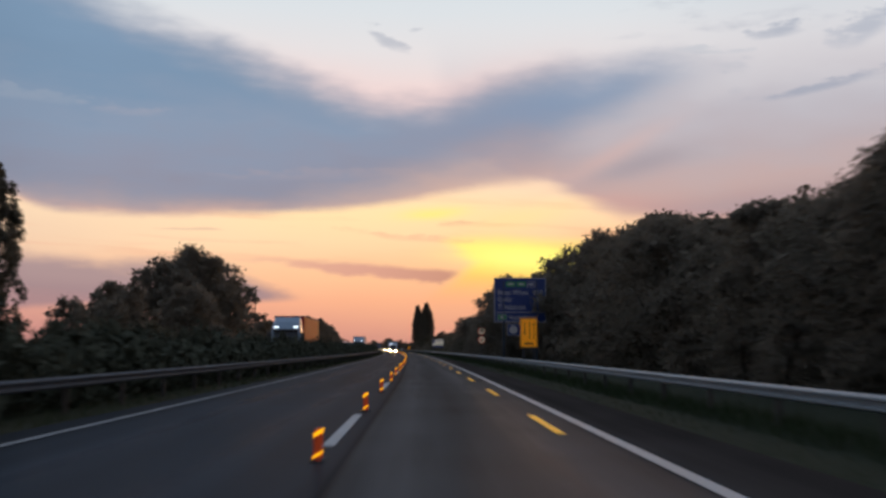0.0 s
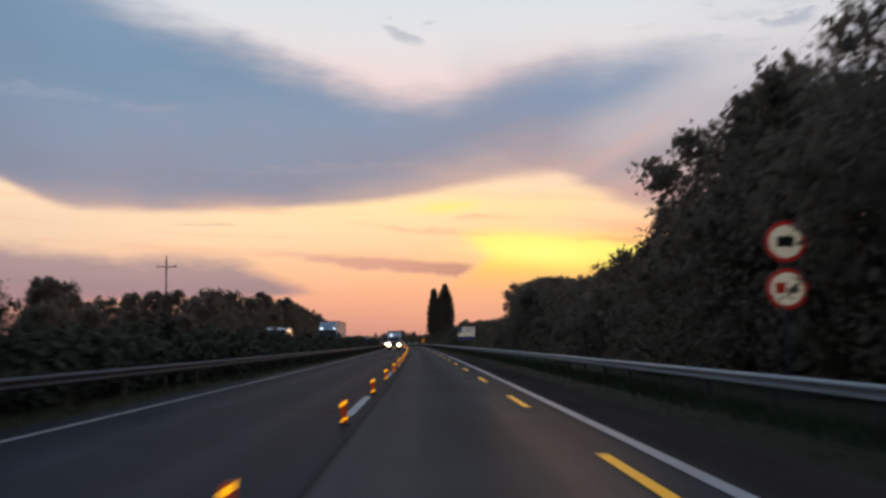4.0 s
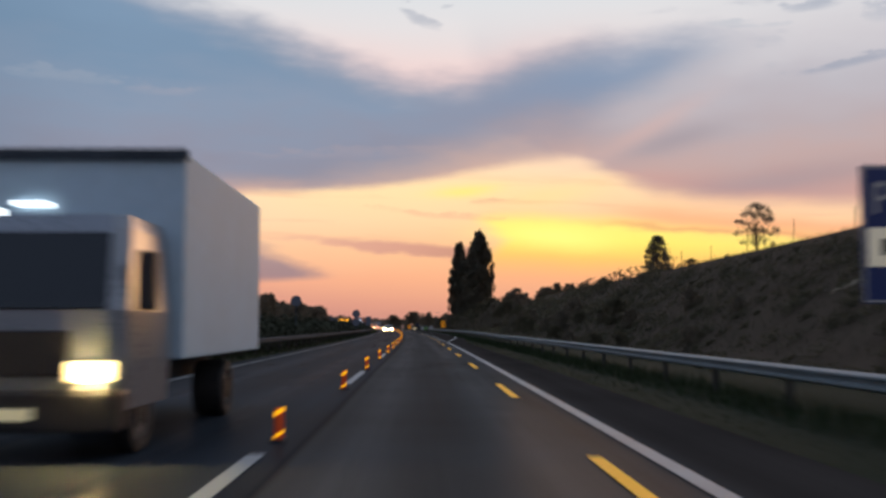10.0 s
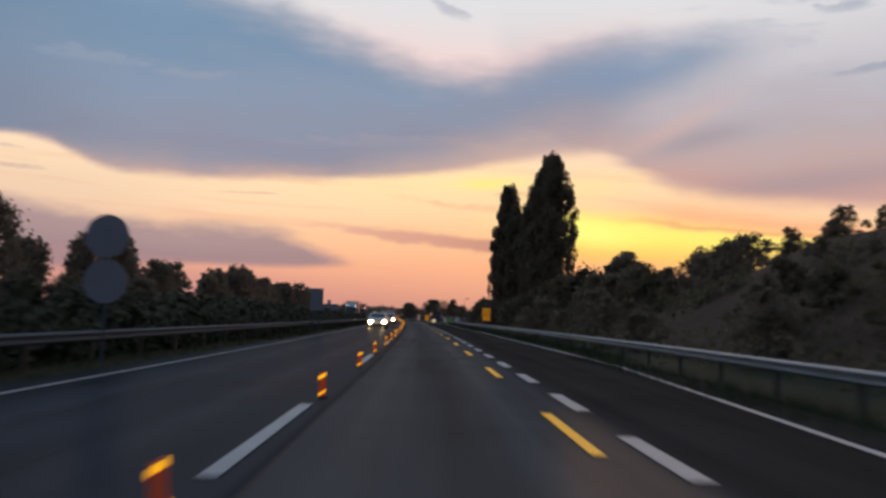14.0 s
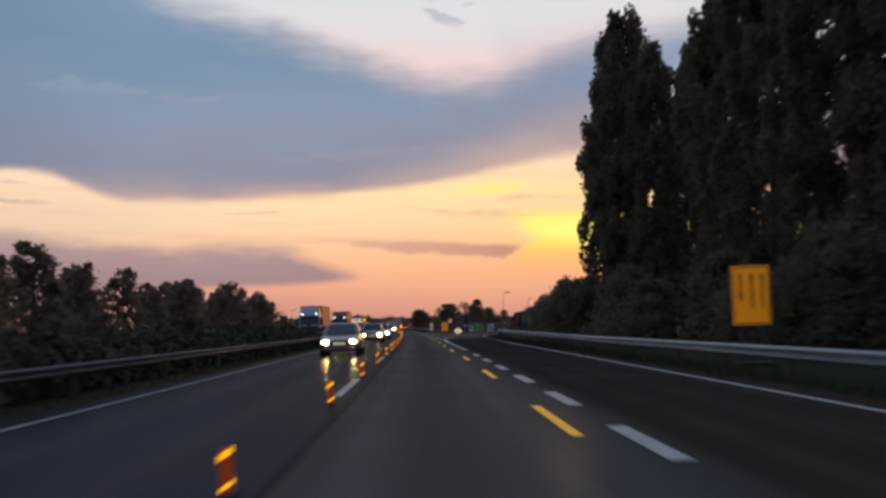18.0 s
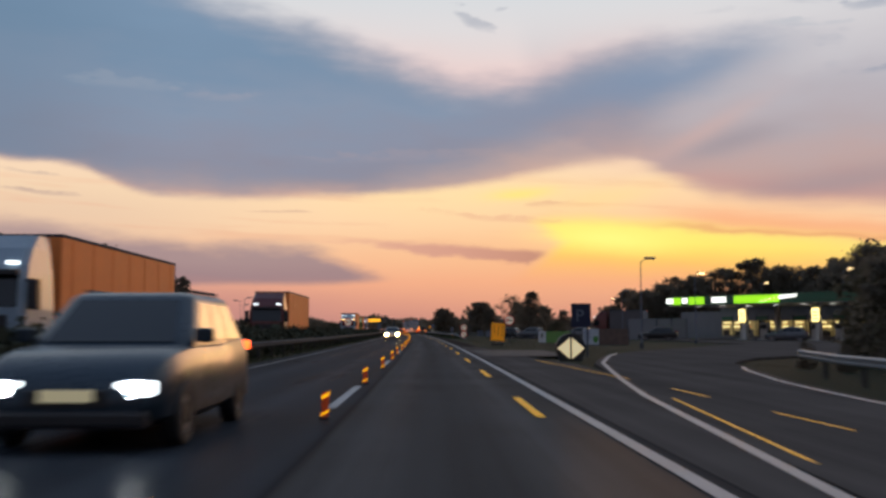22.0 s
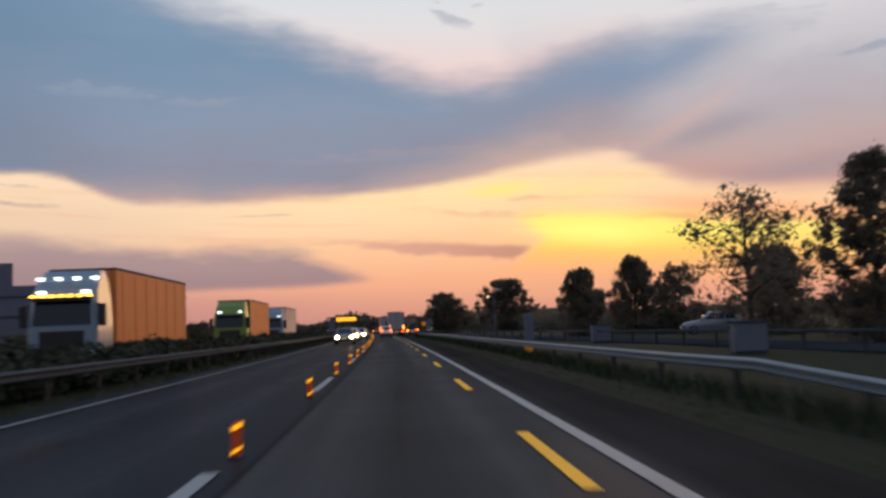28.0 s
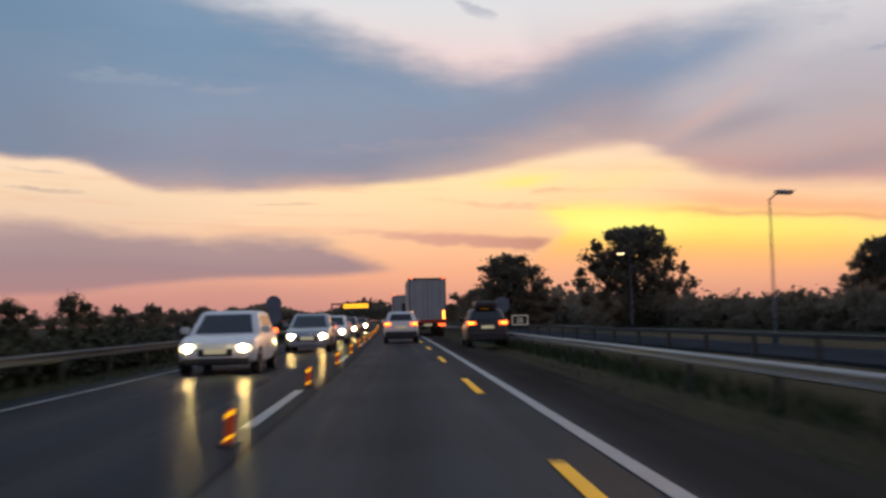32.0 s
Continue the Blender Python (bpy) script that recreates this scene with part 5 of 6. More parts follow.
# the front runs from (678, 31.4) towards (648, 49)
a_, b_ = W(679, 31.0), W(652, 47.0)
d_ = (b_ - a_).normalized()
ang = math.degrees(math.atan2(d_.y, d_.x))
ST = pose(a_.x, a_.y, -0.06, 0, 0, ang)
LEN = (b_ - a_).length + 6
t = thing("station_canopy", "filling station canopy with a glowing green and white fascia", "canopy", m=ST)
part("roof", boxed(0, LEN, 0.08, 11, 4.05, 5.1, bevel=0.02), M_canopy_dark, t)
part("soffit", boxed(0.1, LEN - 0.1, 0.2, 10.9, 3.98, 4.05), M_canopy_soffit, t, "pale ribbed soffit")
segs = [(k0 * 0.66, k1 * 0.66, c) for k0, k1, c in ((0.0, 1.7, "w"), (1.7, 3.6, "g"), (3.9, 5.2, "w"), (5.5, 9.2, "g"), (11.0, 14.2, "w"), (16.0, 25.5, "g"), (25.5, 29.0, "w"))]
for x0, x1, c in segs:
    lo = 4.15 if x0 > 0 else 4.5
    if c == "w" and x0 > 15:
        bm = bmesh.new()
        vs = [bm.verts.new(p) for p in ((x0 - 3, 0.03, 4.2), (x1, 0.03, 4.72), (x1, 0.03, 4.98), (x0, 0.03, 4.9), (x0 - 3, 0.075, 4.2), (x1, 0.075, 4.72), (x1, 0.075, 4.98), (x0, 0.075, 4.9))]
        bm.faces.new(vs[:4])
        bm.faces.new(vs[4:])
        for i in range(4):
            bm.faces.new((vs[i], vs[(i + 1) % 4], vs[4 + (i + 1) % 4], vs[4 + i]))
        part("fascia_light", bm, M_canopy_white, t, "white glowing wedge")
    else:
        part("fascia_light", boxed(x0, x1, 0.03 if c == "g" else 0.0, 0.075, lo if c == "g" else 4.3, 5.0 if c == "g" else 4.92, bevel=0.015), M_canopy_green if c == "g" else M_canopy_white, t, "glowing green fascia panel" if c == "g" else "glowing white mark")
part("fascia_side", boxed(-0.03, -0.004, 0.3, 10.5, 4.2, 5.0), M_canopy_green, t, "glowing green fascia panel")
for x in (9.5, 19.5, 29.0):
    for y in (3.0, 8.5):
        part("column", boxed(x - 0.25, x + 0.25, y - 0.25, y + 0.25, -0.2, 3.98, bevel=0.03), M_canopy_soffit, t)
for i in range(8):
    part("downlight", boxed(2 + i * 3.8, 2.5 + i * 3.8, 3.0, 3.5, 3.955, 3.978), M_canopy_white, t, "small white downlight")
for k_, x in enumerate((9.5, 19.5)):
    p_ = thing("price_sign", "lit white price panel on a canopy column", "price sign", m=ST @ pose(x, 2.6, 0))
    part("case", boxed(-0.55, 0.55, -0.1, 0.1, 2.0, 3.6, bevel=0.03), M_canopy_dark, p_)
    part("light_panel", boxed(-0.48, 0.48, -0.12, -0.102, 2.08, 3.52), M_shop_lamp, p_)
    for z in (2.3, 2.65, 3.0):
        part("price_bar", boxed(-0.3, 0.3, -0.128, -0.122, z, z + 0.16), M_signblack, p_)
    part("bracket", boxed(-0.2, 0.2, 0.1, 0.2, 2.2, 3.4), M_steel_dull, p_)
for x in (8.0, 11.0, 18.0, 21.0):
    p_ = thing("fuel_pump", "fuel pump under the canopy", "fuel pump", "fuel pumps", ST @ pose(x, 4.6, 0))
    part("body", boxed(-0.5, 0.5, -0.3, 0.3, 0.15, 2.0, bevel=0.04), M_signwhite, p_)
    part("display", boxed(-0.4, 0.4, -0.32, -0.302, 1.3, 1.8), M_signblack, p_)
    part("nozzle", boxed(0.5, 0.62, -0.12, 0.12, 0.8, 1.3, bevel=0.02), M_black, p_)
    part("island", boxed(-0.9, 0.9, -0.55, 0.55, -0.1, 0.15, bevel=0.03), M_canopy_soffit, p_)
sh = thing("station_shop", "low filling station shop with lit windows", "shop", m=ST @ pose(0, 13.5, 0))
part("wall", boxed(-4, LEN, 0.1, 9, -0.2, 4.4), M_shopwall, sh)
part("roof", boxed(-4.4, LEN + 0.4, -0.6, 9.4, 4.4, 4.7, bevel=0.03), M_canopy_dark, sh)
x = -3.7
rng = random.Random(9)
k_ = 0
while x < 19:
    w_ = part("window", boxed(x, x + 1.75, 0.03, 0.095, 0.5, 2.9, bevel=0.01), M_window_glow, sh, "dim warmly lit shop window")
    part("mullion", boxed(x + 1.75, x + 1.87, -0.02, 0.1, 0.4, 3.0), M_steel_dull, w_)
    part("header", boxed(x, x + 1.75, -0.01, 0.028, 2.35, 2.9), M_shopwall if k_ % 3 else M_canopy_dark, w_)
    part("shelf_unit", boxed(x + 0.15, x + rng.uniform(0.9, 1.6), 0.0, 0.028, 0.5, rng.uniform(1.0, 1.5)), M_black if rng.random() < 0.7 else M_shopwall, w_)
    if k_ % 4 == 3:
        part("door", boxed(x + 0.3, x + 1.45, -0.02, -0.002, 0.4, 2.34), M_black, w_, "dark sliding door")
    else:
        part("ceiling_lamp", boxed(x + 0.3, x + rng.uniform(0.7, 1.5), 0.002, 0.028, 2.05, 2.15), M_shop_lamp, w_, "bright lamp row inside")
        part("counter_light", boxed(x + rng.uniform(0.1, 0.5), x + rng.uniform(0.9, 1.6), 0.002, 0.027, 1.55, 1.66), M_shop_red if k_ % 5 == 2 else M_shop_lamp, w_)
    k_ += 1
    x += 1.9
part("side_wall", boxed(-12, -4.05, 1.0, 8, -0.2, 3.6), M_shopwall, sh, "grey annex")

# banners on the fence in front of the station
M_banner_white = material("banner_white", (0.42, 0.45, 0.48), 0.6, vary=0.15, scale=1.0, fine=6)
M_banner_green = material("banner_green", (0.06, 0.20, 0.03), 0.6, vary=0.15, scale=1.0, fine=6)
M_banner_brown = material("banner_brown", (0.10, 0.06, 0.045), 0.6, vary=0.4, scale=2.0, fine=6)


def banner(p0, p1, z0, z1, cells, lab):
    a, b = W(*p0), W(*p1)
    d = b - a
    L = d.length
    t = thing("banner", lab, "banner", "banners by the filling station", pose(a.x, a.y, -0.1, 0, 0, math.degrees(math.atan2(d.y, d.x))))
    for f0, f1, m in cells:
        part("cloth", boxed(f0 * L, f1 * L, -0.02, 0.02, z0, z1, bevel=0.004), m, t)
    for i in range(4):
        part("post", tube((L * i / 3, 0.05, -0.4), (L * i / 3, 0.05, z1 + 0.1), 0.03), M_steel_dull, t)
    return t, L


bt, L_ = banner((644.4, 15.2), (640.3, 18.3), 0.0, 1.35, ((0, 0.36, M_banner_white), (0.36, 0.55, M_banner_brown), (0.55, 1.0, M_banner_brown)), "white and brown advertising banner on low posts")
for z in (0.5, 0.7, 0.9, 1.1):
    part("text_bar", boxed(0.15, 0.9, -0.03, -0.022, z, z + 0.07), M_blue, bt)
part("picture", disc(bmesh.new(), 1.5, 0.45, 0.3, -0.03, -0.022, 18), M_banner_green, bt)
bt, L_ = banner((660.0, 13.2), (654.0, 15.5), -0.1, 1.1, ((0, 0.25, M_banner_white), (0.25, 1.0, M_banner_green)), "white and green advertising banner on low posts")
part("emblem", disc(bmesh.new(), L_ * 0.12, 0.7, 0.25, -0.03, -0.022, 18), M_signblack, bt)
t = thing("noise_wall", "plain grey screen wall beside the forecourt", "wall", m=ST @ pose(-9.0, 2.0, 0, 0, 0, 12))
for i in range(4):
    part("panel", boxed(i * 2.2, i * 2.2 + 2.15, -0.06, 0.06, -0.2, 2.6, bevel=0.01), M_shopwall, t)
    part("post", boxed(i * 2.2 - 0.06, i * 2.2 + 0.04, -0.1, 0.1, -0.2, 2.7), M_steel_dull, t)

# a distant hall
t = thing("distant_hall", "low grey hall far behind the trees", "building", m=at(1030, 60, 0, 10))
part("wall", boxed(-9, 9, 0, 14, -0.2, 5.6), M_shopwall, t)
part("roof", boxed(-9.3, 9.3, -0.3, 14.3, 5.6, 6.1), M_signgrey, t)
# thin stakes along the crest of the berm
for i in range(14):
    s_ = 262 + i * 8.5
    p_ = thing("stake", "thin wooden stake on the crest of the berm", "stake", "stakes on the berm", at(s_, 23.6, ground_z(s_, 23.6)))
    part("stick", tube((0, 0, -0.2), (0.05, 0, 1.2 + 0.25 * (i % 3)), 0.03, 0.02, 6), M_bark, p_)
    part("cap", tube((0.05, 0, 1.2 + 0.25 * (i % 3)), (0.05, 0, 1.27 + 0.25 * (i % 3)), 0.035, 0.03, 6), M_bark, p_)

# ---- vehicles ----
M_tint = material("dark_vehicle_glass", (0.012, 0.015, 0.018), 0.12, vary=0.05, scale=1.0, fine=8, spec=0.45)


def paint(name, colour, metal=0.25, rough=0.3):
    return material(name, colour, rough, metal, vary=0.05, scale=1.2, fine=25, spec=0.4, coat=0.2)


P_white = paint("white_car_paint", (0.60, 0.60, 0.60), 0.0)
P_silver = paint("silver_car_paint", (0.24, 0.26, 0.285), 0.4)
P_grey = paint("grey_car_paint", (0.085, 0.09, 0.10), 0.4)
P_black = paint("black_car_paint", (0.006, 0.006, 0.008), 0.1)
P_blue = paint("dark_blue_van_paint", (0.02, 0.035, 0.05), 0.3)
P_red = paint("red_cab_paint", (0.40, 0.02, 0.015), 0.0)
P_darkred = paint("dark_red_cab_paint", (0.09, 0.02, 0.02), 0.1)
P_green = paint("green_cab_paint", (0.17, 0.24, 0.03), 0.0)
# for white and pale cabs, with the shade of their fronts in the colour
P_pale = paint("shaded_pale_cab_paint", (0.20, 0.27, 0.33), 0.0)
# low sunset light is put into the orange and pinkish curtain colours
M_curtain_orange = material("sunset_orange_curtain", (0.84, 0.25, 0.07), 0.6, vary=0.12, scale=0.4, fine=3, bump=0.2, spec=0.12)
M_curtain_pale = material("sunset_pink_curtain", (0.66, 0.47, 0.42), 0.6, vary=0.12, scale=0.4, fine=3, bump=0.2, spec=0.12)
M_curtain_grey = material("grey_trailer_side", (0.38, 0.38, 0.40), 0.5, vary=0.15, scale=0.5, fine=4, spec=0.4)
M_dark_side = material("dark_trailer_side", (0.10, 0.09, 0.095), 0.6, vary=0.15, scale=0.5, fine=4, spec=0.2)
M_boxblue = material("blue_white_box_body", (0.42, 0.56, 0.66), 0.65, vary=0.10, scale=0.5, fine=5)
M_head = material("headlight_glow", (1, 0.95, 0.8), 0.2, vary=0.01, emit=800.0, emit_colour=(1.0, 0.70, 0.28))
M_head_bowl = material("headlamp_reflector_glow", (0.9, 0.85, 0.7), 0.2, vary=0.02, emit=3.2, emit_colour=(1.0, 0.74, 0.30))
M_head_soft = material("daytime_light_glow", (1, 1, 1), 0.2, vary=0.01, emit=3.0, emit_colour=(0.85, 0.95, 1.0))
M_head_white = material("white_headlight_glow", (1, 1, 1), 0.2, vary=0.01, emit=60.0, emit_colour=(0.92, 0.97, 1.0))
M_tail_off = material("unlit_tail_light", (0.22, 0.015, 0.012), 0.25, vary=0.05)
M_tail = material("tail_light_glow", (0.5, 0.03, 0.01), 0.25, vary=0.05, emit=5.0, emit_colour=(1.0, 0.10, 0.015))
M_tail_amber = material("tail_light_amber", (0.7, 0.2, 0.02), 0.25, vary=0.05, emit=9.0, emit_colour=(1.0, 0.26, 0.02))
M_marker = material("amber_marker_glow", (0.8, 0.4, 0.05), 0.25, vary=0.05, emit=8.0, emit_colour=(1.0, 0.42, 0.03))
# plates give no light themselves; slight emission makes them look lit
M_plate = material("number_plate", (0.62, 0.58, 0.42), 0.4, vary=0.04, emit=0.22, emit_colour=(1.0, 0.85, 0.45))
M_rim = material("wheel_rim", (0.30, 0.31, 0.32), 0.35, 0.8, vary=0.1, scale=4, fine=30)
M_doors = material("trailer_rear_doors", (0.30, 0.31, 0.33), 0.5, 0.2, vary=0.12, scale=0.8, fine=6)


def loft(rings):
    bm = bmesh.new()
    vr = [[bm.verts.new(p) for p in r] for r in rings]
    n = len(vr[0])
    for a, b in zip(vr, vr[1:]):
        for i in range(n):
            bm.faces.new((a[i], a[(i + 1) % n], b[(i + 1) % n], b[i]))
    bm.faces.new(vr[0])
    bm.faces.new(vr[-1])
    return bm


def wheel(parent, x, y, r, w):
    h = part("wheel", tube((x - w / 2, y, r), (x + w / 2, y, r), r * 0.35, n=14), M_black, parent)
    bm = bmesh.new()
    prof = [(-w / 2, r * 0.66), (-w / 2, r * 0.94), (-w * 0.36, r), (w * 0.36, r), (w / 2, r * 0.94), (w / 2, r * 0.66)]
    ring = []
    for i in range(24):
        a = 2 * math.pi * i / 24
        ring.append([bm.verts.new((x + px, y + math.cos(a) * pr, r + math.sin(a) * pr)) for px, pr in prof])
    for i in range(24):
        a, b = ring[i], ring[(i + 1) % 24]
        for j in range(6):
            bm.faces.new((a[j], a[(j + 1) % 6], b[(j + 1) % 6], b[j]))
    part("tyre", bm, M_rubber, h)
    bm = bmesh.new()
    cyl(bm, (x - w * 0.42, y, r), (x + w * 0.42, y, r), r * 0.66, n=18)
    part("rim", bm, M_rim, h)


def car(name, label, category, m, col, L=4.5, Wd=1.84, H=1.62, hood=0.98, belt=0.98, style="suv", front=True, lamps=None, roof_box=False, group=""):
    """A car with +y ahead. style: suv, sedan, van."""
    t = thing(name, label, category, group, m)
    hw = Wd / 2
    # lower body: stations from tail to nose (y, sill, deck, half width)
    tail_deck = {"suv": belt + 0.06, "sedan": belt + 0.06, "van": belt + 0.05}[style]
    nose = 0.74 if style != "van" else 0.86
    stn = [(-L / 2, 0.42, 0.78, hw * 0.86), (-L / 2 + 0.10, 0.32, tail_deck, hw * 0.94), (-L / 2 + 0.5, 0.24, tail_deck + 0.02, hw), (-0.3, 0.20, belt, hw), (L * 0.20, 0.20, belt, hw), (L * 0.30, 0.22, hood, hw * 0.985), (L / 2 - 0.35, 0.24, hood - 0.10, hw * 0.94), (L / 2 - 0.08, 0.28, nose, hw * 0.84), (L / 2, 0.36, nose - 0.14, hw * 0.74)]
    rings = []
    for y, z0, z1, w in stn:
        h = z1 - z0
        right = [(w * 0.80, z0), (w * 0.97, z0 + h * 0.14), (w, z0 + h * 0.45), (w * 0.985, z0 + h * 0.78), (w * 0.93, z0 + h * 0.95), (w * 0.82, z1)]
        rings.append([(x, y, z) for x, z in right] + [(-x, y, z) for x, z in reversed(right)])
    body = part("body", loft(rings), col, t)
    for p in body.data.polygons:
        p.use_smooth = True
    body.modifiers.new("edge", "EDGE_SPLIT").split_angle = radians(38)
    # cabin
    if style == "suv":
        base, top = (-L / 2 + 0.22, L * 0.235), (-L / 2 + 0.62, L * 0.06)
    elif style == "sedan":
        base, top = (-L / 2 + 0.55, L * 0.225), (-L / 2 + 1.35, L * 0.03)
    else:
        base, top = (-L / 2 + 0.06, L * 0.36), (-L / 2 + 0.12, L * 0.20)
    bw, tw = hw * 0.93, hw * (0.74 if style != "van" else 0.84)
    zb = belt - 0.04
    q = lambda f: [(bw + (tw - bw) * f)] + [base[0] + (top[0] - base[0]) * f, base[1] + (top[1] - base[1]) * f, zb + (H - 0.05 - zb) * f]
    rings = []
    for f in (0.0, 0.45, 0.9, 1.0):
        w, y0, y1, z = q(f)
        rings.append([(-w, y0 + 0.12, z), (-w * 0.8, y0, z), (w * 0.8, y0, z), (w, y0 + 0.12, z), (w, y1 - 0.12, z), (w * 0.82, y1, z), (-w * 0.82, y1, z), (-w, y1 - 0.12, z)])
    w, y0, y1, z = q(1.0)
    rings.append([(-w * 0.86, y0 + 0.22, H), (-w * 0.7, y0 + 0.12, H), (w * 0.7, y0 + 0.12, H), (w * 0.86, y0 + 0.22, H), (w * 0.86, y1 - 0.25, H), (w * 0.7, y1 - 0.15, H), (-w * 0.7, y1 - 0.15, H), (-w * 0.86, y1 - 0.25, H)])
    cabin = part("cabin", loft(rings), col, t)
    for p in cabin.data.polygons:
        p.use_smooth = True
    bev = cabin.modifiers.new("round", "BEVEL")
    bev.width, bev.segments, bev.limit_method, bev.angle_limit = 0.045, 2, "ANGLE", radians(14)
    cabin.modifiers.new("edge", "EDGE_SPLIT").split_angle = radians(34)

    def pane(nm, quad, push, lab=""):
        bm = bmesh.new()
        n = (Vector(quad[1]) - Vector(quad[0])).cross(Vector(quad[3]) - Vector(quad[0])).normalized() * push
        o = [bm.verts.new(Vector(p) + n) for p in quad]
        i_ = [bm.verts.new(Vector(p) - n * 0.5) for p in quad]
        bm.faces.new(o)
        bm.faces.new(list(reversed(i_)))
        for k in range(4):
            bm.faces.new((o[k], o[(k + 1) % 4], i_[(k + 1) % 4], i_[k]))
        part(nm, bm, M_tint, t, lab)

    (w0, a0, b0, z0), (w1, a1, b1, z1) = q(0.10), q(0.90)
    pane("windscreen", [(w0 * 0.80, b0, z0), (-w0 * 0.80, b0, z0), (-w1 * 0.78, b1, z1), (w1 * 0.78, b1, z1)], 0.014)
    (w0, a0, b0, z0), (w1, a1, b1, z1) = q(0.28 if style == "suv" else 0.12), q(0.86)
    pane("rear_window", [(-w0 * 0.74, a0, z0), (w0 * 0.74, a0, z0), (w1 * 0.72, a1, z1), (-w1 * 0.72, a1, z1)], 0.014)
    (w0, a0, b0, z0), (w1, a1, b1, z1) = q(0.14), q(0.86)
    cuts = [0.05, 0.36, 0.66, 0.95] if style != "van" else [0.66, 0.95]
    for sx in (-1, 1):
        for c0, c1 in zip(cuts, cuts[1:]):
            ys0 = [a0 + 0.15 + (b0 - a0 - 0.3) * c for c in (c0 + 0.012, c1 - 0.012)]
            ys1 = [a1 + 0.15 + (b1 - a1 - 0.3) * c for c in (c0 + 0.012, c1 - 0.012)]
            quad = [(sx * w0, ys0[0], z0), (sx * w0, ys0[1], z0), (sx * w1, ys1[1], z1), (sx * w1, ys1[0], z1)]
            pane("side_window", quad if sx > 0 else [quad[1], quad[0], quad[3], quad[2]], 0.012)
    r = 0.34 if style != "sedan" else 0.32
    for x in (-hw + 0.12, hw - 0.12):
        for y in (-L * 0.30, L * 0.315):
            wheel(t, x, y, r, 0.22)
    off = lamps is M_glass
    lamp = lamps or (M_head if front else M_head_soft)
    for sx in (-1, 1):
        bm = bmesh.new()
        zc = nose - 0.10
        box(bm, sx * hw * 0.66 - 0.19, sx * hw * 0.66 + 0.19, L / 2 - 0.20, L / 2 - 0.02, zc - 0.09, zc + 0.06, 0.04)
        hl = part("headlight", bm, M_glass if off or not front else (M_head_soft if lamps is M_head_white else M_head_bowl), t)
        part("bulb", tube((sx * hw * 0.66, L / 2 - 0.03, zc - 0.015), (sx * hw * 0.66, L / 2 + 0.0, zc - 0.015), 0.085, n=14), lamp, hl, "bright glowing lamp")
        part("daytime_strip", boxed(sx * hw * 0.66 - 0.16, sx * hw * 0.66 + 0.16, L / 2 - 0.03, L / 2 - 0.012, zc + 0.035, zc + 0.055), M_glass if off else M_head_soft, hl)
        bm = bmesh.new()
        box(bm, sx * hw * 0.76 - 0.19, sx * hw * 0.76 + 0.16, -L / 2 - 0.02, -L / 2 + 0.2, 0.92, 1.05, 0.03)
        tl = part("tail_light", bm, M_tail_off if off else M_tail, t, "unlit red tail light" if off else "glowing red tail light")
        part("brake_light", boxed(sx * hw * 0.78 - 0.10, sx * hw * 0.78 + 0.10, -L / 2 - 0.035, -L / 2 - 0.021, 0.95, 1.02), M_tail_off if off else M_tail_amber, tl)
        mir = bmesh.new()
        box(mir, sx * (hw + 0.02) - 0.10, sx * (hw + 0.02) + 0.10, L * 0.17, L * 0.17 + 0.14, belt + 0.02, belt + 0.18, 0.03)
        part("mirror", mir, col, t)
        part("reflector", boxed(sx * hw * 0.6 - 0.08, sx * hw * 0.6 + 0.08, -L / 2 - 0.005, -L / 2 + 0.02, 0.46, 0.51), M_tail_off, t)
    part("grille", boxed(-hw * 0.42, hw * 0.42, L / 2 - 0.08, L / 2 + 0.004, nose - 0.30, nose - 0.12, bevel=0.02), M_black, t)
    part("front_bumper", boxed(-hw * 0.80, hw * 0.80, L / 2 - 0.20, L / 2 + 0.02, 0.24, nose - 0.32, bevel=0.05), M_black if style != "sedan" else col, t)
    part("rear_bumper", boxed(-hw * 0.92, hw * 0.92, -L / 2 - 0.04, -L / 2 + 0.22, 0.26, 0.62, bevel=0.06), M_black if style != "sedan" else col, t)
    part("number_plate", boxed(-0.26, 0.26, L / 2 + 0.006, L / 2 + 0.024, 0.50, 0.62), M_plate, t)
    part("number_plate", boxed(-0.26, 0.26, -L / 2 - 0.03, -L / 2 - 0.002, 0.76, 0.88), M_plate, t)
    if style == "suv":
        for sx in (-1, 1):
            part("roof_rail", tube((sx * tw * 0.86, top[0] + 0.3, H + 0.02), (sx * tw * 0.86, top[1] - 0.35, H + 0.02), 0.02, n=8), M_steel_dull, t)
    if roof_box:
        part("roof_box", boxed(-0.45, 0.45, -1.5, 0.4, H + 0.03, H + 0.32, bevel=0.11), M_black, t, "black roof box")
    return t


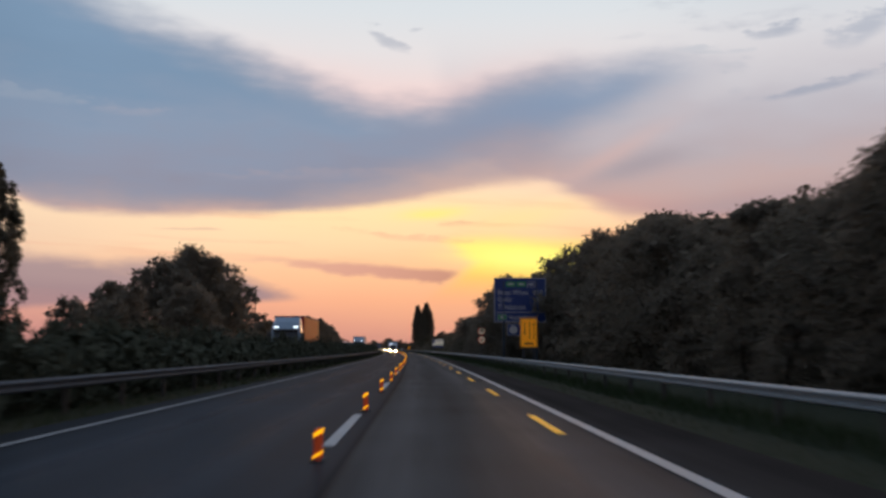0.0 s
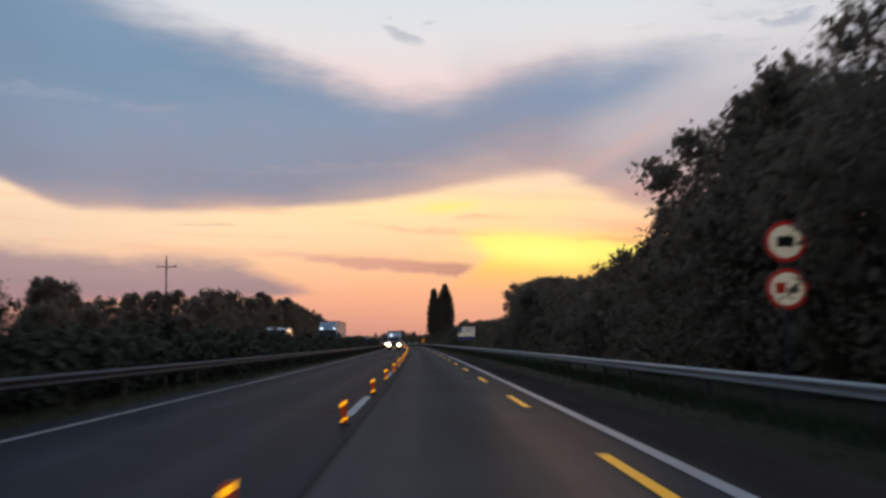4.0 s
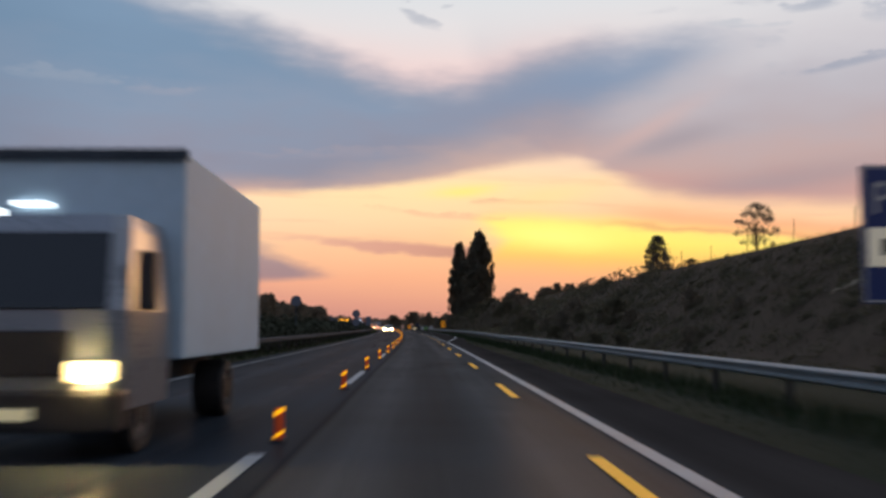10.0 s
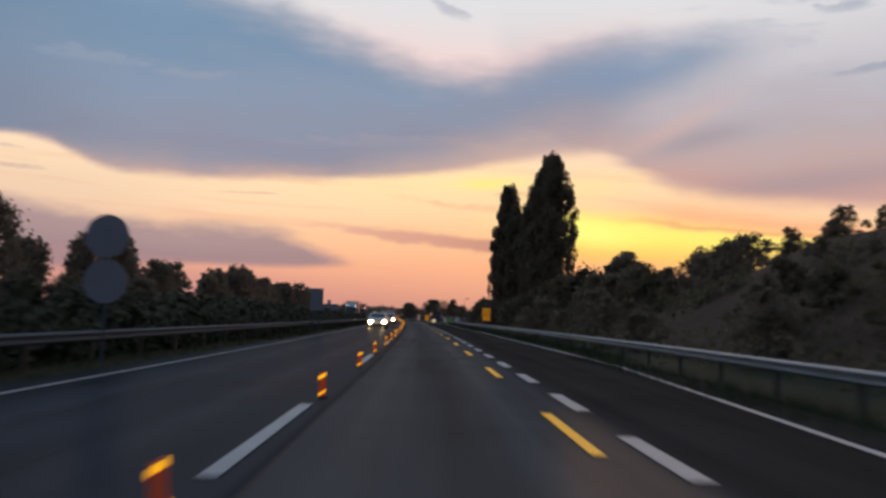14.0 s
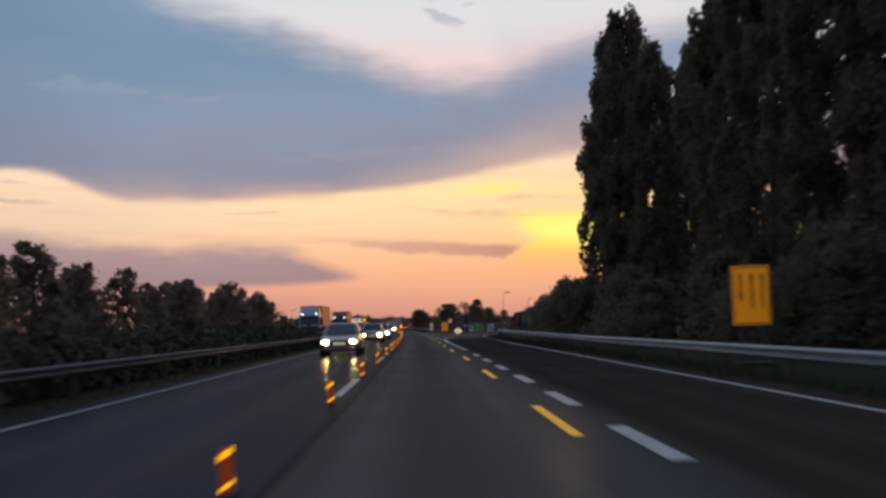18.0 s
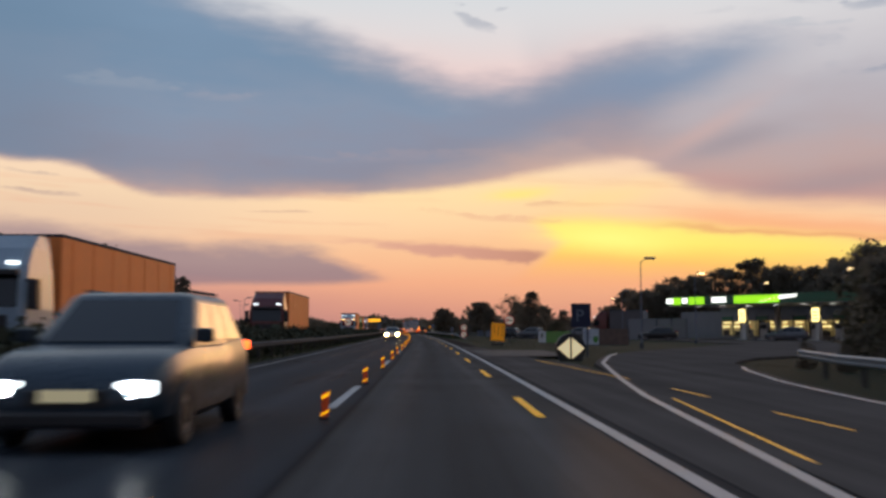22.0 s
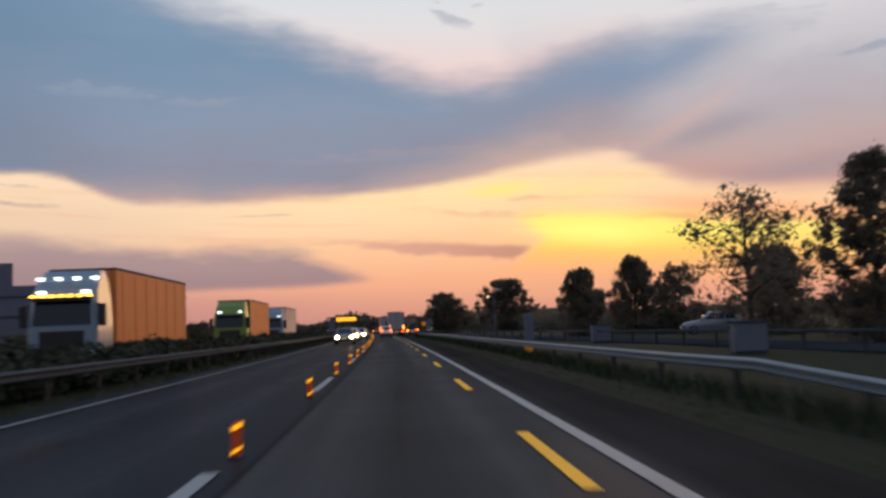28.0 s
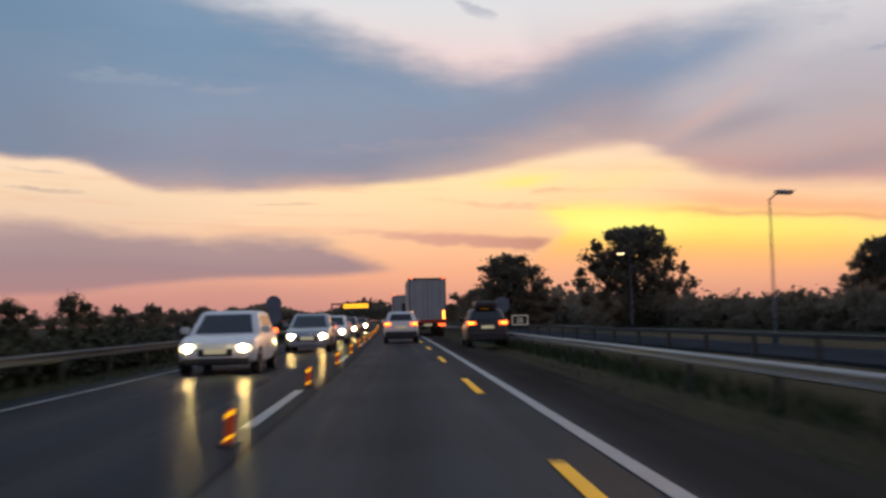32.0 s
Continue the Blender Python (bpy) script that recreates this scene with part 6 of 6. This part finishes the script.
def lorry(name, label, m, cab, side, L=13.6, front_board=None, markers=0, lit=True, group=""):
    """An articulated lorry, its cab's front at y = 0 and its trailer behind it."""
    t = thing(name, label, "lorry", group, m)
    rings = []
    for z, w, y0, y1 in ((0.55, 1.22, -2.2, -0.06), (1.2, 1.25, -2.2, 0.0), (1.75, 1.25, -2.2, -0.02), (2.75, 1.20, -2.2, -0.22), (2.95, 1.18, -2.2, -0.30)):
        rings.append([(-w, y0, z), (w, y0, z), (w, y1 - 0.16, z), (w * 0.86, y1, z), (-w * 0.86, y1, z), (-w, y1 - 0.16, z)])
    c = part("cab", loft(rings), cab, t)
    rings = []
    for z, w, y1 in ((2.95, 1.16, -0.32), (3.45, 1.12, -0.75), (3.85, 1.05, -1.35)):
        rings.append([(-w, -2.2, z), (w, -2.2, z), (w, y1 - 0.15, z), (w * 0.86, y1, z), (-w * 0.86, y1, z), (-w, y1 - 0.15, z)])
    part("roof_deflector", loft(rings), cab, t)
    bm = bmesh.new()
    vs = [bm.verts.new(p) for p in ((-1.04, 0.012, 1.82), (1.04, 0.012, 1.82), (1.0, -0.19, 2.68), (-1.0, -0.19, 2.68), (-1.04, -0.05, 1.82), (1.04, -0.05, 1.82), (1.0, -0.25, 2.68), (-1.0, -0.25, 2.68))]
    bm.faces.new(vs[:4])
    bm.faces.new(vs[4:])
    for i in range(4):
        bm.faces.new((vs[i], vs[(i + 1) % 4], vs[4 + (i + 1) % 4], vs[4 + i]))
    part("windscreen", bm, M_tint, t)
    part("sun_visor", boxed(-1.05, 1.05, -0.2, 0.06, 2.68, 2.82, bevel=0.02), M_black, t)
    part("grille", boxed(-0.8, 0.8, -0.05, 0.02, 0.95, 1.6, bevel=0.02), M_black, t)
    part("bumper", boxed(-1.22, 1.22, -0.4, 0.04, 0.32, 0.85, bevel=0.05), cab, t)
    for sx in (-1, 1):
        bm = bmesh.new()
        vs = [bm.verts.new((sx * x, y, z)) for x in (1.262, 1.235) for y, z in ((-1.15, 1.75), (-0.25, 1.75), (-0.38, 2.6), (-1.15, 2.6))]
        bm.faces.new(vs[:4])
        bm.faces.new(vs[4:])
        for i in range(4):
            bm.faces.new((vs[i], vs[(i + 1) % 4], vs[4 + (i + 1) % 4], vs[4 + i]))
        part("side_window", bm, M_tint, t)
        mir = part("mirror", boxed(sx * 1.42 - 0.13, sx * 1.42 + 0.13, -0.25, -0.08, 1.75, 2.55, bevel=0.04), M_black, t)
        part("mirror_arm", boxed(min(sx * 1.2, sx * 1.42), max(sx * 1.2, sx * 1.42), -0.2, -0.14, 2.5, 2.56), M_black, mir)
        hl = part("headlight", boxed(sx * 0.92 - 0.22, sx * 0.92 + 0.22, 0.0, 0.055, 0.6, 0.8, bevel=0.02), M_glass, t)
        if lit:
            part("bulb", tube((sx * 0.92, 0.05, 0.7), (sx * 0.92, 0.075, 0.7), 0.08, n=12), M_head, hl, "bright glowing lamp")
        part("roof_lamp", boxed(sx * 0.8 - 0.16, sx * 0.8 + 0.16, -0.34, -0.24, 2.98, 3.06, bevel=0.01), M_head_soft, t, "white roof lamp")
        wheel(t, sx * 1.0, -1.35, 0.5, 0.3)
        wheel(t, sx * 0.95, -4.1, 0.5, 0.5)
    for i in range(markers):
        x = -1.0 + 2.0 * i / max(1, markers - 1)
        part("marker_lamp", boxed(x - 0.1, x + 0.1, -0.02, 0.075, 2.84, 2.9), M_marker, t, "small amber marker lamp")
        if i % 2 == 0:
            part("marker_lamp", boxed(x - 0.13, x + 0.13, -0.86, -0.74, 3.5, 3.58), M_head_soft, t, "small white marker lamp")
    # trailer
    y1, y0 = -2.75, -2.75 - L
    part("chassis", boxed(-0.5, 0.5, y0 + 0.2, -1.6, 0.75, 1.05), M_steel_dull, t)
    tr = part("trailer_box", boxed(-1.27, 1.27, y0, y1, 1.1, 3.95, bevel=0.03), side, t)
    part("front_wall", boxed(-1.26, 1.26, y1 + 0.002, y1 + 0.05, 1.15, 3.92), front_board or side, tr)
    part("top_rail", boxed(-1.29, 1.29, y0 - 0.01, y1 + 0.02, 3.93, 4.02), M_steel_dull, tr)
    part("side_guard", boxed(1.15, 1.22, y0 + 3.4, y1 - 3.2, 0.45, 0.95), M_steel_dull, tr)
    for k in range(7):
        y = y1 - 0.9 - k * (L - 1.6) / 6
        for sx in (-1, 1):
            part("strap", boxed(sx * 1.275 - 0.012, sx * 1.275 + 0.012, y - 0.025, y + 0.025, 1.1, 3.9), side, tr)
    if front_board:
        part("corner_post", boxed(1.22, 1.29, y1 - 0.35, y1 + 0.03, 1.1, 3.95), front_board, tr)
    for k in range(3):
        for sx in (-1, 1):
            wheel(t, sx * 1.0, y0 + 2.0 + k * 1.3, 0.5, 0.36)
    # rear
    for sx in (-1, 1):
        part("rear_post", boxed(min(sx * 1.2, sx * 1.275), max(sx * 1.2, sx * 1.275), y0 - 0.05, y0 - 0.002, 1.1, 3.95), M_steel_dull, tr, "dark frame post")
    part("rear_header", boxed(-1.2, 1.2, y0 - 0.05, y0 - 0.002, 3.885, 3.95), M_steel_dull, tr)
    part("door_gap", boxed(-0.013, 0.013, y0 - 0.03, y0 - 0.002, 1.15, 3.88), M_black, tr)
    for sx in (-1, 1):
        d = part("rear_door", boxed(min(sx * 0.015, sx * 1.2), max(sx * 0.015, sx * 1.2), y0 - 0.04, y0 - 0.002, 1.15, 3.88, bevel=0.01), M_doors, tr)
        for x in (0.3, 0.85):
            part("lock_bar", tube((sx * x, y0 - 0.06, 1.2), (sx * x, y0 - 0.06, 3.85), 0.02, n=8), M_steel, d)
        part("rear_marker", boxed(sx * 1.1 - 0.07, sx * 1.1 + 0.07, y0 - 0.06, y0 - 0.052, 1.2, 1.75), M_tail_amber, tr, "glowing amber rear panel")
        part("tail_light", boxed(sx * 0.95 - 0.24, sx * 0.95 + 0.24, y0 - 0.06, y0 + 0.02, 0.72, 0.86, bevel=0.01), M_tail, tr, "glowing red tail light")
        part("top_lamp", boxed(sx * 1.1 - 0.09, sx * 1.1 + 0.09, y0 - 0.03, y0 - 0.012, 3.95, 4.01), M_tail, tr, "small red roof lamp")
    part("under_bar", boxed(-1.25, 1.25, y0 - 0.03, y0 + 0.1, 0.95, 1.14), P_red, tr, "red lower bar")
    part("number_plate", boxed(-0.3, 0.3, y0 - 0.05, y0 - 0.032, 0.72, 0.86), M_plate, tr)
    return t


def box_lorry(m):
    t = thing("box_lorry", "rigid lorry with a pale box body and lit headlights", "lorry", "", m)
    rings = []
    for z, w, y0, y1 in ((0.5, 1.08, -1.9, -0.08), (1.0, 1.12, -1.9, 0.0), (1.5, 1.12, -1.9, -0.03), (2.35, 1.04, -1.9, -0.4), (2.5, 1.0, -1.9, -0.5)):
        rings.append([(-w, y0, z), (w, y0, z), (w, y1 - 0.14, z), (w * 0.86, y1, z), (-w * 0.86, y1, z), (-w, y1 - 0.14, z)])
    part("cab", loft(rings), P_silver, t)
    part("position_light", boxed(0.55, 1.0, -0.015, 0.02, 1.36, 1.40), M_head_soft, t, "thin white light strip")
    part("roof_light", boxed(0.3, 0.75, -1.96, -1.93, 2.75, 2.80), M_head_soft, t, "thin white light strip")
    bm = bmesh.new()
    vs = [bm.verts.new(p) for p in ((-0.95, 0.0, 1.52), (0.95, 0.0, 1.52), (0.88, -0.36, 2.3), (-0.88, -0.36, 2.3), (-0.95, -0.06, 1.52), (0.95, -0.06, 1.52), (0.88, -0.42, 2.3), (-0.88, -0.42, 2.3))]
    bm.faces.new(vs[:4])
    bm.faces.new(vs[4:])
    for i in range(4):
        bm.faces.new((vs[i], vs[(i + 1) % 4], vs[4 + (i + 1) % 4], vs[4 + i]))
    part("windscreen", bm, M_tint, t)
    part("grille", boxed(-0.6, 0.6, -0.05, 0.02, 0.85, 1.3, bevel=0.02), M_black, t)
    part("bumper", boxed(-1.1, 1.1, -0.3, 0.04, 0.3, 0.72, bevel=0.05), M_black, t)
    part("number_plate", boxed(-0.26, 0.26, 0.042, 0.06, 0.42, 0.54), M_plate, t)
    for sx in (-1, 1):
        hl = part("headlight", boxed(sx * 0.82 - 0.24, sx * 0.82 + 0.24, -0.02, 0.05, 0.80, 1.0, bevel=0.03), M_head_bowl, t)
        part("bulb", tube((sx * 0.82, 0.045, 0.88), (sx * 0.82, 0.075, 0.88), 0.085, n=12), M_head, hl, "bright glowing lamp")
        part("mirror", boxed(sx * 1.28 - 0.1, sx * 1.28 + 0.1, -0.35, -0.2, 1.5, 2.1, bevel=0.03), M_black, t)
        wheel(t, sx * 0.92, -1.0, 0.42, 0.26)
        wheel(t, sx * 0.88, -5.6, 0.42, 0.46)
    b = part("box_body", boxed(-1.25, 1.25, -7.6, -2.0, 0.95, 3.4, bevel=0.03), M_boxblue, t, "pale blue-white box body")
    part("box_frame", boxed(-1.28, 1.28, -2.0, -1.94, 3.3, 3.44), M_steel_dull, b)
    part("corner_trim", boxed(1.24, 1.28, -7.6, -1.96, 3.36, 3.44), M_steel_dull, b)
    part("cab_lamp", boxed(0.35, 0.75, -0.66, -0.5, 2.5, 2.58, bevel=0.01), M_head_soft, t)
    part("chassis", boxed(-0.45, 0.45, -7.4, -1.2, 0.6, 0.95), M_steel_dull, t)
    return t


IN = 180  # facing the camera
# oncoming in the next lane
box_lorry(at(270.5, -2.1, 0, IN) @ Matrix.Scale(0.9, 4))
ONC = "oncoming traffic in the next lane"
car("silver_car", "oncoming silver estate car with lit headlights", "car", at(459.5, -2.1, 0, IN), P_silver, 4.6, 1.82, 1.46, 0.95, 0.98, "suv", True, None, False, ONC)
car("grey_car", "oncoming dark grey car with lit headlights", "car", at(510, -2.0, 0, IN), P_grey, 4.5, 1.82, 1.48, 0.9, 0.94, "sedan", True, None, False, ONC)
car("grey_suv", "oncoming grey off-road car with lit headlights", "car", at(547.2, -2.1, 0, IN), P_grey, 4.7, 1.9, 1.58, 0.98, 0.98, "suv", True, None, False, ONC)
car("blue_suv", "oncoming dark blue off-road car with white headlights", "car", at(567.6, -2.0, 0, IN), P_blue, 4.8, 1.95, 1.64, 1.02, 1.04, "suv", True, M_head_white, False, ONC)
car("dark_car", "oncoming dark car with bright headlights", "car", at(674, -1.9, 0, IN), P_grey, 4.4, 1.8, 1.5, 0.92, 0.95, "sedan", True, None, False, ONC)
car("yellowish_car", "oncoming pale grey car with warm headlights", "car", at(788.5, -2.3, 0, IN), P_grey, 4.6, 1.85, 1.5, 0.93, 0.95, "suv", True, None, False, ONC)
car("white_car", "oncoming white off-road car with warm headlights", "car", at(819.5, -2.5, 0, IN), P_white, 4.7, 1.92, 1.52, 0.94, 0.95, "suv", True, None, False, ONC)
car("pale_car", "oncoming pale car with bright headlights", "car", at(835.5, -1.75, 0, IN), P_silver, 4.5, 1.85, 1.52, 0.95, 0.98, "sedan", True, None, False, ONC)
car("small_car", "oncoming small car with bright headlights", "car", at(850, -1.7, 0, IN), P_white, 4.3, 1.78, 1.5, 0.92, 0.96, "suv", True, None, False, ONC)
car("far_car", "oncoming distant car with bright headlights", "car", at(868, -1.7, 0, IN), P_grey, 4.4, 1.8, 1.5, 0.92, 0.95, "sedan", True, None, False, ONC)
car("far_car", "oncoming distant car with bright headlights", "car", at(905, -1.7, 0, IN), P_grey, 4.4, 1.8, 1.5, 0.92, 0.95, "suv", True, None, False, ONC)
# ahead, the same way
car("white_suv", "white compact off-road car with glowing tail lights", "car", at(847, 1.98), P_white, 4.4, 1.76, 1.6, 1.0, 1.02, "suv", False)
car("black_suv", "black off-road car with a roof box, tail lights on", "car", at(836.5, 5.4), P_black, 4.0, 1.70, 1.55, 1.0, 1.02, "suv", False, None, True)
lorry("lorry_ahead", "articulated lorry seen from behind, grey doors, red bar", at(880.5, 4.0), P_white, M_curtain_grey, 13.6, None, 0, False)
lorry("lorry_far_ahead", "second articulated lorry far ahead with pale sides", at(930, 3.2), P_white, M_curtain_pale, 13.6, None, 0, False)
car("far_car_ahead", "distant dark car ahead with red tail lights", "car", at(960, 1.8), P_grey, 4.4, 1.8, 1.5, 0.92, 0.95, "suv", False)
# the opposite carriageway
OPP = "lorries on the opposite carriageway"
lorry("lorry", "white-cabbed lorry with a red-edged orange trailer", at(86.3, -9.8, 0, IN), P_pale, M_curtain_orange, 13.6, P_red, 0, False, OPP)
lorry("lorry", "white-cabbed lorry with a pale pinkish trailer", at(234, -9.9, 0, IN), P_pale, M_curtain_pale, 13.6, None, 0, False, OPP)
lorry("lorry", "pale blue-cabbed lorry with an orange trailer", at(583, -10.6, 0, IN), P_pale, M_curtain_orange, 13.6, None, 0, False, OPP)
lorry("lorry", "dark red-cabbed lorry with an orange-lit trailer", at(629.5, -9.9, 0, IN), P_darkred, M_curtain_orange, 13.6, None, 0, False, OPP)
lorry("lorry", "white-cabbed lorry with rows of marker lamps, orange trailer", at(732, -10.3, 0, IN), P_pale, M_curtain_orange, 13.6, None, 7, False, OPP)
lorry("lorry", "olive green lorry with a brownish trailer", at(775, -10.7, 0, IN), P_green, M_curtain_orange, 13.6, P_green, 0, False, OPP)
lorry("lorry", "white-cabbed lorry with a pale curtain trailer", at(803, -10.4, 0, IN), P_pale, M_curtain_pale, 13.6, None, 0, False, OPP)
car("white_van", "white high-roofed van passing behind the median hedge", "van", at(190, -10.4, 0, IN), P_white, 5.6, 1.98, 2.5, 1.15, 1.25, "van", False, M_glass)
# parked at the filling station and on the slip road
for s_, u_, turn_, col_, lab_ in ((671, 28, 70, P_black, "dark car parked by the forecourt"), (690, 22, 60, P_grey, "grey car parked behind the banners"), (700, 17, 50, P_grey, "grey car parked on the station lot"), (704, 14, 60, P_black, "dark car parked on the station lot"), (695, 33, 80, P_grey, "grey car parked by the forecourt"), (661, 39, 65, P_grey, "dark car standing at the pumps")):
    car("parked_car", lab_, "car", at(s_, u_, -0.05, turn_), col_, 4.3, 1.8, 1.5, 0.92, 0.95, "suv", False, M_glass, False, "cars parked at the filling station")
car("silver_van", "silver van standing on the slip road", "van", at(772, 26.3, -0.1, 80), P_silver, 4.6, 1.85, 1.7, 1.0, 1.05, "suv", False, M_glass)
lorry("parked_lorry", "dark red lorry parked behind the banners", at(705, 27, -0.05, 60), P_darkred, M_dark_side, 4.8, None, 0, False)

# ---- paved strip beside the shoulder where the ramp turns off ----
M_paving = material("grey_paving", (0.080, 0.075, 0.072), 0.85, vary=0.3, scale=0.7, fine=14, bump=0.4, spec=0.15)
M_paving_bed = material("paving_bed", (0.045, 0.043, 0.042), 0.9, vary=0.2, scale=1.0, fine=14, spec=0.1)
pave = ribbon("pavement", 601.0, 614.6, 3.98, lambda s: min(8.2, step(RAMP_L, s) - 0.5), 0.008, M_paving_bed, None, 1.0, 2, 0.3, "grey block paving beside the hard shoulder", "structure")
pave["category"] = "pavement"
rng = random.Random(21)
first = None
for i in range(22):
    for j in range(9):
        s_, u_ = 601.35 + i * 0.6, 4.22 + j * 0.44 + (0.0 if i % 2 else 0.02)
        m_ = at(s_, u_, 0.008 + rng.uniform(0.0, 0.005), rng.uniform(-0.6, 0.6))
        if first is None:
            first = part("paving_slab", boxed(-0.208, 0.208, -0.288, 0.288, 0.0, 0.016), M_paving, pave)
            first.matrix_basis = m_
        else:
            share(first, pave, m_)
